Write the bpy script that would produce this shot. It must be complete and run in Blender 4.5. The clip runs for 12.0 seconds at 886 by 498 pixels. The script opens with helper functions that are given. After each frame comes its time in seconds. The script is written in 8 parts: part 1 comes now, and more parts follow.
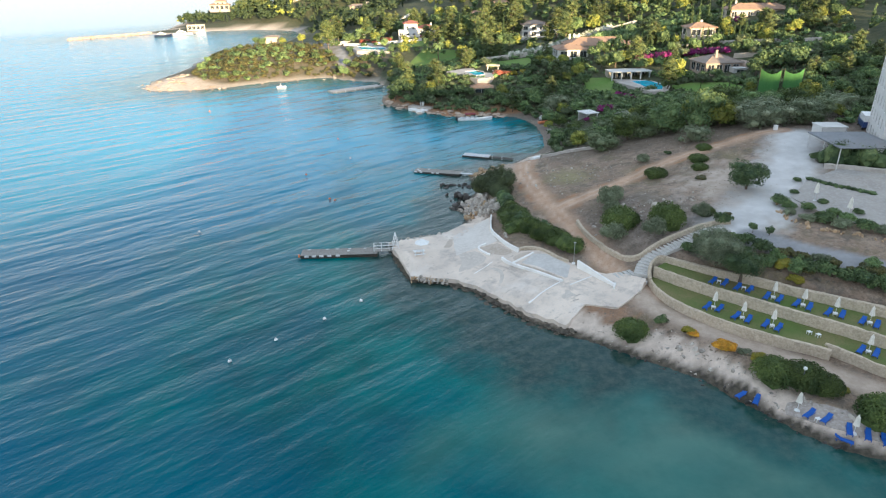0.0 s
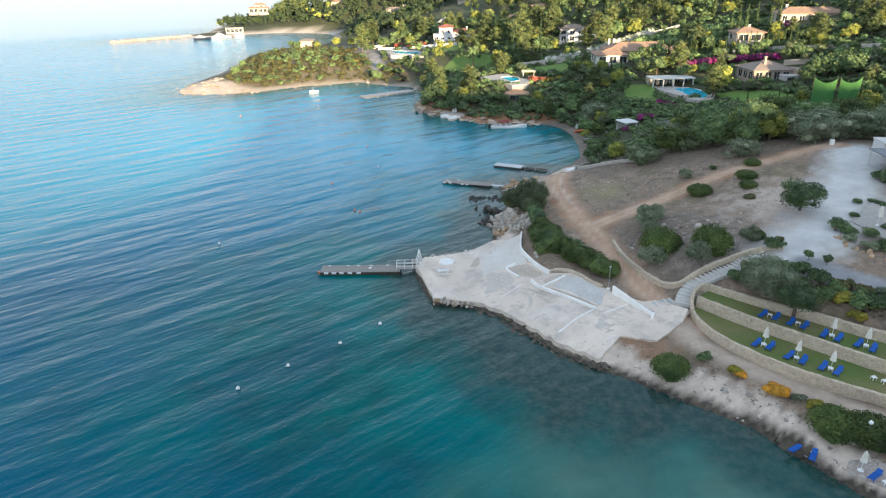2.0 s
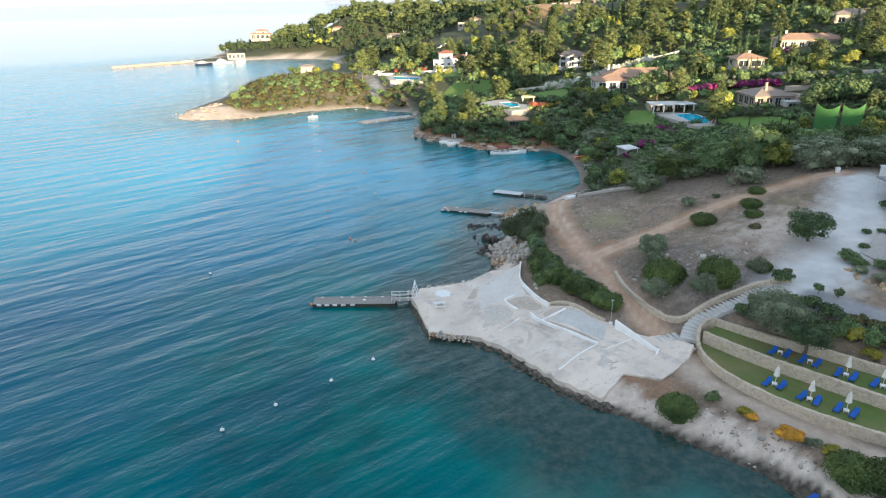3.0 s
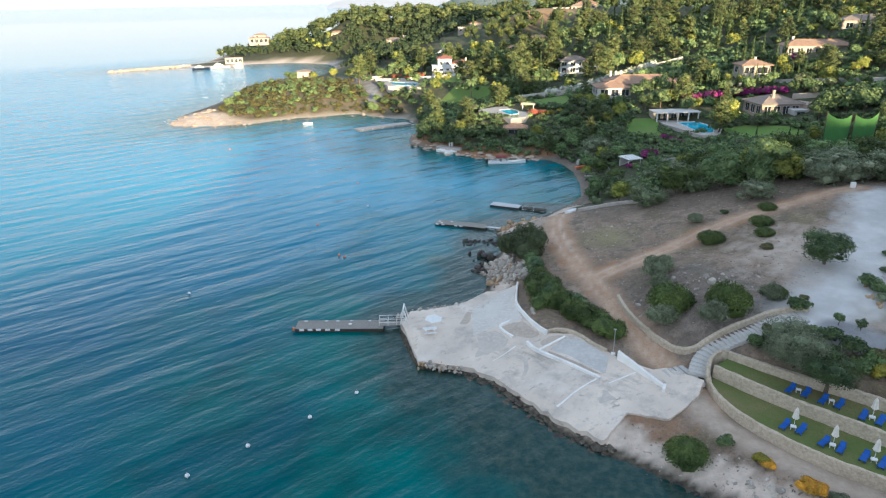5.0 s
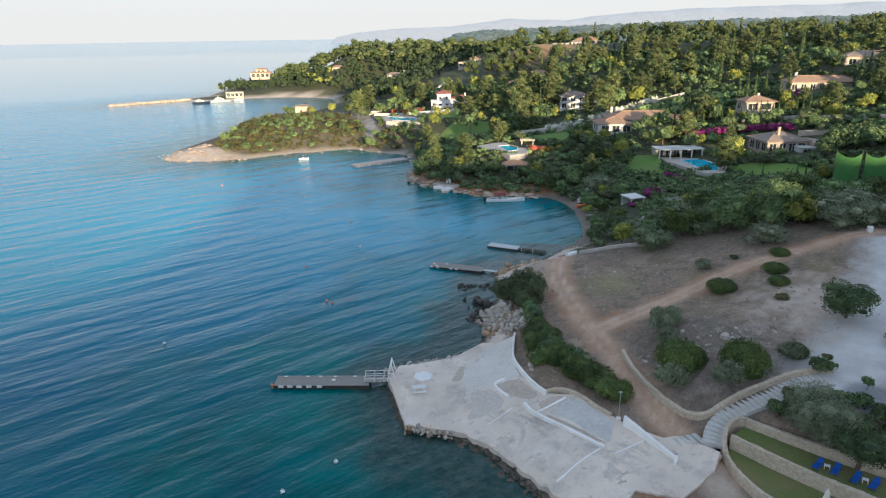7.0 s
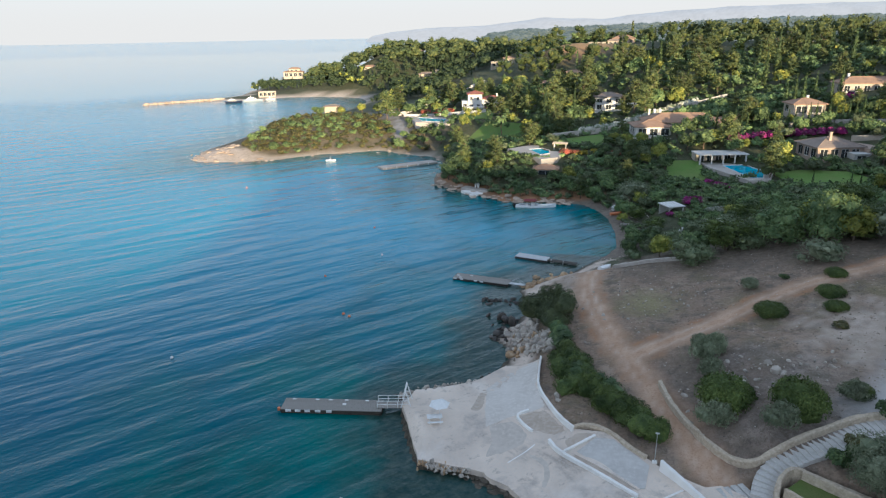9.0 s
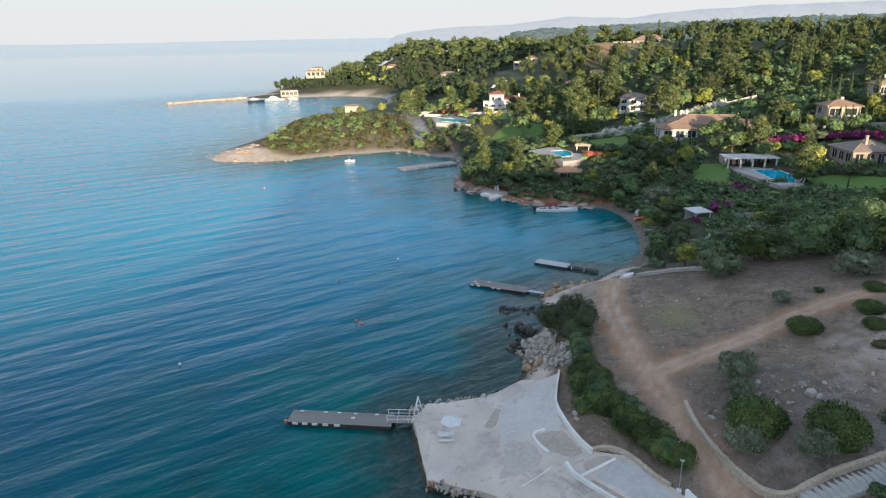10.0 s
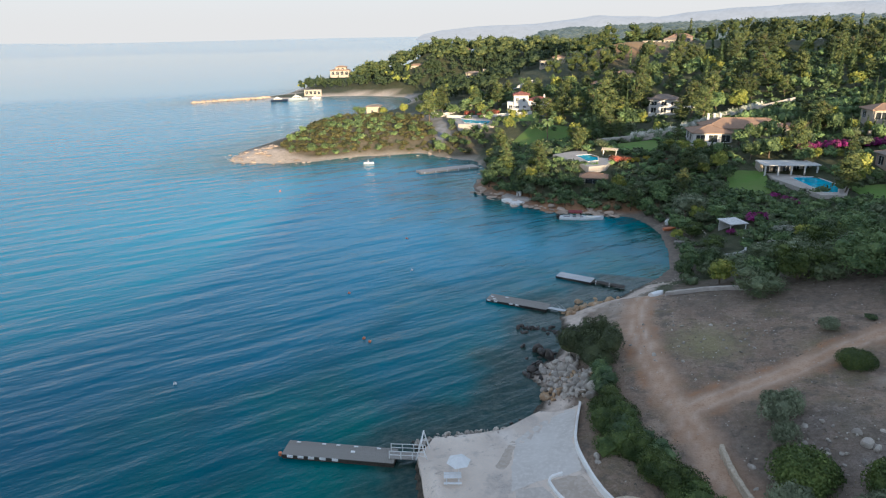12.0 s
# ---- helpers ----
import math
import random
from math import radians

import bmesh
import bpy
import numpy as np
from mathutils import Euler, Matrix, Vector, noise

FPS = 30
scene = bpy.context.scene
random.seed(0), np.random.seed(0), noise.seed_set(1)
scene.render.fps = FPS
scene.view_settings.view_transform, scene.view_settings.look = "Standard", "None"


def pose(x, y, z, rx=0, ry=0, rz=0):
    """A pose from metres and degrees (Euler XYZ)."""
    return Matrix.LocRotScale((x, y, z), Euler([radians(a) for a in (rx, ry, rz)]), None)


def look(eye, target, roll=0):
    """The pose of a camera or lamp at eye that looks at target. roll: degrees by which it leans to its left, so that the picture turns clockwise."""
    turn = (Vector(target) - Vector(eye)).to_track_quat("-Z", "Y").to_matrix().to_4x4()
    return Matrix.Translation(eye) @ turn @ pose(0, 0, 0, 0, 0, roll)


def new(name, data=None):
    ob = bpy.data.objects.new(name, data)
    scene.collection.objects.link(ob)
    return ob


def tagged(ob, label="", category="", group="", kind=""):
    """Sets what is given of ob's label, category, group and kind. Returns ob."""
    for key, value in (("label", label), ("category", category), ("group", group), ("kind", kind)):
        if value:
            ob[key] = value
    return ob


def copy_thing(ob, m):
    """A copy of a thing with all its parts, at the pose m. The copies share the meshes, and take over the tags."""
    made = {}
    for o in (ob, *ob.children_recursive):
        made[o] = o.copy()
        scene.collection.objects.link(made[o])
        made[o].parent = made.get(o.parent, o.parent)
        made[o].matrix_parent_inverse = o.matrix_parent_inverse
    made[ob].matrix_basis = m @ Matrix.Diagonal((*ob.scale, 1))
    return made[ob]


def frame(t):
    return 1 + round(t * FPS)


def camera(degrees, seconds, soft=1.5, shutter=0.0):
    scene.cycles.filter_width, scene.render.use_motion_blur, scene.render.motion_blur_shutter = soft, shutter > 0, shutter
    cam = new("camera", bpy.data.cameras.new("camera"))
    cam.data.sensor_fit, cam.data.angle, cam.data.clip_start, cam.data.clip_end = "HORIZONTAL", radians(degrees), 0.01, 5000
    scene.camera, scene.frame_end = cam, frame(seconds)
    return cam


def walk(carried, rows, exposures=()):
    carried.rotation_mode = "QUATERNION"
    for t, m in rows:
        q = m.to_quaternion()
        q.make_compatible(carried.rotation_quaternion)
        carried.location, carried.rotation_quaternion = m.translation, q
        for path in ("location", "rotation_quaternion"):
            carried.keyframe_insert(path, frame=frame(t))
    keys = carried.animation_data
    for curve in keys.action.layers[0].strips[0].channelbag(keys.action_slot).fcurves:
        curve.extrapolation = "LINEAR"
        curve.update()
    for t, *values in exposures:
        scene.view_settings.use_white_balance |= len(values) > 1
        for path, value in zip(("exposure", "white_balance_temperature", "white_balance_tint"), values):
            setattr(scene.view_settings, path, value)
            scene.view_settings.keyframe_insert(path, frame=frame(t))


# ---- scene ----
cam = camera(70.0, 12.0, 1.2)
PATH = [
    (0, (-0.186, -0.143, 47.109), (-0.4, 1.669, 46.29), -0.8),
    (0.5, (-0.048, 1.523, 47.117), (-0.308, 3.329, 46.298), -0.9),
    (1, (0.077, 3.175, 47.136), (-0.229, 4.974, 46.316), -1.0),
    (1.5, (0.216, 4.861, 47.178), (-0.102, 6.657, 46.358), -1.0),
    (2, (0.307, 6.548, 47.229), (-0.013, 8.348, 46.418), -1.0),
    (2.5, (0.4, 8.28, 47.22), (0.076, 10.099, 46.454), -1.0),
    (3, (0.455, 10.049, 47.173), (0.128, 11.876, 46.429), -1.0),
    (5, (0.81, 17.226, 47.291), (0.478, 19.057, 46.557), -0.9),
    (5.5, (0.871, 19.038, 47.336), (0.536, 20.883, 46.64), -0.9),
    (6, (0.906, 20.816, 47.371), (0.568, 22.675, 46.717), -0.8),
    (6.5, (0.98, 22.614, 47.373), (0.641, 24.478, 46.733), -0.8),
    (7, (1.1, 24.44, 47.407), (0.758, 26.303, 46.766), -0.8),
    (9, (1.219, 31.852, 47.401), (0.779, 33.694, 46.759), -0.9),
    (9.5, (1.19, 33.765, 47.41), (0.718, 35.599, 46.768), -0.9),
    (10, (1.207, 35.729, 47.402), (0.702, 37.554, 46.759), -0.9),
    (10.5, (1.186, 37.676, 47.376), (0.648, 39.492, 46.733), -0.9),
    (11, (1.13, 39.559, 47.41), (0.566, 41.367, 46.767), -1.0),
    (11.5, (1.021, 41.451, 47.446), (0.454, 43.258, 46.802), -1.0),
    (12, (0.805, 43.478, 47.454), (0.226, 45.281, 46.809), -0.9),
]
EXPOSURES = [(0.0, 2.52, 5700, 6), (3.0, 2.43, 5600, 6), (5.0, 2.34, 5500, 7), (6.0, 2.02, 5450, 8), (7.0, 1.91, 5400, 8), (9.0, 1.88, 5350, 8), (12.0, 1.81, 5350, 9)]
walk(cam, [(t, look(eye, target, roll)) for t, eye, target, roll in PATH], EXPOSURES)

# ---- sky, sun, exposure ----
SUN_TURN, SUN_HEIGHT = 150.0, 6.5        # degrees: azimuth from north (the +y axis) clockwise seen from above, and elevation
world = bpy.data.worlds.new("sky")
scene.world = world
world.use_nodes = True
wn, wl = world.node_tree.nodes, world.node_tree.links
wn.clear()
sky = wn.new("ShaderNodeTexSky")
sky.sky_type, sky.sun_disc = "NISHITA", False
sky.sun_elevation, sky.sun_rotation = radians(SUN_HEIGHT), radians(SUN_TURN)
sky.air_density, sky.dust_density, sky.ozone_density = 1.0, 0.6, 2.0
back = wn.new("ShaderNodeBackground")
back.inputs["Strength"].default_value = 0.150
wout = wn.new("ShaderNodeOutputWorld")
haze = wn.new("ShaderNodeHueSaturation")         # a hazy, whitish morning sky
haze.inputs["Saturation"].default_value = 0.55
even_out = wn.new("ShaderNodeGamma")
even_out.inputs["Gamma"].default_value = 0.42
wl.new(sky.outputs[0], haze.inputs["Color"])
wl.new(haze.outputs[0], even_out.inputs["Color"])
# a bright warm haze lies all round the horizon and thins upwards
sky_way = wn.new("ShaderNodeTexCoord")
sky_parts = wn.new("ShaderNodeSeparateXYZ")
wl.new(sky_way.outputs["Generated"], sky_parts.inputs[0])
haze_share = wn.new("ShaderNodeMapRange")
haze_share.interpolation_type = "SMOOTHSTEP"
for _i, _v in ((1, 0.0), (2, 0.20), (3, 1.0), (4, 0.0)):
    haze_share.inputs[_i].default_value = _v
wl.new(sky_parts.outputs[2], haze_share.inputs[0])
haze_mix = wn.new("ShaderNodeMix")
haze_mix.data_type = "RGBA"
haze_mix.inputs[7].default_value = (1.68, 1.48, 1.22, 1)
wl.new(haze_share.outputs[0], haze_mix.inputs[0])
wl.new(even_out.outputs[0], haze_mix.inputs[6])
wl.new(haze_mix.outputs[2], back.inputs[0])
wl.new(back.outputs[0], wout.inputs[0])

sun_data = bpy.data.lights.new("sun", "SUN")
sun_data.energy, sun_data.angle, sun_data.color = 2.9, radians(0.6), (1.0, 0.70, 0.37)
sun = new("sun", sun_data)
_sun_way = Vector((math.sin(radians(SUN_TURN)) * math.cos(radians(SUN_HEIGHT)), math.cos(radians(SUN_TURN)) * math.cos(radians(SUN_HEIGHT)), math.sin(radians(SUN_HEIGHT))))
sun.matrix_world = look(_sun_way * 900, (0, 0, 0))

# ---- materials ----
def material(name):
    m = bpy.data.materials.new(name)
    m.use_nodes = True
    return m, m.node_tree.nodes, m.node_tree.links, m.node_tree.nodes["Principled BSDF"]


def mix(nodes, links, fac, a, b, blend="MIX"):
    n = nodes.new("ShaderNodeMix")
    n.data_type, n.blend_type = "RGBA", blend
    for i, v in ((0, fac), (6, a), (7, b)):
        if isinstance(v, (int, float)):
            n.inputs[i].default_value = v if i == 0 else (v, v, v, 1)
        elif isinstance(v, tuple):
            n.inputs[i].default_value = (*v[:3], 1)
        else:
            links.new(v, n.inputs[i])
    return n.outputs[2]


def grain(nodes, links, scale, detail=4.0, rough=0.6, stretch=None, turn=0.0, lo=0.35, hi=0.65, coords="Object"):
    """Noise in real-world metres (scale: features per metre), sharpened to 0..1 between lo and hi."""
    tc = nodes.new("ShaderNodeTexCoord")
    src = tc.outputs[coords]
    if stretch or turn:
        mp = nodes.new("ShaderNodeMapping")
        mp.vector_type = "TEXTURE"
        mp.inputs["Rotation"].default_value = (0, 0, radians(turn))
        mp.inputs["Scale"].default_value = stretch or (1, 1, 1)
        links.new(src, mp.inputs[0])
        src = mp.outputs[0]
    n = nodes.new("ShaderNodeTexNoise")
    n.inputs["Scale"].default_value, n.inputs["Detail"].default_value, n.inputs["Roughness"].default_value = scale, detail, rough
    links.new(src, n.inputs["Vector"])
    r = nodes.new("ShaderNodeMapRange")
    r.inputs[1].default_value, r.inputs[2].default_value = lo, hi
    links.new(n.outputs[0], r.inputs[0])
    return r.outputs[0]


def relief(nodes, links, bsdf, height, strength=0.4, distance=0.05):
    b = nodes.new("ShaderNodeBump")
    b.inputs["Strength"].default_value, b.inputs["Distance"].default_value = strength, distance
    links.new(height, b.inputs["Height"])
    links.new(b.outputs[0], bsdf.inputs["Normal"])


def speckled(name, base, dark, light, big=0.15, fine=3.0, rough=0.85, bump=0.3, depth=0.04, metal=0.0, per_object=0.0):
    """A plain weathered surface: stains at the scale big, grain at the scale fine."""
    m, n, l, b = material(name)
    c = mix(n, l, grain(n, l, big, 5), base, dark)
    c = mix(n, l, grain(n, l, fine, 3, lo=0.45, hi=0.75), c, light)
    if per_object:
        info = n.new("ShaderNodeObjectInfo")
        hsv = n.new("ShaderNodeHueSaturation")
        r = n.new("ShaderNodeMapRange")
        r.inputs[3].default_value, r.inputs[4].default_value = 1 - per_object, 1 + per_object
        l.new(info.outputs["Random"], r.inputs[0])
        l.new(r.outputs[0], hsv.inputs["Value"])
        l.new(c, hsv.inputs["Color"])
        c = hsv.outputs[0]
    l.new(c, b.inputs["Base Color"])
    b.inputs["Roughness"].default_value, b.inputs["Metallic"].default_value = rough, metal
    if bump:
        relief(n, l, b, grain(n, l, fine, 4, lo=0.2, hi=0.8), bump, depth)
    return m


def attribute(n, name):
    a = n.new("ShaderNodeAttribute")
    a.attribute_name = name
    return a.outputs["Fac"]


def ground_material():
    m, n, l, b = material("dry_ground")
    c = mix(n, l, grain(n, l, 0.12, 6), (0.205, 0.145, 0.103), (0.285, 0.208, 0.150))
    c = mix(n, l, grain(n, l, 0.075, 8, 0.7, lo=0.52, hi=0.66), c, (0.37, 0.285, 0.215))
    c = mix(n, l, grain(n, l, 0.9, 8, 0.75, lo=0.50, hi=0.72), c, (0.34, 0.27, 0.21))
    c = mix(n, l, grain(n, l, 1.7, 5, lo=0.52, hi=0.8), c, (0.135, 0.108, 0.078))
    c = mix(n, l, grain(n, l, 0.16, 7, 0.7, lo=0.5, hi=0.62), c, mix(n, l, grain(n, l, 5.0, 4), (0.11, 0.085, 0.05), (0.22, 0.175, 0.105)))
    stone = mix(n, l, grain(n, l, 1.1, 9, 0.75, lo=0.40, hi=0.62), (0.120, 0.104, 0.093), (0.43, 0.365, 0.315))
    stone = mix(n, l, grain(n, l, 0.55, 9, 0.8, lo=0.49, hi=0.58), stone, mix(n, l, grain(n, l, 3.0, 5, 0.7), (0.060, 0.052, 0.047), (0.135, 0.115, 0.100)))
    c = mix(n, l, attribute(n, "stony"), c, stone)
    c = mix(n, l, grain(n, l, 3.2, 6, 0.8, lo=0.52, hi=0.70), c, (0.105, 0.082, 0.06))
    c = mix(n, l, grain(n, l, 2.4, 5, 0.8, lo=0.60, hi=0.72), c, (0.33, 0.275, 0.225))
    c = mix(n, l, grain(n, l, 0.42, 9, 0.78, lo=0.50, hi=0.60), c, mix(n, l, grain(n, l, 4.0, 5, 0.7), (0.105, 0.084, 0.066), (0.17, 0.138, 0.108)))
    straw = mix(n, l, grain(n, l, 2.5, 6, 0.7), (0.21, 0.19, 0.085), (0.32, 0.28, 0.15))
    c = mix(n, l, attribute(n, "straw"), c, straw)
    c = mix(n, l, attribute(n, "garden"), c, mix(n, l, grain(n, l, 0.5, 5), (0.035, 0.05, 0.02), (0.085, 0.085, 0.045)))
    c = mix(n, l, attribute(n, "heath"), c, mix(n, l, grain(n, l, 1.2, 8, 0.75, lo=0.4, hi=0.62), (0.085, 0.067, 0.052), (0.20, 0.158, 0.120)))
    c = mix(n, l, attribute(n, "dust"), c, mix(n, l, grain(n, l, 0.5, 7, 0.7), (0.44, 0.36, 0.295), (0.54, 0.46, 0.39)))
    g = mix(n, l, grain(n, l, 0.25, 5), (0.46, 0.45, 0.44), (0.58, 0.57, 0.56))
    c = mix(n, l, attribute(n, "gravel"), c, g)
    t = mix(n, l, grain(n, l, 0.35, 6), (0.39, 0.250, 0.158), (0.50, 0.345, 0.238))
    t = mix(n, l, grain(n, l, 4.0, 3, lo=0.5, hi=0.8), t, (0.30, 0.17, 0.10))
    t = mix(n, l, attribute(n, "rut"), t, mix(n, l, grain(n, l, 0.8, 5), (0.50, 0.385, 0.30), (0.58, 0.46, 0.37)))
    c = mix(n, l, attribute(n, "track"), c, t)
    c = mix(n, l, attribute(n, "clay"), c, mix(n, l, grain(n, l, 1.5, 6), (0.38, 0.19, 0.085), (0.30, 0.17, 0.10)))
    c = mix(n, l, attribute(n, "path"), c, mix(n, l, grain(n, l, 0.6, 7, 0.7), (0.38, 0.30, 0.235), (0.50, 0.41, 0.33)))
    a = mix(n, l, grain(n, l, 0.6, 5), (0.24, 0.24, 0.25), (0.30, 0.30, 0.31))
    c = mix(n, l, attribute(n, "asphalt"), c, a)
    r = mix(n, l, grain(n, l, 0.5, 8, 0.7), (0.66, 0.56, 0.475), (0.44, 0.36, 0.295))
    r = mix(n, l, grain(n, l, 1.6, 6, lo=0.60, hi=0.68), r, (0.20, 0.16, 0.13))
    c = mix(n, l, attribute(n, "rock"), c, r)
    c = mix(n, l, attribute(n, "wet"), c, mix(n, l, grain(n, l, 1.2, 6), (0.03, 0.026, 0.02), (0.10, 0.085, 0.06)))
    s = mix(n, l, grain(n, l, 0.8, 5), (0.145, 0.120, 0.098), (0.225, 0.188, 0.152))
    c = mix(n, l, attribute(n, "beach"), c, s)
    dry = n.new("ShaderNodeHueSaturation")
    dry.inputs["Value"].default_value = 1.10
    l.new(c, dry.inputs["Color"])
    l.new(dry.outputs[0], b.inputs["Base Color"])
    b.inputs["Roughness"].default_value = 0.92
    relief(n, l, b, grain(n, l, 1.5, 8, 0.75, lo=0.2, hi=0.8), 0.7, 0.22)
    return m


def water_material():
    m, n, l, b = material("sea_water")
    deep = mix(n, l, grain(n, l, 0.012, 3, lo=0.3, hi=0.7), (0.001, 0.072, 0.132), (0.001, 0.098, 0.158))
    mid = mix(n, l, grain(n, l, 0.05, 5, lo=0.42, hi=0.6), (0.001, 0.124, 0.116), (0.001, 0.064, 0.062))
    sand = mix(n, l, grain(n, l, 0.09, 5, lo=0.45, hi=0.65), (0.092, 0.182, 0.146), (0.052, 0.136, 0.110))
    weed = mix(n, l, grain(n, l, 0.7, 8, 0.75, lo=0.42, hi=0.64), (0.014, 0.042, 0.038), (0.060, 0.082, 0.066))
    # lighter, bluer base colour far out stands in for reflected sky
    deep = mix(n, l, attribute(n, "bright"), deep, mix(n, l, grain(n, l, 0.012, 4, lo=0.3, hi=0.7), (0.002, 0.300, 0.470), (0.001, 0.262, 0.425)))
    c = mix(n, l, attribute(n, "shallow"), deep, mid)
    c = mix(n, l, attribute(n, "sandy"), c, sand)
    c = mix(n, l, attribute(n, "weedy"), c, weed)
    l.new(c, b.inputs["Base Color"])
    b.inputs["Roughness"].default_value, b.inputs["IOR"].default_value, b.inputs["Specular IOR Level"].default_value = 0.06, 1.333, 0.42
    # reflections tinted blue in place of a bluer sky
    b.inputs["Specular Tint"].default_value = (0.36, 0.80, 1.0, 1)
    swell = grain(n, l, 0.17, 3, 0.5, (4.0, 1.0, 1), 48, 0.2, 0.8)
    waves = grain(n, l, 0.62, 3, 0.55, (2.2, 1.0, 1), 44, 0.2, 0.8)
    chop = grain(n, l, 2.3, 3, 0.6, (1.5, 1.0, 1), 56, 0.2, 0.8)
    tall = n.new("ShaderNodeMath")
    tall.operation = "MULTIPLY"
    tall.inputs[1].default_value = 1.5
    l.new(swell, tall.inputs[0])
    height = tall.outputs[0]
    for finer, share in ((waves, 0.22), (chop, 0.11)):
        add = n.new("ShaderNodeMath")
        add.operation = "MULTIPLY_ADD"
        l.new(finer, add.inputs[0])
        add.inputs[1].default_value = share
        l.new(height, add.inputs[2])
        height = add.outputs[0]
    unresolved = n.new("ShaderNodeMapRange")       # far ripples are too fine to see one by one
    unresolved.inputs[3].default_value, unresolved.inputs[4].default_value = 0.05, 0.11
    l.new(attribute(n, "distance"), unresolved.inputs[0])
    l.new(unresolved.outputs[0], b.inputs["Roughness"])
    bump = n.new("ShaderNodeBump")
    bump.inputs["Distance"].default_value = 0.36
    ruffled = n.new("ShaderNodeMapRange")          # slicks lie almost flat
    ruffled.inputs[3].default_value, ruffled.inputs[4].default_value = 1.0, 0.08
    l.new(attribute(n, "slick"), ruffled.inputs[0])
    l.new(ruffled.outputs[0], bump.inputs["Strength"])
    l.new(height, bump.inputs["Height"])
    l.new(bump.outputs[0], b.inputs["Normal"])
    return m


def plaza_material():
    m, n, l, b = material("plaza_concrete")
    c = mix(n, l, grain(n, l, 0.11, 6, 0.6, lo=0.38, hi=0.62), (0.76, 0.65, 0.545), (0.60, 0.51, 0.43))
    c = mix(n, l, grain(n, l, 0.28, 8, 0.68, lo=0.50, hi=0.66), c, (0.44, 0.385, 0.34))
    c = mix(n, l, grain(n, l, 0.16, 7, 0.7, (2.6, 1, 1), -40, 0.56, 0.68), c, (0.31, 0.265, 0.23))
    c = mix(n, l, grain(n, l, 0.09, 5, 0.6, lo=0.56, hi=0.68), c, (0.76, 0.69, 0.62))
    c = mix(n, l, grain(n, l, 1.0, 8, 0.75, (1.8, 1, 1), 35, 0.57, 0.68), c, (0.31, 0.265, 0.225))
    c = mix(n, l, grain(n, l, 5.0, 4, 0.7, lo=0.45, hi=0.85), c, (0.60, 0.55, 0.50))
    l.new(c, b.inputs["Base Color"])
    b.inputs["Roughness"].default_value = 0.9
    relief(n, l, b, grain(n, l, 2.0, 6, 0.7, lo=0.2, hi=0.8), 0.3, 0.03)
    return m


GROUND = ground_material()
WATER = water_material()
CONCRETE = plaza_material()
LIMEWASH = speckled("white_limewash", (0.86, 0.84, 0.81), (0.74, 0.715, 0.68), (0.88, 0.865, 0.84), 0.5, 4, 0.8, 0.1, 0.01)
DECKING = speckled("grey_deck_boards", (0.30, 0.28, 0.25), (0.21, 0.195, 0.175), (0.38, 0.36, 0.33), 0.4, 5, 0.85, 0.2, 0.01)
DARKWOOD = speckled("dark_wet_timber", (0.05, 0.04, 0.03), (0.03, 0.025, 0.02), (0.09, 0.075, 0.055), 0.6, 5, 0.7, 0.2, 0.02)
STEEL = speckled("galvanised_steel", (0.55, 0.56, 0.57), (0.42, 0.43, 0.44), (0.62, 0.63, 0.64), 1.0, 8, 0.4, 0.0, metal=0.7)


def foliage(name, a, b, c, rough=0.6):
    """Leaves whose green varies from leaf to leaf and from plant to plant."""
    m, n, l, s = material(name)
    geo = n.new("ShaderNodeNewGeometry")
    info = n.new("ShaderNodeObjectInfo")
    col = mix(n, l, geo.outputs["Random Per Island"], a, b)
    col = mix(n, l, grain(n, l, 0.5, 3, lo=0.42, hi=0.62), col, c)
    hsv = n.new("ShaderNodeHueSaturation")
    r = n.new("ShaderNodeMapRange")
    r.inputs[3].default_value, r.inputs[4].default_value = 0.82, 1.36
    l.new(info.outputs["Random"], r.inputs[0])
    l.new(r.outputs[0], hsv.inputs["Value"])
    l.new(col, hsv.inputs["Color"])
    l.new(hsv.outputs[0], s.inputs["Base Color"])
    s.inputs["Roughness"].default_value = rough
    s.inputs["Specular IOR Level"].default_value = 0.25
    return m


def glass_material(name, tint):
    m, n, l, b = material(name)
    l.new(mix(n, l, grain(n, l, 0.7, 2), tint, tuple(v * 1.6 for v in tint)), b.inputs["Base Color"])
    b.inputs["Roughness"].default_value = 0.05
    return m


def tiled_roof(name, a, b, c):
    m, n, l, s = material(name)
    col = mix(n, l, grain(n, l, 0.5, 6), a, b)
    col = mix(n, l, grain(n, l, 5.0, 3, lo=0.5, hi=0.7), col, c)
    l.new(col, s.inputs["Base Color"])
    s.inputs["Roughness"].default_value = 0.85
    relief(n, l, s, grain(n, l, 5.0, 2, 0.5, (1, 1, 1), 0, 0.2, 0.8), 0.7, 0.06)
    return m


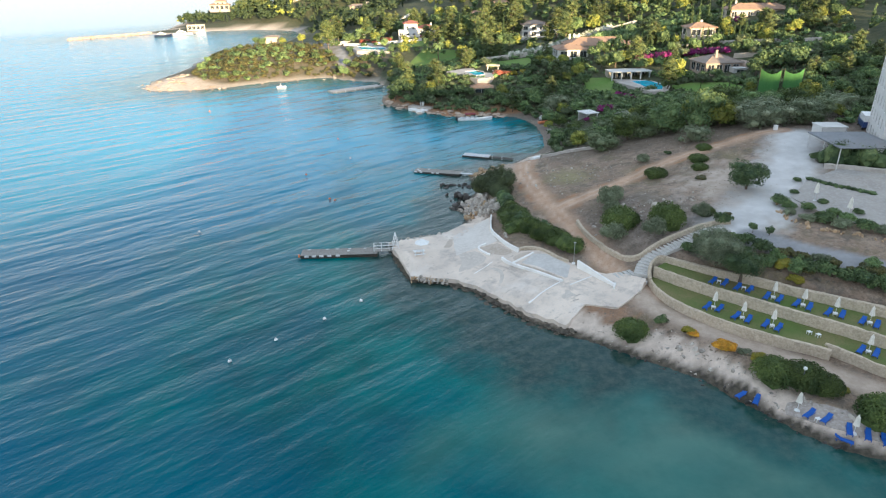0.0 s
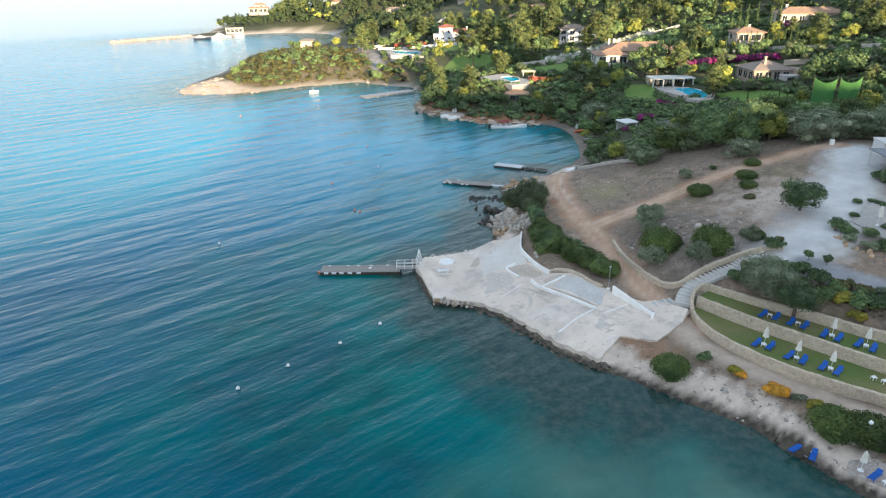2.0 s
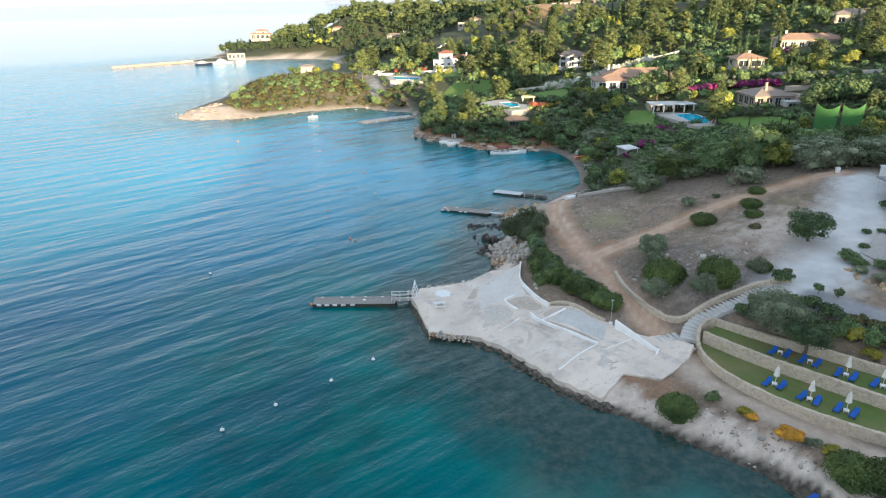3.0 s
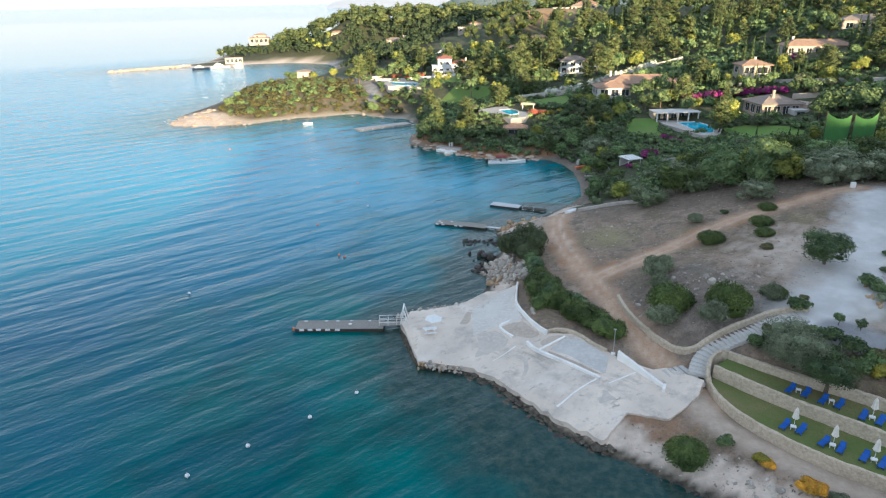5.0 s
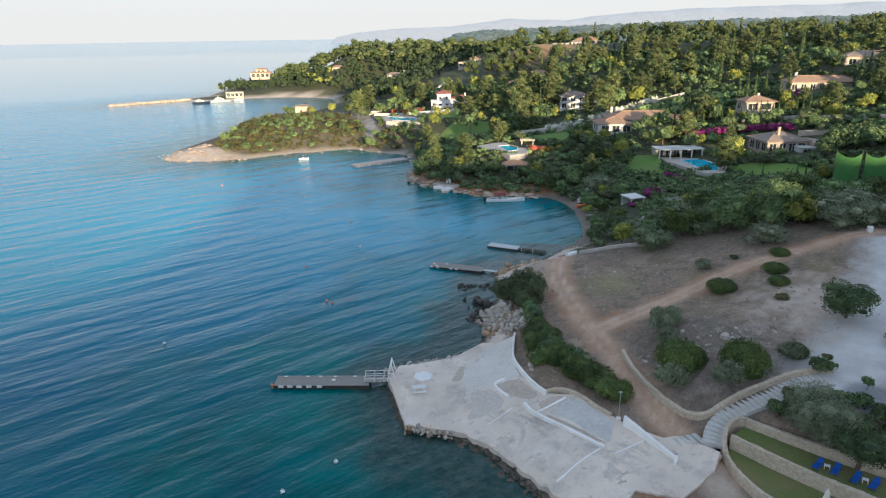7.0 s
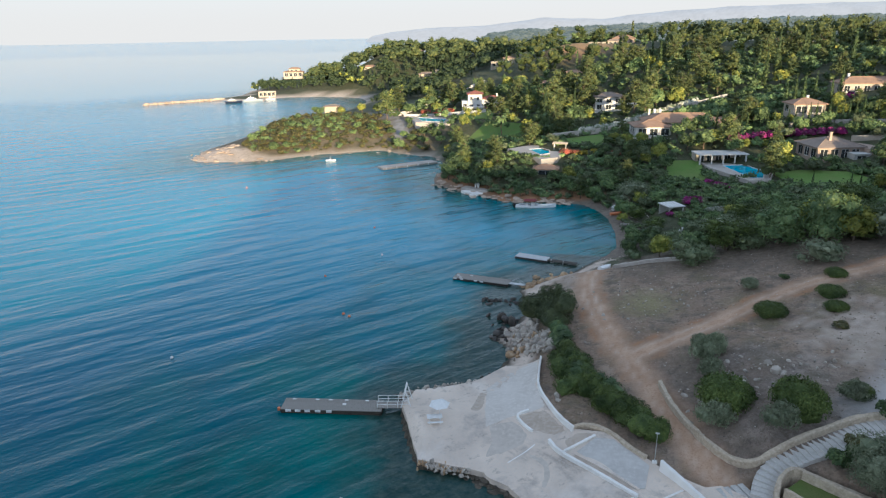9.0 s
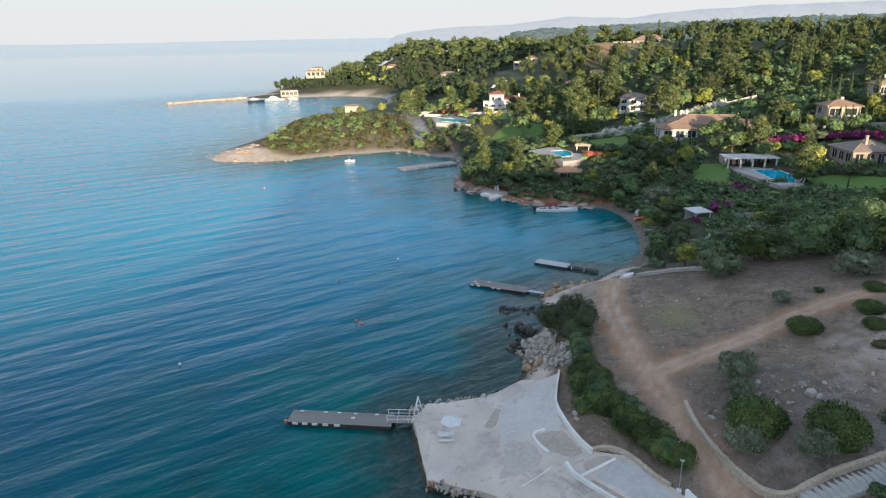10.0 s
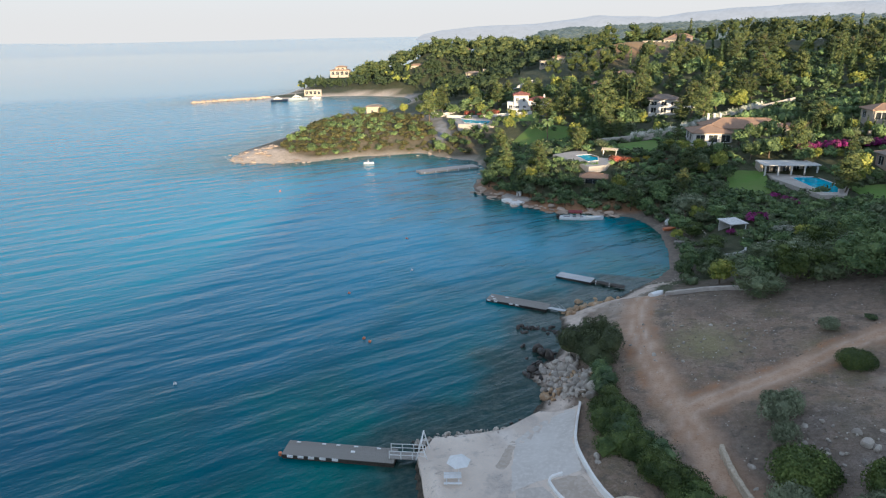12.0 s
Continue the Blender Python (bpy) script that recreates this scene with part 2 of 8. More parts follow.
MASTIC = foliage("mastic_leaves", (0.050, 0.086, 0.036), (0.158, 0.208, 0.080), (0.038, 0.066, 0.028))
OLIVE = foliage("olive_leaves", (0.092, 0.120, 0.060), (0.180, 0.205, 0.112), (0.062, 0.088, 0.042))
PINE = foliage("pine_needles", (0.060, 0.090, 0.033), (0.150, 0.164, 0.052), (0.041, 0.064, 0.026))
LEAFY = foliage("broad_leaves", (0.104, 0.172, 0.066), (0.215, 0.275, 0.105), (0.074, 0.124, 0.050))
# yellowish leaves, with the low sun's gold also painted into their colour
LIME = foliage("sun_painted_leaves", (0.200, 0.225, 0.042), (0.360, 0.345, 0.070), (0.110, 0.150, 0.034))
SAGE = foliage("silvery_olive_leaves", (0.150, 0.178, 0.108), (0.270, 0.292, 0.190), (0.105, 0.132, 0.076))
DOMELEAF = foliage("small_mastic_leaves", (0.054, 0.084, 0.022), (0.134, 0.170, 0.044), (0.036, 0.060, 0.017))
# green darkened to carry the hill's shade on the far cape
SHADEGREEN = foliage("shaded_evergreens", (0.030, 0.050, 0.021), (0.062, 0.084, 0.033), (0.022, 0.038, 0.016))
CYPRESS = foliage("cypress_leaves", (0.036, 0.062, 0.024), (0.072, 0.100, 0.036), (0.026, 0.047, 0.018))
MAGENTA = foliage("bougainvillea_bracts", (0.20, 0.015, 0.13), (0.34, 0.04, 0.23), (0.06, 0.05, 0.04))
SCARLET = foliage("red_blossom", (0.26, 0.05, 0.04), (0.40, 0.14, 0.10), (0.08, 0.09, 0.03))
GOLDEN = foliage("orange_blossom", (0.55, 0.24, 0.02), (0.62, 0.36, 0.04), (0.22, 0.16, 0.03))
MUSTARD = foliage("yellow_green_leaves", (0.22, 0.20, 0.03), (0.34, 0.28, 0.04), (0.10, 0.12, 0.02))
PALEBLOOM = foliage("white_blossom", (0.35, 0.35, 0.30), (0.55, 0.54, 0.48), (0.12, 0.16, 0.09))
SCRUB = foliage("dry_scrub", (0.078, 0.088, 0.034), (0.180, 0.152, 0.056), (0.045, 0.054, 0.024))
TAMARISK = foliage("tamarisk_leaves", (0.060, 0.075, 0.035), (0.105, 0.125, 0.055), (0.040, 0.052, 0.024))
BARK = speckled("bark", (0.14, 0.10, 0.075), (0.08, 0.06, 0.045), (0.2, 0.16, 0.12), 1.0, 6, 0.9, 0.4, 0.03)
GRASS = speckled("mown_lawn", (0.098, 0.150, 0.030), (0.200, 0.172, 0.075), (0.085, 0.125, 0.027), 0.16, 6, 0.95, 0.3, 0.04)
GARDENGRASS = speckled("watered_lawn", (0.120, 0.225, 0.036), (0.150, 0.205, 0.050), (0.095, 0.180, 0.028), 0.15, 4, 0.95, 0.3, 0.04)
STONEWALL = speckled("rubble_stone", (0.56, 0.47, 0.355), (0.42, 0.345, 0.26), (0.64, 0.55, 0.43), 2.2, 3.6, 0.9, 0.9, 0.09)
BOULDER = speckled("shore_rock", (0.44, 0.40, 0.35), (0.28, 0.24, 0.20), (0.56, 0.52, 0.46), 0.7, 3.0, 0.9, 0.5, 0.06, per_object=0.3)
RUSTROCK = speckled("iron_stained_rock", (0.42, 0.28, 0.15), (0.30, 0.20, 0.12), (0.52, 0.42, 0.30), 0.8, 3.0, 0.9, 0.5, 0.06, per_object=0.25)
WARMROCK = speckled("warm_limestone", (0.46, 0.36, 0.28), (0.32, 0.24, 0.18), (0.56, 0.46, 0.37), 0.5, 2.5, 0.9, 0.5, 0.06, per_object=0.25)
WETROCK = speckled("wet_dark_rock", (0.045, 0.038, 0.032), (0.025, 0.022, 0.02), (0.09, 0.075, 0.06), 0.8, 3.0, 0.5, 0.5, 0.06, per_object=0.3)
WEEDROCK = speckled("weed_grown_rock", (0.075, 0.062, 0.045), (0.035, 0.032, 0.024), (0.14, 0.115, 0.085), 0.8, 3.0, 0.7, 0.6, 0.08, per_object=0.4)
PLASTER = speckled("cream_render", (0.46, 0.40, 0.33), (0.40, 0.34, 0.28), (0.50, 0.45, 0.38), 0.3, 3, 0.9, 0.05, 0.01)
WHITEWALL = speckled("white_render", (0.64, 0.63, 0.62), (0.56, 0.55, 0.53), (0.68, 0.67, 0.66), 0.3, 3, 0.9, 0.05, 0.01)
PINKWALL = speckled("pinkish_render", (0.42, 0.32, 0.26), (0.36, 0.28, 0.225), (0.46, 0.37, 0.31), 0.3, 3, 0.9, 0.05, 0.01)
TILES = tiled_roof("terracotta_tiles", (0.34, 0.215, 0.145), (0.26, 0.17, 0.12), (0.42, 0.29, 0.20))
GREYTILES = tiled_roof("faded_tiles", (0.27, 0.215, 0.18), (0.21, 0.17, 0.145), (0.33, 0.275, 0.235))
REDTILES = tiled_roof("red_tiles", (0.30, 0.11, 0.085), (0.23, 0.09, 0.07), (0.36, 0.17, 0.13))
PANE = glass_material("dark_window_glass", (0.03, 0.035, 0.04))
POOLWATER = glass_material("pool_water", (0.03, 0.38, 0.55))
PAVING = speckled("pale_paving", (0.48, 0.44, 0.40), (0.40, 0.36, 0.32), (0.54, 0.50, 0.46), 0.3, 2, 0.9, 0.1, 0.01)
BLUECLOTH = speckled("blue_sling_fabric", (0.008, 0.085, 0.40), (0.006, 0.065, 0.32), (0.02, 0.12, 0.46), 1.5, 12, 0.7, 0.0)
WHITEPLASTIC = speckled("white_plastic", (0.80, 0.80, 0.79), (0.70, 0.70, 0.69), (0.84, 0.84, 0.84), 2, 9, 0.5, 0.0)
CANVAS = speckled("cream_canvas", (0.76, 0.72, 0.64), (0.68, 0.64, 0.56), (0.80, 0.77, 0.70), 1.2, 8, 0.85, 0.1, 0.01)
NETTING = speckled("green_netting", (0.06, 0.18, 0.045), (0.05, 0.15, 0.036), (0.08, 0.21, 0.06), 0.4, 4, 0.9, 0.1, 0.02)
HULLWHITE = speckled("white_gelcoat", (0.80, 0.80, 0.80), (0.74, 0.74, 0.74), (0.82, 0.82, 0.82), 0.6, 5, 0.25, 0.0)
HULLNAVY = speckled("navy_gelcoat", (0.02, 0.03, 0.06), (0.015, 0.02, 0.045), (0.03, 0.045, 0.08), 0.6, 5, 0.25, 0.0)
MAROON = speckled("maroon_awning", (0.22, 0.03, 0.035), (0.17, 0.02, 0.03), (0.26, 0.05, 0.05), 1, 6, 0.8, 0.0)
ORANGEFLOAT = speckled("orange_float", (0.75, 0.22, 0.08), (0.62, 0.17, 0.06), (0.80, 0.35, 0.2), 2, 9, 0.5, 0.0)
GREYMETAL = speckled("grey_sheet_metal", (0.20, 0.21, 0.23), (0.16, 0.17, 0.19), (0.25, 0.26, 0.28), 0.4, 3, 0.6, 0.05, 0.01, metal=0.3)
VANBLUE = speckled("blue_vehicle_paint", (0.03, 0.06, 0.18), (0.025, 0.05, 0.15), (0.04, 0.08, 0.22), 0.7, 5, 0.3, 0.0)
CARSILVER = speckled("silver_vehicle_paint", (0.42, 0.48, 0.54), (0.38, 0.43, 0.49), (0.46, 0.52, 0.58), 0.7, 5, 0.3, 0.0, metal=0.3)
RUBBER = speckled("black_rubber", (0.02, 0.02, 0.02), (0.015, 0.015, 0.015), (0.03, 0.03, 0.03), 2, 9, 0.8, 0.0)
# ---- the plan: shore and ground heights, in metres ----
SHORE_NEAR = [(-90, -600), (-60, -330), (10, -200), (62, -60), (72, 5), (60, 45), (46, 52.5), (38.7, 54.9), (35, 56.2), (31.9, 58.4), (28.4, 62.2), (24.1, 67.3), (19.9, 69.8), (14.7, 72.8), (10.5, 75.2), (7.5, 76.4),
              (2.1, 80), (-2.1, 84), (-5.7, 87.7), (-9.5, 89.9), (-16.3, 90.4), (-21.4, 100.6), (-22.8, 104.6), (-18.3, 106.7), (-12.6, 109.4)]
SHORE_BAY = [(-10.9, 113.6), (-10, 116.6), (-9.4, 120.8), (-12.4, 124), (-12, 127.6), (-9.7, 131.3), (-8.8, 136.1), (-10.9, 146.2), (-7.1, 151.4), (-1.3, 157.9), (0.3, 160.9),
             (5.6, 170), (8.1, 176.8), (8, 186.9), (6.5, 199.7), (3.8, 208), (-0.6, 214), (-9.2, 214.7), (-24.5, 214.5), (-31.9, 219.7), (-40.8, 225.8), (-48.9, 232.9), (-51.6, 240.3), (-52.1, 254.5)]
SHORE_HEAD = [(-53.7, 266.1), (-62.2, 282), (-74, 284.3), (-89, 292.8), (-101.1, 284.9), (-113.3, 278.3), (-122.5, 266.4), (-137.9, 258.2), (-155.8, 256.5), (-165.4, 277.8), (-166.9, 300.2),
              (-168, 317.1), (-173.6, 349.6), (-173.7, 372.6), (-172, 403.3), (-160, 440), (-165, 490), (-182, 522), (-205, 533), (-232, 531), (-256.9, 518.4), (-259.1, 498), (-306.2, 489), (-326.7, 459.6)]
SHORE_FAR = [(-330, 461), (-309, 496), (-300, 540), (-315, 600), (-345, 690), (-370, 800), (-330, 900), (-250, 960), (-140, 1000), (0, 1050), (150, 1150), (300, 1350), (600, 1800), (900, 2600), (1300, 4600), (4700, 4600), (4700, -600)]
SHORE = np.array(SHORE_NEAR + SHORE_BAY + SHORE_HEAD + SHORE_FAR, float)

GROUND_PLAZA = [(-20, 99, 1.0), (-16, 92.5, 1.0), (-9, 95, 1.2), (-7, 116, 0.6), (-9, 106, 1.1), (-3, 92, 1.7), (1, 84, 1.5), (7.7, 88, 2.6), (9, 80, 2.0), (15.6, 86.7, 2.9), (9.6, 92.4, 3.2),
                (4.9, 97.5, 3.6), (-1, 107, 3.2), (-4, 121, 2.6), (-5, 132, 2.6), (2, 140, 4.1), (-2, 149, 2.6), (6.3, 119, 5.2), (11.3, 107, 4.6), (13, 98, 4.4), (17.5, 92, 3.7)]
GROUND_HILL = [(17.7, 103, 6.5), (20.7, 97.5, 7.8), (25.4, 103, 8.6), (23, 111, 8.6), (27.5, 122, 8.3), (35.6, 124.5, 10.5), (53.7, 138, 14.0), (39, 106, 10.4), (35.6, 92, 8.9),
               (30, 96, 8.6), (49, 104.5, 10.8), (62, 102, 10.8), (47, 87, 9.0), (62, 79, 8.4), (40, 142, 11), (25, 140, 8), (15, 131, 6.2), (10, 150, 4.8), (25, 157, 7.5), (48, 165, 12), (75, 130, 14)]
GROUND_LAWN = [(25, 79, 3.7), (33, 74.5, 3.8), (38, 72.5, 3.4), (47, 68, 3.3), (20.6, 84, 3.9), (24, 86.5, 5.2), (35, 79.8, 5.2), (38.5, 78, 4.9), (50, 73.5, 4.6), (27, 91, 6.7), (38, 84.5, 7.0), (52, 79, 6.6),
               (18.5, 81, 2.7), (25, 75, 2.5), (33, 70, 2.4), (40, 66, 2.2), (48, 60.5, 2.2), (20, 72.5, 1.5), (25.5, 70.5, 2.0), (31, 65.5, 1.9), (27.5, 63.8, 1.1), (32.3, 61.3, 1.0), (36, 57.6, 0.9), (44, 55.5, 1.4)]
GROUND_BAY = [(13, 172, 1.2), (15, 182, 1.6), (12, 203, 1.6), (21, 176, 3.8), (26, 191, 5), (16, 216, 5), (0, 223, 3), (-30, 224, 1.2), (-45, 237, 2), (-30, 238, 6.5), (-18, 239, 8.6), (-6, 237, 6.5),
              (28, 216, 7), (41, 236, 8.6), (57, 215, 9.2), (65, 233, 11.5), (71, 201, 10.5), (72, 172, 12.5), (95, 155, 15)]
GROUND_FAR = [(15, 266, 12.5), (38, 256, 14), (10, 334, 15), (90, 281, 25), (116, 303, 32), (11, 352, 26), (105, 394, 35), (160, 330, 40), (-85, 330, 7.5), (-56, 318, 9.8), (-50, 365, 12), (-135, 350, 9), (-150, 270, 3),
              (-130, 292, 6), (-105, 305, 6), (-150, 335, 7.5), (-65, 292, 2), (-40, 265, 5), (-240, 545, 4), (-230, 600, 12), (-150, 560, 8), (-120, 450, 8), (-30, 430, 18), (-190, 610, 31), (-120, 610, 29), (-250, 700, 14)]
GROUND_RIDGE = [(-33, 500, 35.5), (-22, 500, 39.5), (-12, 500, 41), (0, 500, 40.5), (13, 500, 38.5), (-50, 640, 29), (50, 530, 41), (5, 520, 39), (-70, 530, 26), (120, 520, 40), (250, 480, 44), (400, 420, 50), (30, 450, 32), (-100, 760, 28), (-220, 820, 16), (60, 800, 22), (250, 760, 24), (-20, 930, 10), (350, 1100, 24), (250, 250, 44), (200, 120, 34), (200, 20, 28), (700, 900, 34), (1200, 2200, 30), (2600, 600, 40)]
SPOTS = np.array(GROUND_PLAZA + GROUND_HILL + GROUND_LAWN + GROUND_BAY + GROUND_FAR + GROUND_RIDGE + [(x, y, 0.0) for x, y in SHORE[4:-8]], float)


def shore_gap(x, y):
    """Distance to the shore line, positive on land, of points in flat arrays."""
    best = np.full(x.shape, 1e9)
    inside = np.zeros(x.shape, bool)
    for (ax, ay), (bx, by) in zip(SHORE, np.roll(SHORE, -1, 0)):
        dx, dy = bx - ax, by - ay
        u = np.clip(((x - ax) * dx + (y - ay) * dy) / (dx * dx + dy * dy), 0, 1)
        best = np.minimum(best, (x - ax - u * dx) ** 2 + (y - ay - u * dy) ** 2)
        if ay != by:
            inside ^= ((ay > y) != (by > y)) & (x < ax + (y - ay) * dx / dy)
    return np.where(inside, 1, -1) * np.sqrt(best)


def spread(x, y):
    return np.sqrt((x[:, None] - SPOTS[None, :, 0]) ** 2 + (y[:, None] - SPOTS[None, :, 1]) ** 2 + 4.0)


WEIGHTS = np.linalg.solve(spread(SPOTS[:, 0], SPOTS[:, 1]) - 0.0 * np.eye(len(SPOTS)), SPOTS[:, 2])


def ground_at(x, y):
    """Height of the bare ground (or seabed) at points in flat arrays."""
    x, y = np.atleast_1d(np.asarray(x, float)), np.atleast_1d(np.asarray(y, float))
    out = np.empty(x.shape)
    for i in range(0, len(x), 20000):
        s = slice(i, i + 20000)
        gap = shore_gap(x[s], y[s])
        land = np.maximum(spread(x[s], y[s]) @ WEIGHTS, 0.25)
        # unseen ridge added behind the camera, towards the sun, to shade the foreground
        across = 0.5 * x[s] - 0.866 * y[s] - 250
        land = np.maximum(land, np.interp(0.866 * x[s] + 0.5 * y[s], [-60, -5, 30, 90, 400], [40, 46, 58, 60, 61]) * np.exp(-(across / 90) ** 2))
        land = land * np.clip(gap / 1.2, 0, 1) ** 0.6
        depth = -0.15 - 0.16 * np.maximum(-gap, 0) ** 0.9
        out[s] = np.where(gap > 0, land, np.maximum(depth, -9))
    return out


def ground(x, y):
    return float(ground_at(x, y)[0])

# ---- building helpers ----
def part(name, bm, mat, parent=None, label=""):
    """Links a bmesh as one mesh object, under a thing or a part."""
    me = bpy.data.meshes.new(name)
    bm.to_mesh(me)
    bm.free()
    me.materials.append(mat)
    ob = new(name, me)
    if parent is not None:
        ob.parent = parent
    return tagged(ob, label)


def raw(name, verts, faces, mat, parent=None, label=""):
    me = bpy.data.meshes.new(name)
    me.from_pydata([tuple(map(float, v)) for v in verts], [], faces)
    me.materials.append(mat)
    ob = new(name, me)
    if parent is not None:
        ob.parent = parent
    return tagged(ob, label)


def thing(name, label, category, m=None, group="", kind=""):
    ob = tagged(new(name), label, category, group, kind)
    if m is not None:
        ob.matrix_world = m
    return ob


def box(bm, x0, y0, z0, x1, y1, z1, bevel=0.0):
    made = bmesh.ops.create_cube(bm, size=1.0, matrix=Matrix.LocRotScale(((x0 + x1) / 2, (y0 + y1) / 2, (z0 + z1) / 2), None, (abs(x1 - x0), abs(y1 - y0), abs(z1 - z0))))
    if bevel:
        edges = list({e for v in made["verts"] for e in v.link_edges})
        bmesh.ops.bevel(bm, geom=edges, offset=bevel, segments=1, affect="EDGES", profile=0.5)
    return bm


def boxed(*size, bevel=0.0):
    return box(bmesh.new(), *size, bevel=bevel)


def rod(bm, a, b, r=0.03, sides=6, r2=None):
    a, b = Vector(a), Vector(b)
    m = Matrix.Translation((a + b) / 2) @ (b - a).to_track_quat("Z", "Y").to_matrix().to_4x4()
    bmesh.ops.create_cone(bm, cap_ends=True, segments=sides, radius1=r, radius2=r if r2 is None else r2, depth=(b - a).length, matrix=m)
    return bm


def along(line, step):
    """Evenly stepped points along a polyline of (x, y), smoothed at its corners."""
    pts = np.array(line, float)
    for _ in range(2):
        q = np.empty((2 * len(pts) - 2, 2))
        q[0::2], q[1::2] = 0.75 * pts[:-1] + 0.25 * pts[1:], 0.25 * pts[:-1] + 0.75 * pts[1:]
        pts = np.vstack([pts[:1], q, pts[-1:]])
    run = np.concatenate([[0], np.cumsum(np.hypot(*np.diff(pts, axis=0).T))])
    s = np.linspace(0, run[-1], max(2, int(round(run[-1] / step)) + 1))
    return np.stack([np.interp(s, run, pts[:, 0]), np.interp(s, run, pts[:, 1])], 1)


def line_gap(x, y, line):
    """Distance of flat arrays of points to a polyline."""
    best = np.full(x.shape, 1e9)
    for (ax, ay), (bx, by) in zip(line[:-1], line[1:]):
        dx, dy = bx - ax, by - ay
        u = np.clip(((x - ax) * dx + (y - ay) * dy) / (dx * dx + dy * dy + 1e-9), 0, 1)
        best = np.minimum(best, (x - ax - u * dx) ** 2 + (y - ay - u * dy) ** 2)
    return np.sqrt(best)


def within(x, y, ring):
    """Whether points in flat arrays lie inside a closed ring of (x, y)."""
    inside = np.zeros(np.shape(x), bool)
    for (ax, ay), (bx, by) in zip(ring, list(ring[1:]) + [ring[0]]):
        if ay != by:
            inside ^= ((ay > y) != (by > y)) & (x < ax + (y - ay) * (bx - ax) / (by - ay))
    return inside


def sheet(name, ring, top, thick, mat, cell=1.0, parent=None):
    """A slab with the outline ring, whose upper side follows top(x, y) and whose sides go down by thick."""
    from mathutils.geometry import delaunay_2d_cdt
    ring = [Vector(p) for p in ring]
    xs, ys = [p.x for p in ring], [p.y for p in ring]
    gx, gy = np.meshgrid(np.arange(min(xs), max(xs), cell), np.arange(min(ys), max(ys), cell))
    gx, gy = gx.ravel() + cell * 0.31, gy.ravel() + cell * 0.27
    flat = [(p.x, p.y) for p in ring]
    ok = within(gx, gy, flat) & (line_gap(gx, gy, flat + flat[:1]) > cell * 0.4)
    pts = ring + [Vector((a, b)) for a, b in zip(gx[ok], gy[ok])]
    n = len(ring)
    vs, _, fs, *_ = delaunay_2d_cdt(pts, [(i, (i + 1) % n) for i in range(n)], [], 1, 1e-4)
    px, py = np.array([v.x for v in vs]), np.array([v.y for v in vs])
    pz = top(px, py)
    faces = [tuple(f) for f in fs]
    k = len(vs)
    verts = list(zip(px, py, pz)) + [(px[i], py[i], pz[i] - thick) for i in range(n)]
    turn = sum(a.x * b.y - b.x * a.y for a, b in zip(ring, ring[1:] + ring[:1])) > 0
    for i in range(n):
        j = (i + 1) % n
        faces.append((i, k + i, k + j, j) if turn else (j, k + j, k + i, i))
    return raw(name, verts, faces, mat, parent)


# ---- ground ----
TRACK_SHORE = [(3, 152), (1.5, 141), (3, 130), (5, 120), (8.5, 111.5), (11, 104), (13.3, 97), (15.5, 91.5), (18, 87.5), (20, 83.5)]
TRACK_HILL = [(7.5, 113), (13.4, 117), (19.6, 121.4), (26.6, 128), (35.7, 133.5), (46.5, 137.2), (56, 141)]
PATH_SEA = [(18, 87.5), (19, 82), (22, 78.2), (28, 73.6), (35, 69.4), (41, 65), (48, 59.5), (60, 50)]
GRAVEL_YARD = [(58, 136), (52, 122), (46, 112), (42, 104), (37, 98.5), (34, 95.5)]
GARDEN_ROAD = [(-110, 350), (-95, 338), (-88, 322), (-83, 306)]
ASPHALT_ROAD = [(36, 92.5), (41, 88), (48, 84.5), (58, 81), (75, 76)]


def soft(gap, width, edge):
    return np.clip((width + edge - gap) / (2 * edge), 0, 1)


def steps_out(lo, hi, fine, far_lo, far_hi, growth):
    a = list(np.arange(lo, hi, fine))
    s = fine
    while a[-1] < far_hi:
        s *= growth
        a.append(min(a[-1] + s, far_hi))
    s, b = fine, [lo]
    while b[-1] > far_lo:
        s *= growth
        b.append(max(b[-1] - s, far_lo))
    return np.array(b[:0:-1] + a)


def tensor_sheet(name, xs, ys, height, mat, keep=None):
    gx, gy = np.meshgrid(xs, ys)
    x, y = gx.ravel(), gy.ravel()
    z = height(x, y)
    nx, ny = len(xs), len(ys)
    i = np.arange(nx * ny).reshape(ny, nx)
    quads = np.stack([i[:-1, :-1], i[:-1, 1:], i[1:, 1:], i[1:, :-1]], -1).reshape(-1, 4)
    if keep is not None:
        quads = quads[keep(x, y)[quads].any(1)]
    me = bpy.data.meshes.new(name)
    me.vertices.add(len(x))
    me.vertices.foreach_set("co", np.stack([x, y, z], 1).ravel())
    me.loops.add(quads.size)
    me.loops.foreach_set("vertex_index", quads.ravel())
    me.polygons.add(len(quads))
    me.polygons.foreach_set("loop_start", np.arange(0, quads.size, 4))
    me.update(calc_edges=True)
    me.polygons.foreach_set("use_smooth", np.ones(len(quads), bool))
    me.materials.append(mat)
    return new(name, me), x, y, z


def mask(ob, name, values):
    ob.data.attributes.new(name, "FLOAT", "POINT").data.foreach_set("value", np.asarray(values, np.float32))


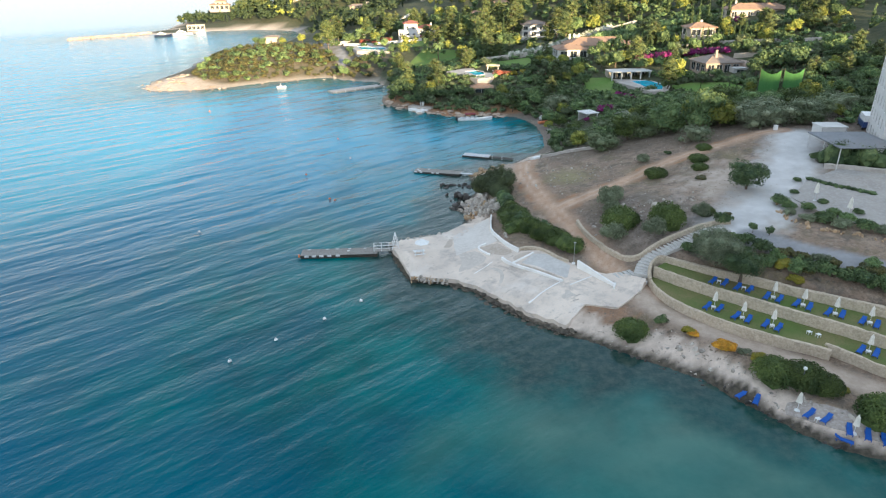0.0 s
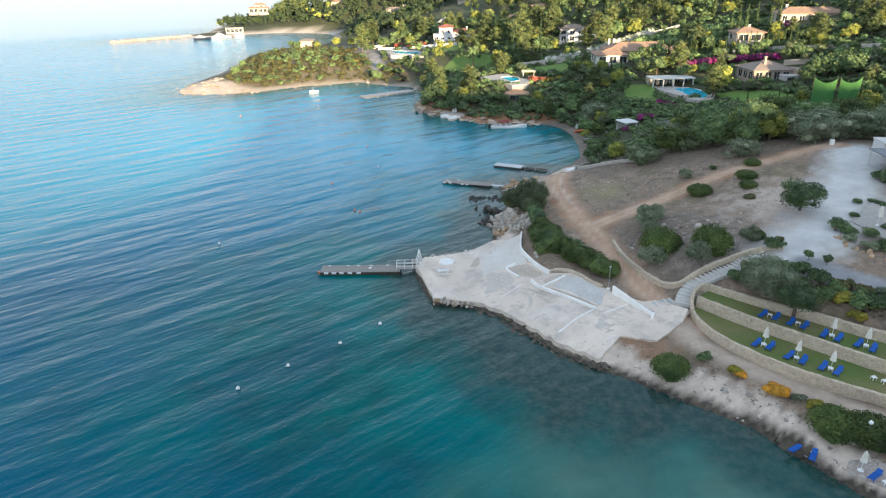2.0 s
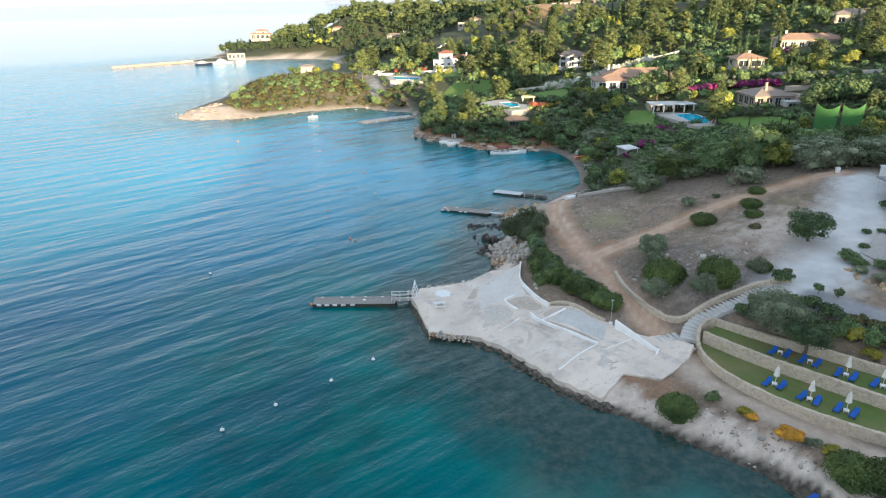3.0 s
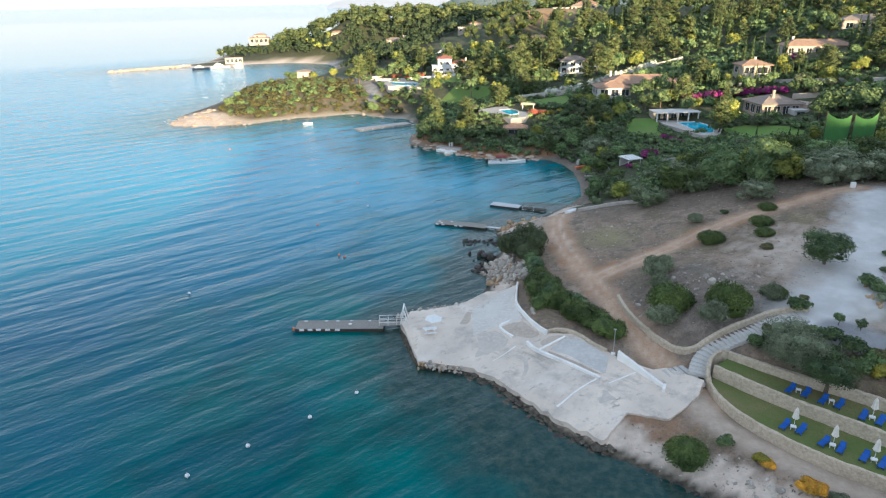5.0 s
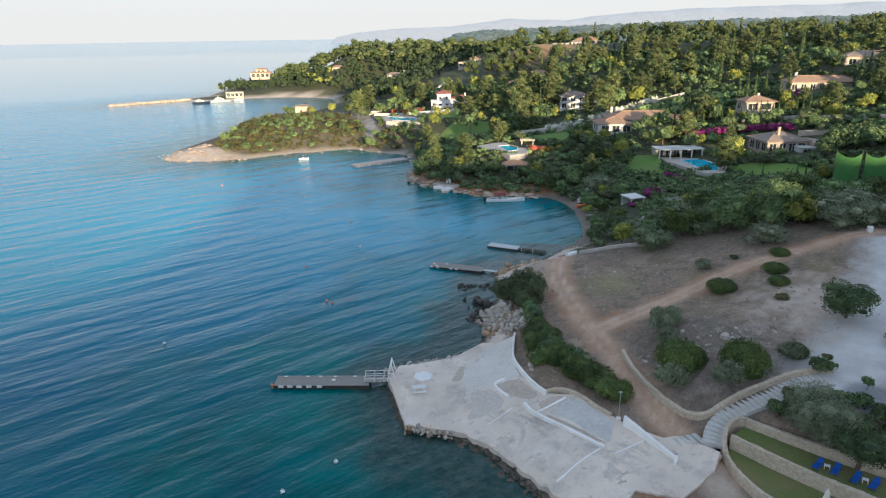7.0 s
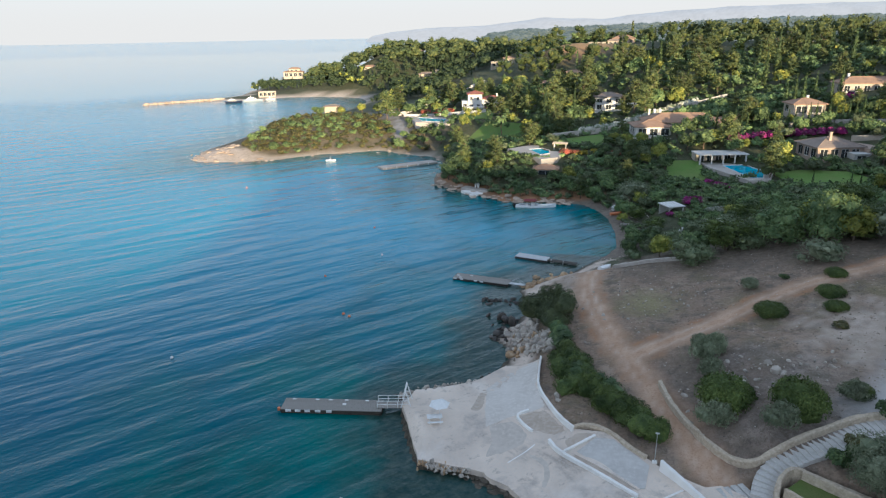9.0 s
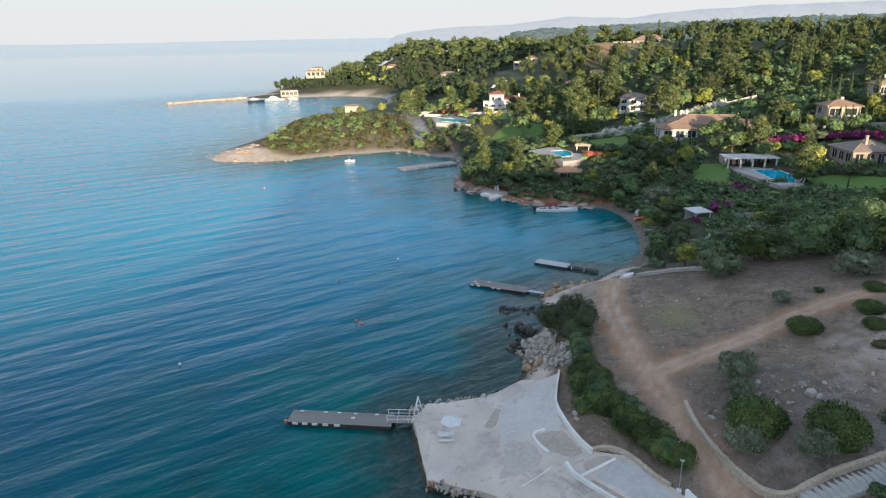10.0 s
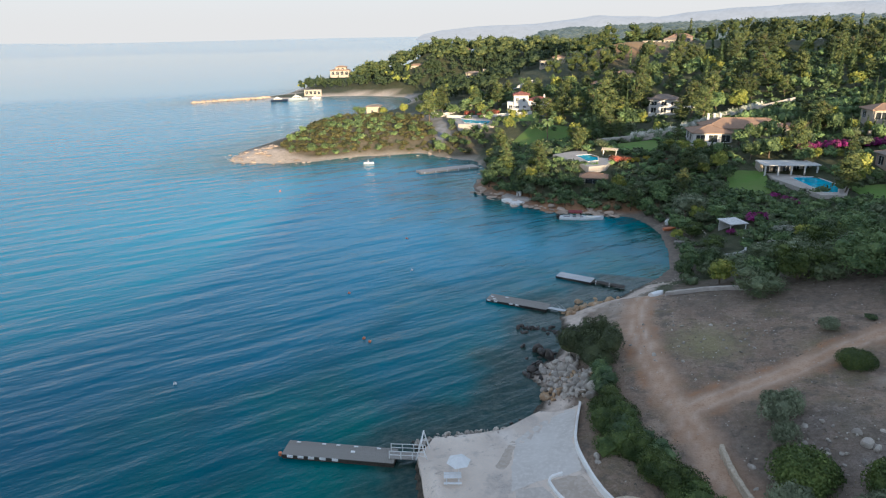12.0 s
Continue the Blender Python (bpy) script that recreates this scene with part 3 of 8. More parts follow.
def lumps(x, y, size):
    """Cheap smooth noise, about -1 to 1, for flat arrays."""
    out = np.zeros(x.shape)
    for k, (fx, fy, ph) in enumerate([(1.0, 0.35, 0.3), (-0.45, 0.95, 1.9), (0.7, -0.8, 4.1), (1.9, 1.3, 2.2), (-1.5, 2.1, 5.0), (2.7, -1.1, 0.9)]):
        out += np.sin((x * fx + y * fy) * 6.283 / size + ph + 1.7 * np.sin((x * fy - y * fx) * 2.3 / size + ph)) / (1.6 + 0.5 * k)
    return out / 2.2


WALL_LOW = [(20.6, 86.8), (20.9, 84.3), (22.2, 81.3), (24.7, 78.3), (29.0, 74.7), (33.8, 72.2), (36.9, 71.0), (39.0, 69.9)]
WALL_LOW_EAST = [(39.0, 71.5), (40.9, 69.8), (43.8, 66.9), (49, 62.6), (56, 57)]
WALL_MID = [(21.3, 88.2), (24, 85.8), (27.3, 83.2), (30.6, 81.1), (33.7, 79), (36.7, 77.2), (39.6, 75.5), (42.4, 73.9), (46, 71.6), (54, 66.5), (60, 63)]
WALL_TOP = [(23.4, 90.4), (28.2, 87.2), (31.7, 85.2), (34.4, 84.0), (38.1, 81.7), (41.2, 80.3), (44.2, 79), (48.3, 77.1), (56, 73), (61, 70.5)]
LAWN_LOW = WALL_LOW + WALL_LOW_EAST + WALL_MID[::-1]
LAWN_HIGH = WALL_MID + WALL_TOP[::-1]


def low_lawn(x, y):
    return np.interp(x, [21, 33, 45, 54], [3.85, 3.72, 3.35, 3.15])


def high_lawn(x, y):
    return np.interp(x, [23, 35, 46, 55], [5.3, 5.1, 4.75, 4.45])


def terrain_height(x, y):
    z = ground_at(x, y)
    gap = shore_gap(x, y)
    foot = line_gap(x, y, WALL_LOW + WALL_LOW_EAST)
    on_low = within(x, y, LAWN_LOW) & (foot > 0.85)
    seaward = ~on_low & (foot < 4.5) & (y < 120 - 1.35 * x + 0.006 * x * x)
    z = np.where(seaward, np.minimum(z, np.interp(x, [18, 22, 30, 48], [3.3, 2.75, 2.45, 2.2])), z)
    z = np.where(on_low, low_lawn(x, y) - 0.2, z)
    z = np.where(within(x, y, LAWN_HIGH), high_lawn(x, y) - 0.2, z)
    z = np.where(within(x, y, LAWN_HIGH) & (line_gap(x, y, WALL_MID) < 0.85), low_lawn(x, y) - 0.2, z)
    behind = ~within(x, y, LAWN_HIGH) & ~within(x, y, LAWN_LOW) & (line_gap(x, y, WALL_TOP) < 0.8)
    z = np.where(behind, np.minimum(z, high_lawn(x, y) - 0.2), z)
    terrace = within(x, y, LAWN_LOW) | within(x, y, LAWN_HIGH)
    rough = ~terrace * np.clip(gap / 4, 0, 1) * (0.10 + 0.22 * np.clip((9 - gap) / 9, 0, 1))
    return z + rough * lumps(x, y, 5.5) * np.clip(1 - np.hypot(x, y - 100) / 400, 0, 1) + np.clip((np.hypot(x, y - 100) - 200) / 300, 0, 1) * np.clip(gap / 60, 0, 1) * 2.0 * lumps(x, y, 60)


land, gx, gy, gz = tensor_sheet("ground", steps_out(-26, 62, 0.7, -420, 4800, 1.045), steps_out(52, 172, 0.7, -600, 4800, 1.035), terrain_height, GROUND, lambda x, y: shore_gap(x, y) > -30)
tagged(land, "dry stony coastal ground with scrub, tracks and pale shore rock", "ground", kind="structure")
gap = shore_gap(gx, gy)
wob = lumps(gx, gy, 6.0)
near = np.clip((190 - np.hypot(gx, gy - 60)) / 30, 0, 1)
mask(land, "track", np.maximum(soft(line_gap(gx, gy, along(TRACK_SHORE, 2)) + 0.6 * wob + 0.35 * lumps(gx, gy, 2.3), 2.0, 1.1), np.maximum(soft(line_gap(gx, gy, along(TRACK_HILL, 2)) + 0.6 * wob + 0.35 * lumps(gx, gy, 2.3), 1.7, 1.1), 0.0 * wob)))
mask(land, "path", soft(line_gap(gx, gy, along(PATH_SEA, 2)) + 0.35 * wob, 1.6, 0.7))
track_gap = np.minimum(line_gap(gx, gy, along(TRACK_SHORE, 2)), line_gap(gx, gy, along(TRACK_HILL, 2)))
fray = lumps(gx, gy, 2.3)
mask(land, "rut", np.clip(1 - np.abs(track_gap - 0.85 + 0.15 * wob) / 0.45, 0, 1) * (0.55 + 0.45 * lumps(gx, gy, 17)))
mask(land, "clay", np.clip(1 - np.abs(track_gap - 2.2 + 0.5 * wob) / 0.9, 0, 1) * np.clip(0.2 + 1.3 * lumps(gx, gy, 8.5), 0, 0.9) * (gy > 108) + np.clip(1.3 - np.hypot((gx + 12) / 22, (gy - 488) / 22), 0, 0.6) + np.clip((8 + 2 * wob - gap) / 3, 0, 0.85) * (gy >= 208) * (gx < 6) * (gy < 250) * (gx > -56) + np.clip(1.2 - np.hypot((gx - 12.5) / 4.5, (gy - 79.2) / 2.4) + 0.5 * fray, 0, 0.45))
mask(land, "straw", np.clip(1.5 - np.hypot((gx + 10) / 26, (gy - 490) / 26), 0, 1) + np.clip(1.15 - np.hypot((gx - 11.5) / 5.5, (gy - 131) / 6.5) + 0.45 * fray, 0, 1) * 0.75 + 0.5 * np.clip(lumps(gx, gy, 21) - 0.45, 0, 1) * (gx < 60))
mask(land, "gravel", soft(line_gap(gx, gy, along(GRAVEL_YARD, 2)) + 1.5 * wob + 0.6 * fray, 5.0, 2.6))
mask(land, "dust", np.clip(1.2 - np.hypot((gx - 38) / 9, (gy - 115) / 11) + 0.5 * wob + 0.3 * fray, 0, 1) * 0.85 + np.clip(1.1 - np.hypot((gx + 0.5) / 6.5, (gy - 147) / 9) + 0.5 * fray, 0, 1) * 0.6)
mask(land, "asphalt", np.maximum(soft(line_gap(gx, gy, along(ASPHALT_ROAD, 2)), 2.4, 0.4), soft(line_gap(gx, gy, along(GARDEN_ROAD, 2)), 3.0, 1.5)))
cape = (gx < -58) & (gy > 250)
tip = np.clip(1 - np.hypot(gx + 152, gy - 262) / 26, 0, 1)
bank = np.clip((9 + 5 * wob - gap) / 4, 0, 1) * (gx < -165) * (gy > 470)
mask(land, "rock", np.maximum(bank, np.maximum(near * np.clip((4.8 + 1.4 * wob + 0.9 * fray - gap) / 1.2, 0, 1) * (gy < 165), cape * (0.55 + 0.35 * tip) * np.clip((4 + 26 * tip + 3.0 * wob - gap) / 2.5, 0, 1))))
mask(land, "wet", np.clip((np.interp(gx, [4, 9, 30, 46], [1.3, 1.3, 1.5, 1.5]) + 0.35 * wob + 0.25 * fray - gap) / 0.5, 0, 1) * (gy < 165))
mask(land, "beach", np.clip((7 + wob - gap) / 2, 0, 1) * (gy > 166) * (gx > -12) * (gy < 216) + np.clip((2.5 + wob - gap) / 2, 0, 1) * (gy >= 216) * ~cape)
mask(land, "stony", np.clip((13 + 3 * wob - np.hypot((gx - 21) * 0.9, gy - 102)) / 4, 0, 1) * (0.65 + 0.35 * lumps(gx, gy, 9)))
bald = np.clip(1.5 - np.hypot((gx + 8) / 20, (gy - 497) / 18) + 0.3 * lumps(gx, gy, 30), 0, 1)
mask(land, "heath", np.clip(np.clip((gy - 134 - 0.12 * (60 - gx) + 5 * wob) / 9, 0, 1) * (gx > 8) * (gy < 162) + np.clip(1.25 - np.hypot((gx - 16) / 7, (gy - 104) / 9) + 0.4 * fray, 0, 1), 0, 1) * 0.75)
mask(land, "garden", (1 - bald) * np.where((gx < -62) & (gy > 250) & (gy < 350), 0.55, 1.0) * np.clip((gy - 153 + 4 * wob) / 6, 0, 1))

# ---- sea ----
def sea_level(x, y):
    """Flat, but for the last two kilometres, which rise to the true height of the horizon."""
    u = np.clip((np.maximum(np.abs(x), np.abs(y)) - 2600) / 2230, 0, 1)
    return u * u * (47.3 - 0.0040 * np.hypot(x, y))


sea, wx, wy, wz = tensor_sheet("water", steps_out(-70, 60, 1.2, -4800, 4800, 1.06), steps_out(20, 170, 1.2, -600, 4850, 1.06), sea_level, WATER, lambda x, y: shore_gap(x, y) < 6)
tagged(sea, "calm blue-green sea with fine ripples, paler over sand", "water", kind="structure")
off = -shore_gap(wx, wy)
sw = lumps(wx, wy, 26.0)
mask(sea, "shallow", np.clip((np.interp(wy, [60, 120], [66, 40]) + 14 * sw - off) / 45, 0, 1))
far_off = np.hypot(wx, wy)
slick_wob = 60 * lumps(wx, wy, 420.0)
calm_shore = 0.8 * np.clip((46 - off) / 30, 0, 1) * np.clip((wx + 12) / 25, 0, 1) * (wy < 90)
mask(sea, "slick", np.maximum(np.maximum(calm_shore, 0.25 * np.clip((far_off - 220) / 200, 0, 1)), np.clip((far_off + slick_wob - 600) / 60, 0, 1) * np.clip((2500 + 4 * slick_wob - far_off) / 500, 0, 1)))
mask(sea, "distance", np.clip((far_off - 130) / 160, 0, 1) * np.clip((760 - far_off) / 160, 0.3, 1))
# where the reflected sky is painted into the water colour, growing with distance
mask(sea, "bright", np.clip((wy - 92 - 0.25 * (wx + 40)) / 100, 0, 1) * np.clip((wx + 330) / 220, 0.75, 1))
mask(sea, "sandy", np.clip((34 + 9 * sw - off) / 24, 0, 1) * np.clip((66 + 5 * sw - wy + 0.35 * wx) / 14, 0, 1) * np.clip((off - 4 - 2 * sw) / 5, 0.25, 1))
mask(sea, "weedy", np.clip((np.interp(wx, [-30, -8, 4, 18, 30], [9, 16, 19, 12, 8]) + 4 * lumps(wx, wy, 11) - off) / 9, 0, 1) * (wy < 170))

# ---- plaza ----
PLAZA = [(-21.3, 101.4), (-16.3, 91.0), (-11.5, 90.6), (-9.5, 90.5), (-5.2, 88.3), (-1.8, 84.7), (2.3, 80.8), (8.0, 77.3), (9.6, 79.6), (10.6, 81.0), (15.2, 80.6), (16.6, 81.8), (18.9, 84.2), (19.9, 86.6), (18.4, 88.2), (16.2, 90.2), (14.5, 89.8), (10.6, 91.6), (9.4, 92.6),
         (4.9, 96.6), (0.6, 97.2), (-2.3, 101.6), (-3.9, 107), (-4.4, 115.9), (-9.2, 114.6), (-11.8, 111.2), (-13.4, 109.4), (-20.6, 105.4)]


def plaza_top(x, y):
    return ground_at(np.clip(x, -19.5, 60), y) * np.clip(shore_gap(x, y) / 3 + 0.4, 0.4, 1) + 0.25 + 0.55 * np.clip(1.5 - shore_gap(x, y) / 2, 0, 1)


_corners = np.array(PLAZA + PLAZA[:1], float)
_run = np.concatenate([[0], np.cumsum(np.hypot(*np.diff(_corners, axis=0).T))])
_s = np.unique(np.concatenate([_run[:-1], np.arange(0.4, _run[-1] - 0.3, 0.9)]))
_rough = lambda a, b: 0.34 if b < 92 and -10 < a < 8.2 else 0.10      # the seaward edge is broken and uneven
ring = [(float(a + _rough(a, b) * lumps(np.array([a]), np.array([b]), 3.0)[0]), float(b + _rough(a, b) * lumps(np.array([b]), np.array([a]), 2.6)[0])) for a, b in zip(np.interp(_s, _run, _corners[:, 0]), np.interp(_s, _run, _corners[:, 1]))]
plaza = sheet("concrete_terrace", ring, plaza_top, 1.3, CONCRETE, 0.8)
tagged(plaza, "pale worn concrete bathing terrace on the rocky shore", "terrace", kind="structure")

# ---- plants ----
rng = np.random.default_rng(7)


def leaves_on(lobes, count, leaf, seed, low=-0.35, spread_out=(0.86, 1.16), thin=0.55):
    """Vertices and faces of many single leaves set over ellipsoid lobes (cx, cy, cz, rx, ry, rz)."""
    g = np.random.default_rng(seed)
    lobes = np.array(lobes, float)
    pick = g.choice(len(lobes), count, p=(w := lobes[:, 3] * lobes[:, 5]) / w.sum())
    z = g.uniform(low, 1, count)
    a = g.uniform(0, 2 * np.pi, count)
    d = np.stack([np.sqrt(1 - z * z) * np.cos(a), np.sqrt(1 - z * z) * np.sin(a), z], 1)
    p = lobes[pick, :3] + d * lobes[pick, 3:] * g.uniform(*spread_out, (count, 1))
    nrm = d + g.normal(0, 0.55, (count, 3))
    nrm /= np.linalg.norm(nrm, axis=1, keepdims=True)
    u = np.cross(nrm, g.normal(0, 1, (count, 3)))
    u /= np.linalg.norm(u, axis=1, keepdims=True)
    v = np.cross(nrm, u)
    s = leaf * g.uniform(0.6, 1.3, (count, 1))
    verts = np.stack([p - u * s, p + v * s * thin + nrm * s * 0.15, p + u * s, p - v * s * thin + nrm * s * 0.15], 1).reshape(-1, 3)
    return verts, np.arange(4 * count).reshape(-1, 4)


def core_of(lobes, shrink=0.84, detail=2, seed=0):
    bm = bmesh.new()
    g = np.random.default_rng(seed)
    for cx, cy, cz, rx, ry, rz in lobes:
        made = bmesh.ops.create_icosphere(bm, subdivisions=detail, radius=1.0)
        for v in made["verts"]:
            k = shrink * (1 + 0.12 * g.normal())
            v.co = Vector((cx + v.co.x * rx * k, cy + v.co.y * ry * k, cz + v.co.z * rz * k))
    vs = np.array([v.co[:] for v in bm.verts])
    fs = [tuple(v.index for v in f.verts) for f in bm.faces]
    bm.free()
    return vs, fs


def crown_mesh(name, lobes, count, leaf, mat, seed, low=-0.35, detail=2, thin=0.55):
    cv, cf = core_of(lobes, {2: 0.84, 1: 0.60}.get(detail, 0.70), detail, seed)
    lv, lf = leaves_on(lobes, count, leaf, seed + 1, low, thin=thin)
    me = bpy.data.meshes.new(name)
    k = len(cv)
    me.from_pydata(np.vstack([cv, lv]).tolist(), [], [tuple(f) for f in cf] + [tuple(int(i) + k for i in f) for f in lf])
    me.materials.append(mat)
    return me


def round_lobes(seed, n, r, h, base, flat=0.8):
    """Lobes that fill a rounded crown of radius r between the heights base and h."""
    g = np.random.default_rng(seed)
    out = [(0, 0, (base + h) / 2, r * 0.72, r * 0.72, (h - base) * 0.42)]
    for i in range(n):
        a, q = g.uniform(0, 6.283), r * g.uniform(0.35, 0.72)
        s = r * g.uniform(0.28, 0.46)
        z = base + (h - base) * g.uniform(0.25, 0.85) * (1.15 - 0.35 * q / r)
        out.append((q * math.cos(a), q * math.sin(a), z, s, s * g.uniform(0.85, 1.15), s * flat))
    return out


def pine_lobes(seed, h, r):
    """Flattish clumps of needles in uneven tiers, broad below the middle and open towards the top."""
    g = np.random.default_rng(seed)
    lean = g.normal(0, 0.035, 2)
    out = [(0, 0, h * 0.48, r * 0.42, r * 0.42, h * 0.20), (lean[0] * h, lean[1] * h, h * 0.90, r * 0.30, r * 0.30, h * 0.085)]
    for i in range(17):
        u = 0.20 + 0.74 * (i + g.uniform(0, 1)) / 17
        reach = r * float(np.interp(u, [0.2, 0.42, 0.7, 1.0], [0.55, 0.82, 0.62, 0.16]))
        a, q = i * 2.4 + g.normal(0, 0.4), reach * g.uniform(0.45, 1.0)
        s = r * g.uniform(0.26, 0.44) * (1.1 - 0.35 * u)
        out.append((q * math.cos(a) + lean[0] * u * h, q * math.sin(a) + lean[1] * u * h, u * h * 0.95, s, s * g.uniform(0.85, 1.15), s * g.uniform(0.42, 0.66)))
    return out


def trunk_mesh(name, h, r, seed, limbs=4, spread_r=1.5, base=0.0):
    g = np.random.default_rng(seed)
    bm = bmesh.new()
    p = Vector((0, 0, -0.4))
    for i in range(4):
        q = Vector((g.normal(0, 0.05) * h, g.normal(0, 0.05) * h, h * (i + 1) / 4))
        rod(bm, p, q, r * (1 - 0.2 * i), 7, r * (0.8 - 0.2 * i))
        p = q
        if i:
            for _ in range(max(1, limbs // 3)):
                a = g.uniform(0, 6.283)
                rod(bm, q * 0.9, q + Vector((math.cos(a) * spread_r, math.sin(a) * spread_r, h * 0.18)), r * 0.4, 5, r * 0.15)
    me = bpy.data.meshes.new(name)
    bm.to_mesh(me)
    bm.free()
    me.materials.append(BARK)
    return me


PLANTS = {}


def plant_kind(kind, name, label, category, crown, trunk=None):
    """One plant of a kind, kept as the pattern for copies."""
    ob = thing(name, label, category)
    c = new("crown", crown)
    c.parent = ob
    if trunk is not None:
        t = new("trunk", trunk)
        t.parent = ob
    PLANTS.setdefault(kind, []).append([ob, False])


for i in range(2):
    plant_kind("dome", "mastic_shrub", "dense dark green dome-shaped mastic shrub on dry ground", "shrub",
               crown_mesh("dome_crown", [(0, 0, 0.25, 0.98, 0.98, 0.80)] + [(0.5 * math.cos(a + i), 0.5 * math.sin(a + i), 0.42, 0.5, 0.5, 0.46) for a in (0, 1.3, 2.5, 3.8, 5.0)], 4600, 0.055, DOMELEAF, 20 + i, -0.1))
    plant_kind("grey", "olive_shrub", "loose grey-green wild olive shrub on dry ground", "shrub", crown_mesh("grey_crown", round_lobes(30 + i, 11, 1.0, 1.25, 0.1), 1800, 0.085, SAGE, 30 + i, -0.5, 1, thin=0.35))
    plant_kind("scrub", "scrub_bush", "low dry olive-brown scrub bush", "shrub", crown_mesh("scrub_crown", round_lobes(36 + i, 6, 1.0, 0.9, 0.0), 700, 0.13, SCRUB, 36 + i, -0.2, 1))
    plant_kind("green", "garden_shrub", "leafy mid-green garden shrub", "shrub", crown_mesh("green_crown", round_lobes(40 + i, 8, 1.0, 1.3, 0.0), 900, 0.11, LEAFY, 40 + i, -0.3, 1))
    plant_kind("darkbush", "garden_shrub", "dense dark green garden shrub", "shrub", crown_mesh("darkbush_crown", round_lobes(44 + i, 7, 1.0, 1.25, 0.0), 900, 0.11, MASTIC, 44 + i, -0.3, 1))
    plant_kind("cypress", "cypress_tree", "slender dark green cypress tree", "tree",
               crown_mesh("cypress_crown", [(0, 0, z, 0.62 * w, 0.62 * w, 1.0) for z, w in ((0.9, 0.8), (1.9, 1.1), (3.0, 1.2), (4.2, 1.1), (5.4, 0.95), (6.5, 0.75), (7.6, 0.5), (8.6, 0.26))], 420, 0.20, CYPRESS, 50 + i, -0.9, 0),
               trunk_mesh("cypress_trunk", 1.2, 0.14, 50 + i, 0))
plant_kind("bougainvillea", "bougainvillea", "magenta bougainvillea in full flower", "shrub", crown_mesh("bougainvillea_crown", round_lobes(60, 9, 1.0, 1.1, 0.0), 900, 0.13, MAGENTA, 60, -0.3, 1))
plant_kind("redbush", "flowering_shrub", "shrub covered in red and pink blossom", "shrub", crown_mesh("red_crown", round_lobes(61, 8, 1.0, 1.1, 0.0), 800, 0.13, SCARLET, 61, -0.3, 1))
plant_kind("paleshrub", "flowering_shrub", "shrub covered in white blossom", "shrub", crown_mesh("pale_crown", round_lobes(62, 8, 1.0, 0.9, 0.0), 900, 0.11, PALEBLOOM, 62, -0.3, 1))
plant_kind("gold", "flowering_shrub", "low rounded shrub covered in orange blossom", "shrub", crown_mesh("gold_crown", round_lobes(63, 8, 1.0, 1.0, 0.0), 1500, 0.08, GOLDEN, 63, -0.2))
plant_kind("mustard", "flowering_shrub", "low rounded yellow-green shrub", "shrub", crown_mesh("mustard_crown", round_lobes(64, 8, 1.0, 1.0, 0.0), 1500, 0.08, MUSTARD, 64, -0.2))
for i in range(4):
    plant_kind("pine", "pine_tree", "tall Aleppo pine with yellow-green clumped crown", "tree", crown_mesh("pine_crown", pine_lobes(70 + i, 11.0, 4.3), 1250, 0.29, PINE, 70 + i, -0.35, 0), trunk_mesh("pine_trunk", 9.0, 0.24, 70 + i, 6, 1.8))
    plant_kind("tree", "broadleaf_tree", "rounded dark green broadleaf tree", "tree", crown_mesh("tree_crown", round_lobes(80 + i, 13, 3.2, 6.2, 1.0), 600, 0.38, (LEAFY, MASTIC, LEAFY, MASTIC)[i], 80 + i, -0.4, 0), trunk_mesh("tree_trunk", 3.6, 0.22, 80 + i, 4))
    if i < 2:
        plant_kind("lime", "broadleaf_tree", "yellow-green carob tree with a rounded crown, sunlight painted into its leaves", "tree", crown_mesh("lime_crown", round_lobes(96 + i, 14, 3.0, 5.8, 0.6), 1000, 0.30, LIME, 96 + i, -0.4, 0), trunk_mesh("lime_trunk", 3.2, 0.22, 96 + i, 4))
    plant_kind("olive", "olive_tree", "grey-green olive tree with a rounded crown", "tree", crown_mesh("olive_crown", round_lobes(90 + i, 14, 3.0, 5.4, 0.7), 900, 0.28, OLIVE, 90 + i, -0.5, 0, 0.4), trunk_mesh("olive_trunk", 3.0, 0.24, 90 + i, 4))


for i in range(2):
    plant_kind("edgeolive", "olive_tree", "broad grey-green olive tree reaching down to the ground", "tree", crown_mesh("edge_olive_crown", round_lobes(110 + i, 17, 3.0, 5.0, 0.3), 2400, 0.15, OLIVE if i else SAGE, 110 + i, -0.6, 1, 0.4), trunk_mesh("edge_olive_trunk", 3.0, 0.24, 110 + i, 4))
    plant_kind("edgetree", "broadleaf_tree", "dense dark green tree at the edge of the dry field", "tree", crown_mesh("edge_tree_crown", round_lobes(114 + i, 17, 3.1, 5.8, 0.4), 2400, 0.165, DOMELEAF if i else LEAFY, 114 + i, -0.6, 1), trunk_mesh("edge_tree_trunk", 3.4, 0.24, 114 + i, 4))


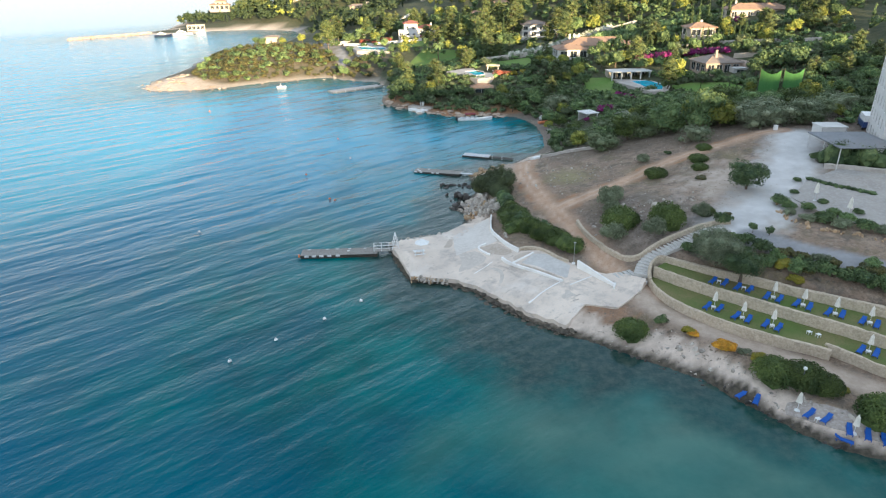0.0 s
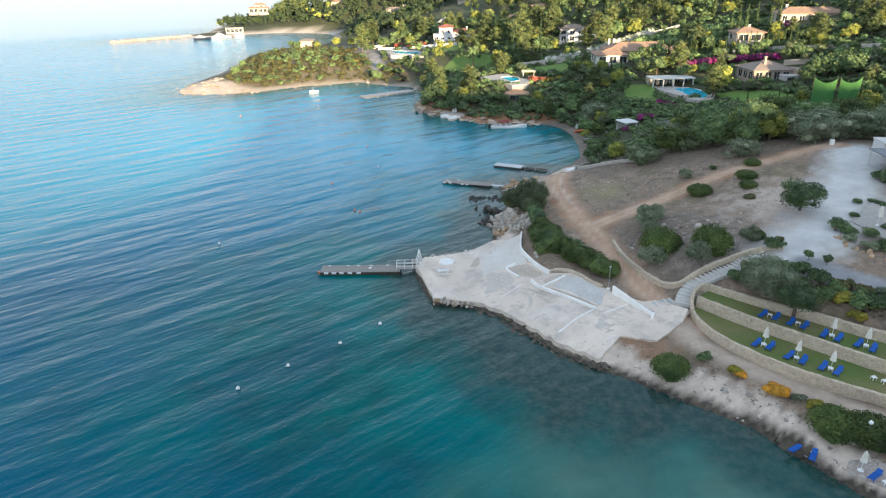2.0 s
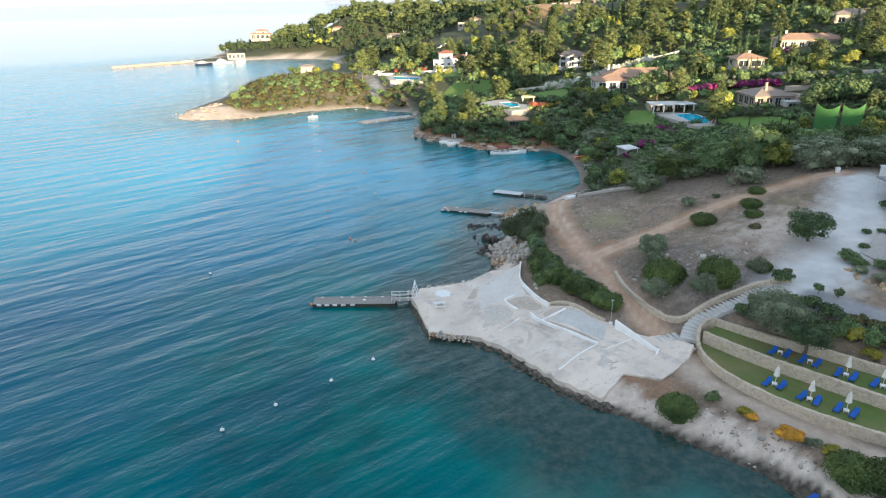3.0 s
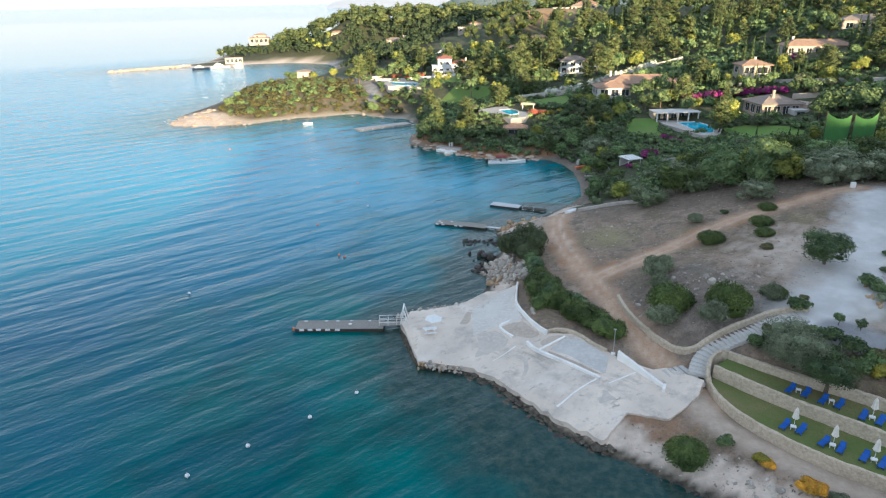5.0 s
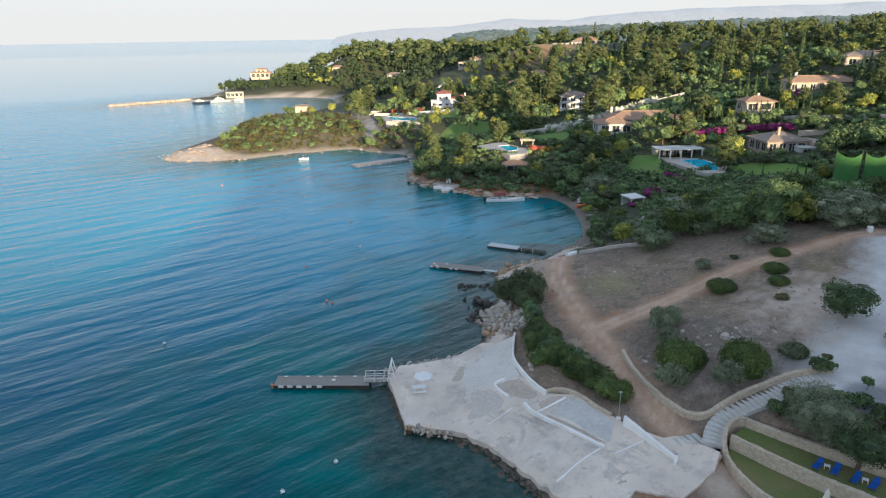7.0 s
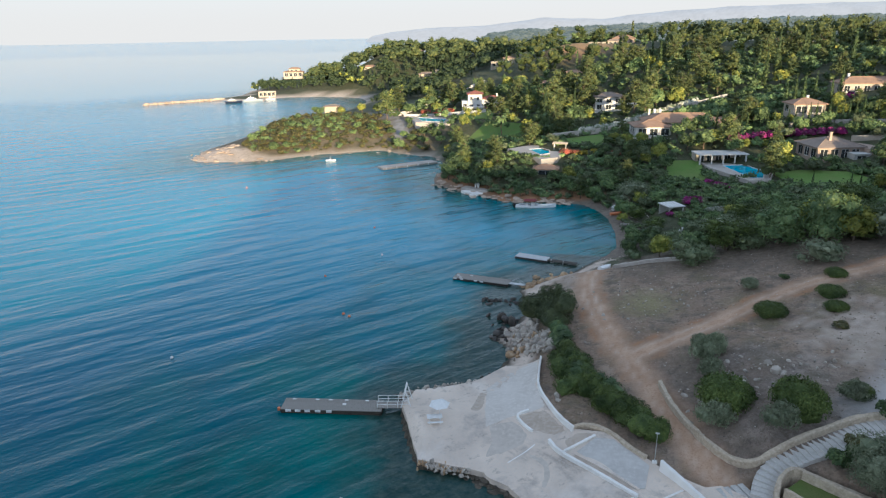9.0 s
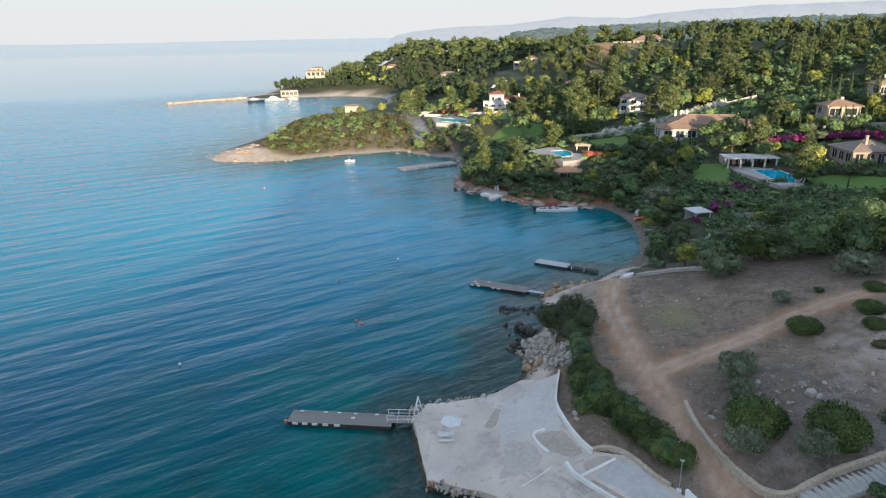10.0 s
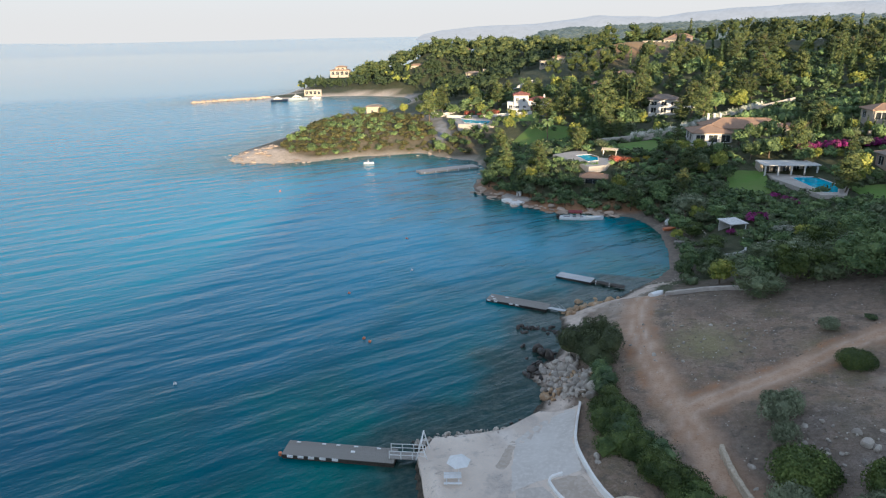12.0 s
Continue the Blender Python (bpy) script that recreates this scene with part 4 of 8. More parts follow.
def palm_mesh(seed):
    g = np.random.default_rng(seed)
    verts, faces = [], []
    for i in range(34):
        a, up = g.uniform(0, 6.283), g.uniform(-0.2, 1.0)
        side = Vector((-math.sin(a), math.cos(a), 0))
        for s in range(6):
            r0, r1 = s / 6 * 2.3, (s + 1) / 6 * 2.3
            z0, z1 = up * r0 - 0.30 * r0 * r0, up * r1 - 0.30 * r1 * r1
            w0, w1 = 0.34 * math.sin(0.35 + s / 6 * 2.6), 0.34 * math.sin(0.35 + (s + 1) / 6 * 2.6)
            k = len(verts)
            for r, z, w in ((r0, z0, w0), (r1, z1, w1)):
                c = Vector((math.cos(a) * r, math.sin(a) * r, 5.6 + z))
                verts += [tuple(c - side * w - Vector((0, 0, w * 0.5))), tuple(c), tuple(c + side * w - Vector((0, 0, w * 0.5)))]
            faces += [(k, k + 1, k + 4, k + 3), (k + 1, k + 2, k + 5, k + 4)]
    me = bpy.data.meshes.new("palm_crown")
    me.from_pydata(verts, [], faces)
    me.materials.append(LEAFY)
    return me


plant_kind("palm", "palm_tree", "palm tree with arching feathery fronds", "tree", palm_mesh(5), trunk_mesh("palm_trunk", 5.7, 0.24, 5, 0))


def plant(kind, x, y, size=1.0, tall=1.0, z=None, sink=0.1, group="", label="", turn=None):
    """Stands a plant of the kind on the ground; size scales it, tall its height besides."""
    pool = PLANTS[kind]
    pick = pool[int(rng.integers(len(pool)))]
    m = Matrix.LocRotScale((x, y, (ground(x, y) if z is None else z) - sink), Euler((0, 0, rng.uniform(0, 6.283) if turn is None else turn)), (size, size * rng.uniform(0.9, 1.1), size * tall))
    if not pick[1]:
        pick[1] = True
        ob = pick[0]
        ob.matrix_basis = m
    else:
        ob = copy_thing(pick[0], Matrix.Identity(4))
        ob.matrix_basis = m
    return tagged(ob, label, group=group)


# shrubs along the sea path and the shore
plant("dome", 16.3, 75.6, 2.2, 0.85, label="large dark green mastic dome beside the concrete terrace")
plant("green", 20.4, 77.0, 1.0, 0.8)
plant("mustard", 23.6, 74.9, 0.95, 0.8)
plant("gold", 23.9, 74.4, 0.9, 0.75)
plant("gold", 27.0, 71.0, 1.45, 0.85)
plant("grey", 29.1, 70.0, 0.9, 0.7)
plant("mustard", 30.5, 69.3, 1.0, 0.85)
for x, y, s in ((31.2, 66.0, 2.4), (34.2, 65.2, 2.6), (36.2, 64.2, 1.9)):
    plant("dome", x, y, s, 0.95, group="dark domes above the shore")
plant("mustard", 38.0, 63.7, 0.9, 0.8)
plant("grey", 36.9, 63.6, 1.0, 0.8)
for x, y, s in ((40.2, 59.4, 2.6), (43.0, 57.8, 2.6)):
    plant("dome", x, y, s, 1.0, group="dark domes above the shore")
# the stony knoll
plant("dome", 17.8, 100.8, 2.9, 1.15)
plant("dome", 24.6, 98.2, 2.8, 1.2)
for x, y, s in ((15.7, 97.9, 1.5), (16.9, 98.0, 1.2), (21.8, 95.6, 1.5), (22.6, 96.2, 1.1), (17.2, 111.0, 1.7), (18.6, 112.2, 1.4), (17.4, 106.8, 1.3), (29.9, 100.0, 1.2)):
    plant("grey", x, y, s * 1.3, 1.3, group="grey shrubs on the knoll")
plant("dome", 31.2, 101.0, 1.5, 0.9)
plant("darkbush", 32.8, 97.3, 1.5, 1.0)
for x, y, s in ((27.8, 124.2, 2.2), (39.3, 135.0, 1.6), (36.4, 127.6, 1.9), (35.6, 122.8, 1.5)):
    plant("dome", x, y, s, 0.75, group="domes beside the dirt track")
plant("scrub", 34.6, 117.5, 1.3, 0.5)
plant("scrub", 34.6, 100.2, 0.7, 0.6)
plant("grey", 27.1, 134.0, 1.6, 0.9)
plant("darkbush", 32.5, 136.2, 0.9, 0.7)
def lone_tree(name, label, x, y, lobes, count, leaf, mat, seed, trunk_h, sink=0.2, thin=0.5):
    """A tree near the camera, with finer leaves than those of the woods."""
    ob = thing(name, label, "tree", Matrix.Translation((x, y, ground(x, y) - sink)))
    c = new("crown", crown_mesh(name + "_crown", lobes, count, leaf, mat, seed, -0.6, 1, thin))
    c.parent = ob
    t = new("trunk", trunk_mesh(name + "_trunk", trunk_h, 0.26, seed, 6))
    t.parent = ob


lone_tree("pine_tree", "lone dark green spreading tree on the bare slope", 40.3, 110.2, round_lobes(401, 22, 3.7, 5.0, 0.9, 0.62), 7000, 0.13, MASTIC, 401, 2.8)
# pruned trees by the drive
for x, y in ((36.3, 93.6), (38.3, 92.4)):
    plant("tree", x, y, 0.21, 1.25, sink=0.0, group="small pruned trees along the drive", label="small ball-pruned tree beside the drive")


def hedge(name, label, line, r, h, count, mat, seed, leaf=0.12, flat=1.0):
    """A long mass of bushes along a line of (x, y), as one plant."""
    g = np.random.default_rng(seed)
    pts = along(line, r * 0.55)
    base = Vector((*pts[0], ground(*pts[0])))
    lobes = []
    for x, y in pts:
        for _ in range(2):
            jx, jy, s = x + g.normal(0, r * 0.35), y + g.normal(0, r * 0.35), r * g.uniform(0.45, 1.0)
            lobes.append((jx - base.x, jy - base.y, ground(jx, jy) - base.z + h * g.uniform(0.15, 0.55), s, s, h * g.uniform(0.35, 0.55) * flat))
    ob = thing(name, label, "hedge", Matrix.Translation(base))
    pieces = max(1, min(8, len(lobes) // 6))
    for k in range(pieces):
        own = lobes[k * len(lobes) // pieces:(k + 1) * len(lobes) // pieces]
        c = new("clump", crown_mesh("hedge_clump", own, count // pieces, leaf, mat, seed + k, -0.25))
        c.parent = ob
    return ob


hedge("shore_thicket", "dense dark green thicket between the terrace and the dirt track", [(-0.9, 114.5), (0.8, 109), (3.3, 104.4), (6.2, 100.8), (9.0, 97.8), (10.3, 96.0)], 1.9, 2.6, 24000, DOMELEAF, 101, 0.12)
hedge("shore_thicket", "dense dark green thicket between the terrace and the dirt track", [(-0.4, 113), (2.4, 107.5), (5.5, 103)], 1.6, 2.4, 8000, MASTIC, 102, 0.11)
hedge("tamarisk_thicket", "dull green tamarisk thicket at the edge of the shore rocks", [(-5.8, 131.5), (-3.6, 129), (-1.6, 125.5)], 2.6, 4.8, 11000, TAMARISK, 103, 0.15)
hedge("tamarisk_thicket", "dull green tamarisk thicket at the edge of the shore rocks", [(-2.4, 122), (-1.6, 117.5)], 1.5, 2.2, 1800, MASTIC, 104, 0.12)
# garden above the sunbathing lawns
lone_tree("olive_tree", "broad grey-green olive tree shading the upper lawn", 29.8, 87.8, round_lobes(402, 26, 3.9, 5.2, 0.8, 0.7), 13000, 0.13, SAGE, 402, 2.6, thin=0.35)
lone_tree("broadleaf_tree", "dark green spreading tree leaning over the upper lawn", 32.2, 84.0, round_lobes(403, 18, 3.5, 4.2, 1.3, 0.6), 7000, 0.11, MASTIC, 403, 2.0)
plant("olive", 28.9, 90.8, 0.6, 0.8)
plant("darkbush", 26.9, 91.4, 1.3, 0.9)
for i, (x, y, k, s) in enumerate([(36.4, 89.0, "darkbush", 1.7), (34.4, 91.0, "darkbush", 1.4), (32.2, 91.8, "green", 1.5), (36.0, 86.0, "green", 1.6), (38.2, 85.6, "mustard", 1.4), (39.6, 84.6, "green", 1.5),
                                  (41.4, 84.2, "darkbush", 1.5), (43.4, 83.4, "green", 1.5), (45.4, 82.4, "darkbush", 1.6), (47.4, 81.4, "darkbush", 1.6), (49.6, 80.4, "green", 1.6), (52.0, 79.4, "darkbush", 1.7),
                                  (40.8, 86.8, "scrub", 1.4), (44.6, 85.2, "scrub", 1.2), (39.0, 82.8, "mustard", 1.1), (48.2, 83.6, "scrub", 1.3), (38.6, 88.0, "scrub", 1.3)]):
    plant(k, x, y, s, 0.9, group="shrubs of the bank above the lawns")
for i in range(60):
    u = rng.uniform(0, 1)
    x, y = 25.5 + 33 * u, 91.6 - 14.6 * u + rng.uniform(-0.6, 3.4)
    plant(("darkbush", "scrub", "scrub", "grey", "scrub", "green")[i % 6], x, y, rng.uniform(0.7, 1.35), 0.85, group="shrubs of the bank above the lawns")
# planted bed round the upper terrace
for x, y, k, s in ((43.6, 103, "darkbush", 1.6), (44.2, 101.2, "green", 1.3), (43.4, 99.3, "grey", 1.1), (46.8, 100.8, "green", 1.3), (45.3, 97.0, "grey", 1.2), (47.5, 96.4, "darkbush", 1.7), (49.9, 98.9, "green", 1.3), (50.9, 96.6, "green", 1.5),
                   (49.4, 94.6, "grey", 1.5), (52.5, 94.0, "darkbush", 1.7), (54.6, 92.6, "grey", 1.5), (49.6, 112.8, "darkbush", 0.8), (47.2, 107.8, "darkbush", 0.8), (50.0, 103.5, "darkbush", 0.9), (54.0, 99.5, "darkbush", 0.9), (57.5, 91.0, "darkbush", 1.7), (60.4, 90.0, "green", 1.5)):
    plant(k, x, y, s, 0.8, group="shrubs of the bed round the upper terrace")

# ---- walls, steps and lawns of the bathing place ----
def wall_strip(name, line, base, top, thick, mat, label, category="wall", wobble=0.03, step=0.6, kind="structure", seed=3):
    """A wall swept along a line of (x, y), between the heights base(x, y) and top(x, y), with slightly uneven stones."""
    g = np.random.default_rng(seed)
    p = along(line, step)
    d = np.gradient(p, axis=0)
    d /= np.linalg.norm(d, axis=1, keepdims=True)
    nrm = np.stack([-d[:, 1], d[:, 0]], 1)
    lo, hi = base(p[:, 0], p[:, 1]), top(p[:, 0], p[:, 1])
    rows = []
    for side, frac in ((1, 0), (1, 0.5), (1, 0.94), (0.75, 1), (-0.75, 1), (-1, 0.94), (-1, 0.5), (-1, 0)):
        q = p + nrm * side * thick / 2 + g.normal(0, wobble, p.shape)
        z = lo + (hi - lo) * frac + (g.normal(0, wobble, len(p)) if frac else 0)
        rows.append(np.column_stack([q, z]))
    v = np.concatenate(rows)
    n, k = len(p), len(rows)
    faces = [(j * n + i, j * n + i + 1, (j + 1) * n + i + 1, (j + 1) * n + i) for j in range(k - 1) for i in range(n - 1)]
    faces += [tuple(j * n for j in range(k)), tuple(j * n + n - 1 for j in range(k))[::-1]]
    ob = raw(name, v, faces, mat)
    return tagged(ob, label, category, kind=kind)


def bare(x, y):
    return terrain_height(x, y)


def lift(f, dz):
    return lambda x, y: f(x, y) + dz


wall_strip("retaining_wall_lower", WALL_LOW, lambda x, y: np.full(x.shape, 1.9), lift(low_lawn, 0.22), 0.42, STONEWALL, "rubble stone retaining wall edging the lower lawn")
wall_strip("retaining_wall_east", WALL_LOW_EAST, lambda x, y: np.full(x.shape, 1.6), lift(low_lawn, 0.25), 0.42, STONEWALL, "rubble stone retaining wall edging the lower lawn")
wall_strip("retaining_wall_middle", WALL_MID, lift(low_lawn, -0.6), lift(high_lawn, 0.2), 0.42, STONEWALL, "rubble stone retaining wall between two lawns")
wall_strip("retaining_wall_upper", WALL_TOP, lift(high_lawn, -0.6), lambda x, y: np.interp(x, [23, 35, 60], [6.2, 6.4, 5.9]), 0.6, STONEWALL, "rubble stone retaining wall above the upper lawn")
wall_strip("retaining_wall_end", [(20.6, 86.8), (20.5, 88.2), (21.3, 89.8), (22.6, 90.9), (23.6, 90.6)], lift(bare, -0.8), lambda x, y: np.interp(y, [86.8, 88.5, 90.8], [4.2, 5.5, 6.2]), 0.5, STONEWALL, "curved stone wall end beside the steps")
KNOLL_WALL = [(11.4, 107), (12.1, 102.6), (13.2, 99.2), (15.0, 95.7), (17.0, 93.4), (19.2, 92.2), (21.0, 92.8), (23.7, 94.0), (26.3, 95.0), (30.1, 96.8), (34, 97.0)]
wall_strip("knoll_wall", KNOLL_WALL, lift(bare, -0.9), lift(lambda x, y: ground_at(x, y), 0.75), 0.5, STONEWALL, "low rubble stone wall curving round the knoll")

for name, ring_, top_, label in (("lawn_lower", LAWN_LOW, low_lawn, "mown lawn with worn patches on the lower terrace"), ("lawn_upper", LAWN_HIGH, high_lawn, "mown lawn on the upper terrace")):
    tagged(sheet(name, ring_, lambda x, y, f=top_: f(x, y) + 0.03 * lumps(x, y, 4), 0.3, GRASS, 1.0), label, "lawn", kind="structure")

STEP_LINE = [(19.6, 88.2), (20.4, 90.6), (22.2, 92.0), (24.6, 92.9), (27.2, 93.7), (30.3, 95.2), (33.2, 95.6)]
STEPSTONE = speckled("pale_step_stone", (0.56, 0.54, 0.51), (0.44, 0.42, 0.39), (0.62, 0.60, 0.58), 0.6, 4, 0.85, 0.2, 0.01)
stairs = thing("garden_steps", "curving flight of broad pale stone steps", "stairs", kind="structure")
line_ = along(STEP_LINE, 0.1)
count_ = 28
for i in range(count_):
    j = int((i + 0.5) / count_ * (len(line_) - 1))
    t_ = line_[min(j + 3, len(line_) - 1)] - line_[max(j - 3, 0)]
    z_ = max(3.75 + (9.15 - 3.75) * (i + 1) / count_, ground(*line_[j]) + 0.22)
    s_ = part("step", boxed(-0.36, -1.25, -0.55, 0.36, 1.25, 0.0, bevel=0.02), STEPSTONE, stairs)
    s_.matrix_basis = Matrix.Translation((*line_[j], z_)) @ Matrix.Rotation(math.atan2(t_[1], t_[0]), 4, "Z")
# broad treads at the foot of the steps
for i in range(4):
    s_ = part("step", boxed(-0.3, -2.2 - 0.15 * i, -0.5, 0.3, 2.2 + 0.15 * i, 0.0, bevel=0.02), STEPSTONE, stairs)
    s_.matrix_basis = Matrix.Translation((18.9 - 0.62 * i, 88.5 - 0.35 * i, 3.72 - 0.13 * i)) @ Matrix.Rotation(radians(28), 4, "Z")


# white walls and marks on the terrace
def terrace_z(x, y):
    return plaza_top(np.asarray(x, float), np.asarray(y, float))


def white_wall(line, h0, h1, thick, label):
    run = along(line, 0.5)
    def top(x, y):
        d0 = np.hypot(x - run[0, 0], y - run[0, 1])
        return terrace_z(x, y) + np.interp(d0, [0, np.hypot(*(run[-1] - run[0]))], [h0, h1])
    wall_strip("low_white_wall", line, lift(terrace_z, -0.5), top, thick, LIMEWASH, label, wobble=0.012, step=0.5, kind="")


white_wall([(-4.3, 116.2), (-4.2, 111), (-3.9, 106), (-2.0, 101.4), (-0.4, 98.4), (1.0, 96.7)], 0.35, 0.75, 0.3, "low whitewashed wall curving along the terrace edge")
white_wall([(-4.6, 100.9), (-6.1, 100.1), (-5.2, 98.4), (-3.7, 96.8)], 0.35, 0.25, 0.32, "low whitewashed corner wall on the terrace")
white_wall([(-1.6, 94.9), (-0.5, 93.1), (3.5, 90.2), (7.8, 87.3)], 0.5, 0.3, 0.38, "low whitewashed wall across the terrace")
white_wall([(0.1, 93.2), (1.8, 94.5), (3.5, 95.9)], 0.25, 0.2, 0.3, "low whitewashed kerb on the terrace")
white_wall([(10.3, 91.5), (12.6, 89.3), (15.4, 85.9)], 1.25, 0.35, 0.4, "tapering whitewashed wall at the terrace entrance")
white_wall([(15.4, 86.0), (15.1, 85.1)], 0.6, 0.45, 0.3, "whitewashed pier ending the entrance wall")
wall_strip("rubble_edge_wall", [(0.9, 97.2), (2.0, 97.7), (3.6, 97.5), (5.4, 96.3), (7.2, 94.2), (8.9, 92.9)], lift(terrace_z, -0.6), lift(terrace_z, 0.35), 0.45, STONEWALL, "low stone edging between terrace and thicket")


def strip_mark(name, line, w, mat, label, dz=0.012):
    p = along(line, 0.6)
    d = np.gradient(p, axis=0)
    d /= np.linalg.norm(d, axis=1, keepdims=True)
    nrm = np.stack([-d[:, 1], d[:, 0]], 1)
    a, b = p + nrm * w / 2, p - nrm * w / 2
    za, zb = terrace_z(a[:, 0], a[:, 1]) + dz, terrace_z(b[:, 0], b[:, 1]) + dz
    n = len(p)
    v = np.vstack([np.column_stack([a, za]), np.column_stack([b, zb]), np.column_stack([a, za - 0.2]), np.column_stack([b, zb - 0.2])])
    f = [(n + i, n + i + 1, i + 1, i) for i in range(n - 1)] + [(i, i + 1, 2 * n + i + 1, 2 * n + i) for i in range(n - 1)] + [(3 * n + i, 3 * n + i + 1, n + i + 1, n + i) for i in range(n - 1)]
    return tagged(raw(name, v, f, mat), label, "kerb", kind="structure")


strip_mark("kerb_strip", [(2.6, 82.1), (5.0, 84.7), (7.4, 87.2)], 0.22, LIMEWASH, "white painted kerb line on the terrace", 0.06)
strip_mark("kerb_strip", [(8.8, 86.3), (12.3, 89.0)], 0.2, LIMEWASH, "white painted kerb line on the terrace", 0.06)
strip_mark("kerb_strip", [(-6.0, 92.0), (-4.2, 93.4), (-3.2, 94.6)], 0.14, LIMEWASH, "worn white line on the terrace", 0.015)
strip_mark("kerb_strip", [(1.4, 92.9), (4.8, 90.7), (8.0, 88.3)], 0.3, CONCRETE, "raised concrete kerb inside the white wall", 0.12)
PAD = [(3.6, 95.6), (5.6, 95.4), (9.2, 91.9), (8.6, 88.6), (7.6, 88.4), (1.6, 93.3)]
PALEPAD = speckled("newer_concrete", (0.56, 0.535, 0.505), (0.47, 0.445, 0.42), (0.60, 0.58, 0.55), 0.3, 2.0, 0.9, 0.1, 0.02)
OLDPAD = speckled("stained_concrete", (0.50, 0.42, 0.345), (0.41, 0.34, 0.275), (0.55, 0.48, 0.41), 0.35, 2.0, 0.9, 0.15, 0.02)
DARKPAD = speckled("grey_concrete_patch", (0.37, 0.35, 0.325), (0.31, 0.29, 0.27), (0.42, 0.40, 0.375), 0.3, 2.0, 0.9, 0.15, 0.02)


def blotch(cx, cy, rx, ry, turn, seed, n=44):
    g = np.random.default_rng(seed)
    k = 1 + 0.16 * np.cumsum(g.normal(0, 0.5, n))
    k = 1 + 0.75 * (k - np.linspace(k[0], k[-1], n) - k.mean() + 0.5 * (k[0] + k[-1]))
    a = np.linspace(0, 2 * np.pi, n, endpoint=False)
    x, y = rx * k * np.cos(a), ry * k * np.sin(a)
    c, s = math.cos(radians(turn)), math.sin(radians(turn))
    wave = 1 + 0.30 * np.sin(3 * a + seed) + 0.18 * np.sin(5 * a + 2 * seed) + 0.12 * np.sin(9 * a + seed)
    x, y = x * wave, y * wave
    return list(zip(cx + c * x - s * y, cy + s * x + c * y))


tagged(sheet("concrete_pad", PAD, lift(terrace_z, 0.05), 0.2, PALEPAD, 1.0), "paler newer concrete pad on the terrace", "pad", kind="structure")
# bays cast at different times, each with its own tone
GREYPAD = speckled("dull_concrete", (0.56, 0.50, 0.44), (0.46, 0.41, 0.36), (0.61, 0.55, 0.49), 0.4, 2.0, 0.9, 0.1, 0.01)
BLUEPAD = speckled("smooth_bluish_concrete", (0.64, 0.595, 0.545), (0.55, 0.505, 0.455), (0.69, 0.645, 0.595), 0.22, 2.0, 0.9, 0.08, 0.01)
BAYS = (("pale smooth concrete strip beside the white wall", BLUEPAD, [(-11.0, 107.6), (-8.6, 112.4), (-5.9, 115.4), (-4.7, 115.2), (-4.3, 107.4), (-2.6, 101.8), (-4.4, 100.7), (-6.3, 100.1), (-8.5, 98.5), (-9.4, 97.6), (-10.2, 101.4)]),
        ("dull grey concrete bay on the terrace", GREYPAD, [(-9.1, 98.0), (-6.3, 98.9), (-5.2, 97.6), (-4.3, 96.3), (-4.6, 94.7), (-6.4, 93.6), (-8.7, 92.8), (-8.2, 95.3)]),
        ("brownish old concrete inside the corner wall", OLDPAD, [(-5.5, 99.9), (-4.4, 100.5), (-2.6, 100.9), (-0.7, 98.2), (0.2, 96.9), (-1.1, 96.1), (-3.3, 97.0), (-4.9, 98.4)]),
        ("brownish old concrete beside the pad", OLDPAD, [(0.2, 95.2), (1.6, 96.4), (3.3, 96.4), (3.5, 96.1), (1.9, 94.9), (0.5, 93.8)]),
        ("worn strip between wall and pad", OLDPAD, [(1.5, 93.0), (4.4, 91.2), (7.6, 88.6), (7.2, 88.0), (4.0, 90.3), (0.9, 92.5)]),
        ("greenish stain on the terrace", GREYPAD, blotch(8.6, 83.4, 1.0, 0.8, 30, 205)),
        ("curved dark stain on the terrace", GREYPAD, [(-3.6, 92.9), (-2.2, 92.4), (-1.3, 91.2), (-1.1, 89.6), (-1.7, 87.6), (-2.0, 87.7), (-1.7, 89.4), (-1.8, 90.9), (-2.6, 91.9), (-3.6, 92.5)]))
for i, (words, mt, ring_) in enumerate(BAYS):
    g = np.random.default_rng(210 + i)
    turn_ = np.array(ring_ + ring_[:1], float)
    run_ = np.concatenate([[0], np.cumsum(np.hypot(*np.diff(turn_, axis=0).T))])
    at_ = np.linspace(0, run_[-1], int(run_[-1] / 0.5) + 3)[:-1]
    edge_ = np.stack([np.interp(at_, run_, turn_[:, 0]), np.interp(at_, run_, turn_[:, 1])], 1)
    edge_ = edge_ + g.normal(0, 0.06, edge_.shape)
    tagged(sheet("concrete_bay", [(float(p), float(q)) for p, q in edge_], lift(terrace_z, 0.008 + 0.003 * (i % 3)), 0.12, mt, 0.8), words, "patch", kind="structure")

g = np.random.default_rng(77)
STAIN = along([(-11.9, 101.2), (-10.7, 101.0), (-10.6, 103.5), (-10.9, 105.6), (-10.5, 107.4), (-11.6, 107.6), (-11.9, 105.4), (-11.8, 103.2), (-12.1, 101.6)], 0.4)
STAIN = [(float(a), float(b)) for a, b in STAIN + g.normal(0, 0.05, STAIN.shape)]
tagged(sheet("worn_patch", STAIN, lift(terrace_z, 0.008), 0.1, OLDPAD, 0.8), "worn brownish strip in the concrete terrace", "patch", kind="structure")

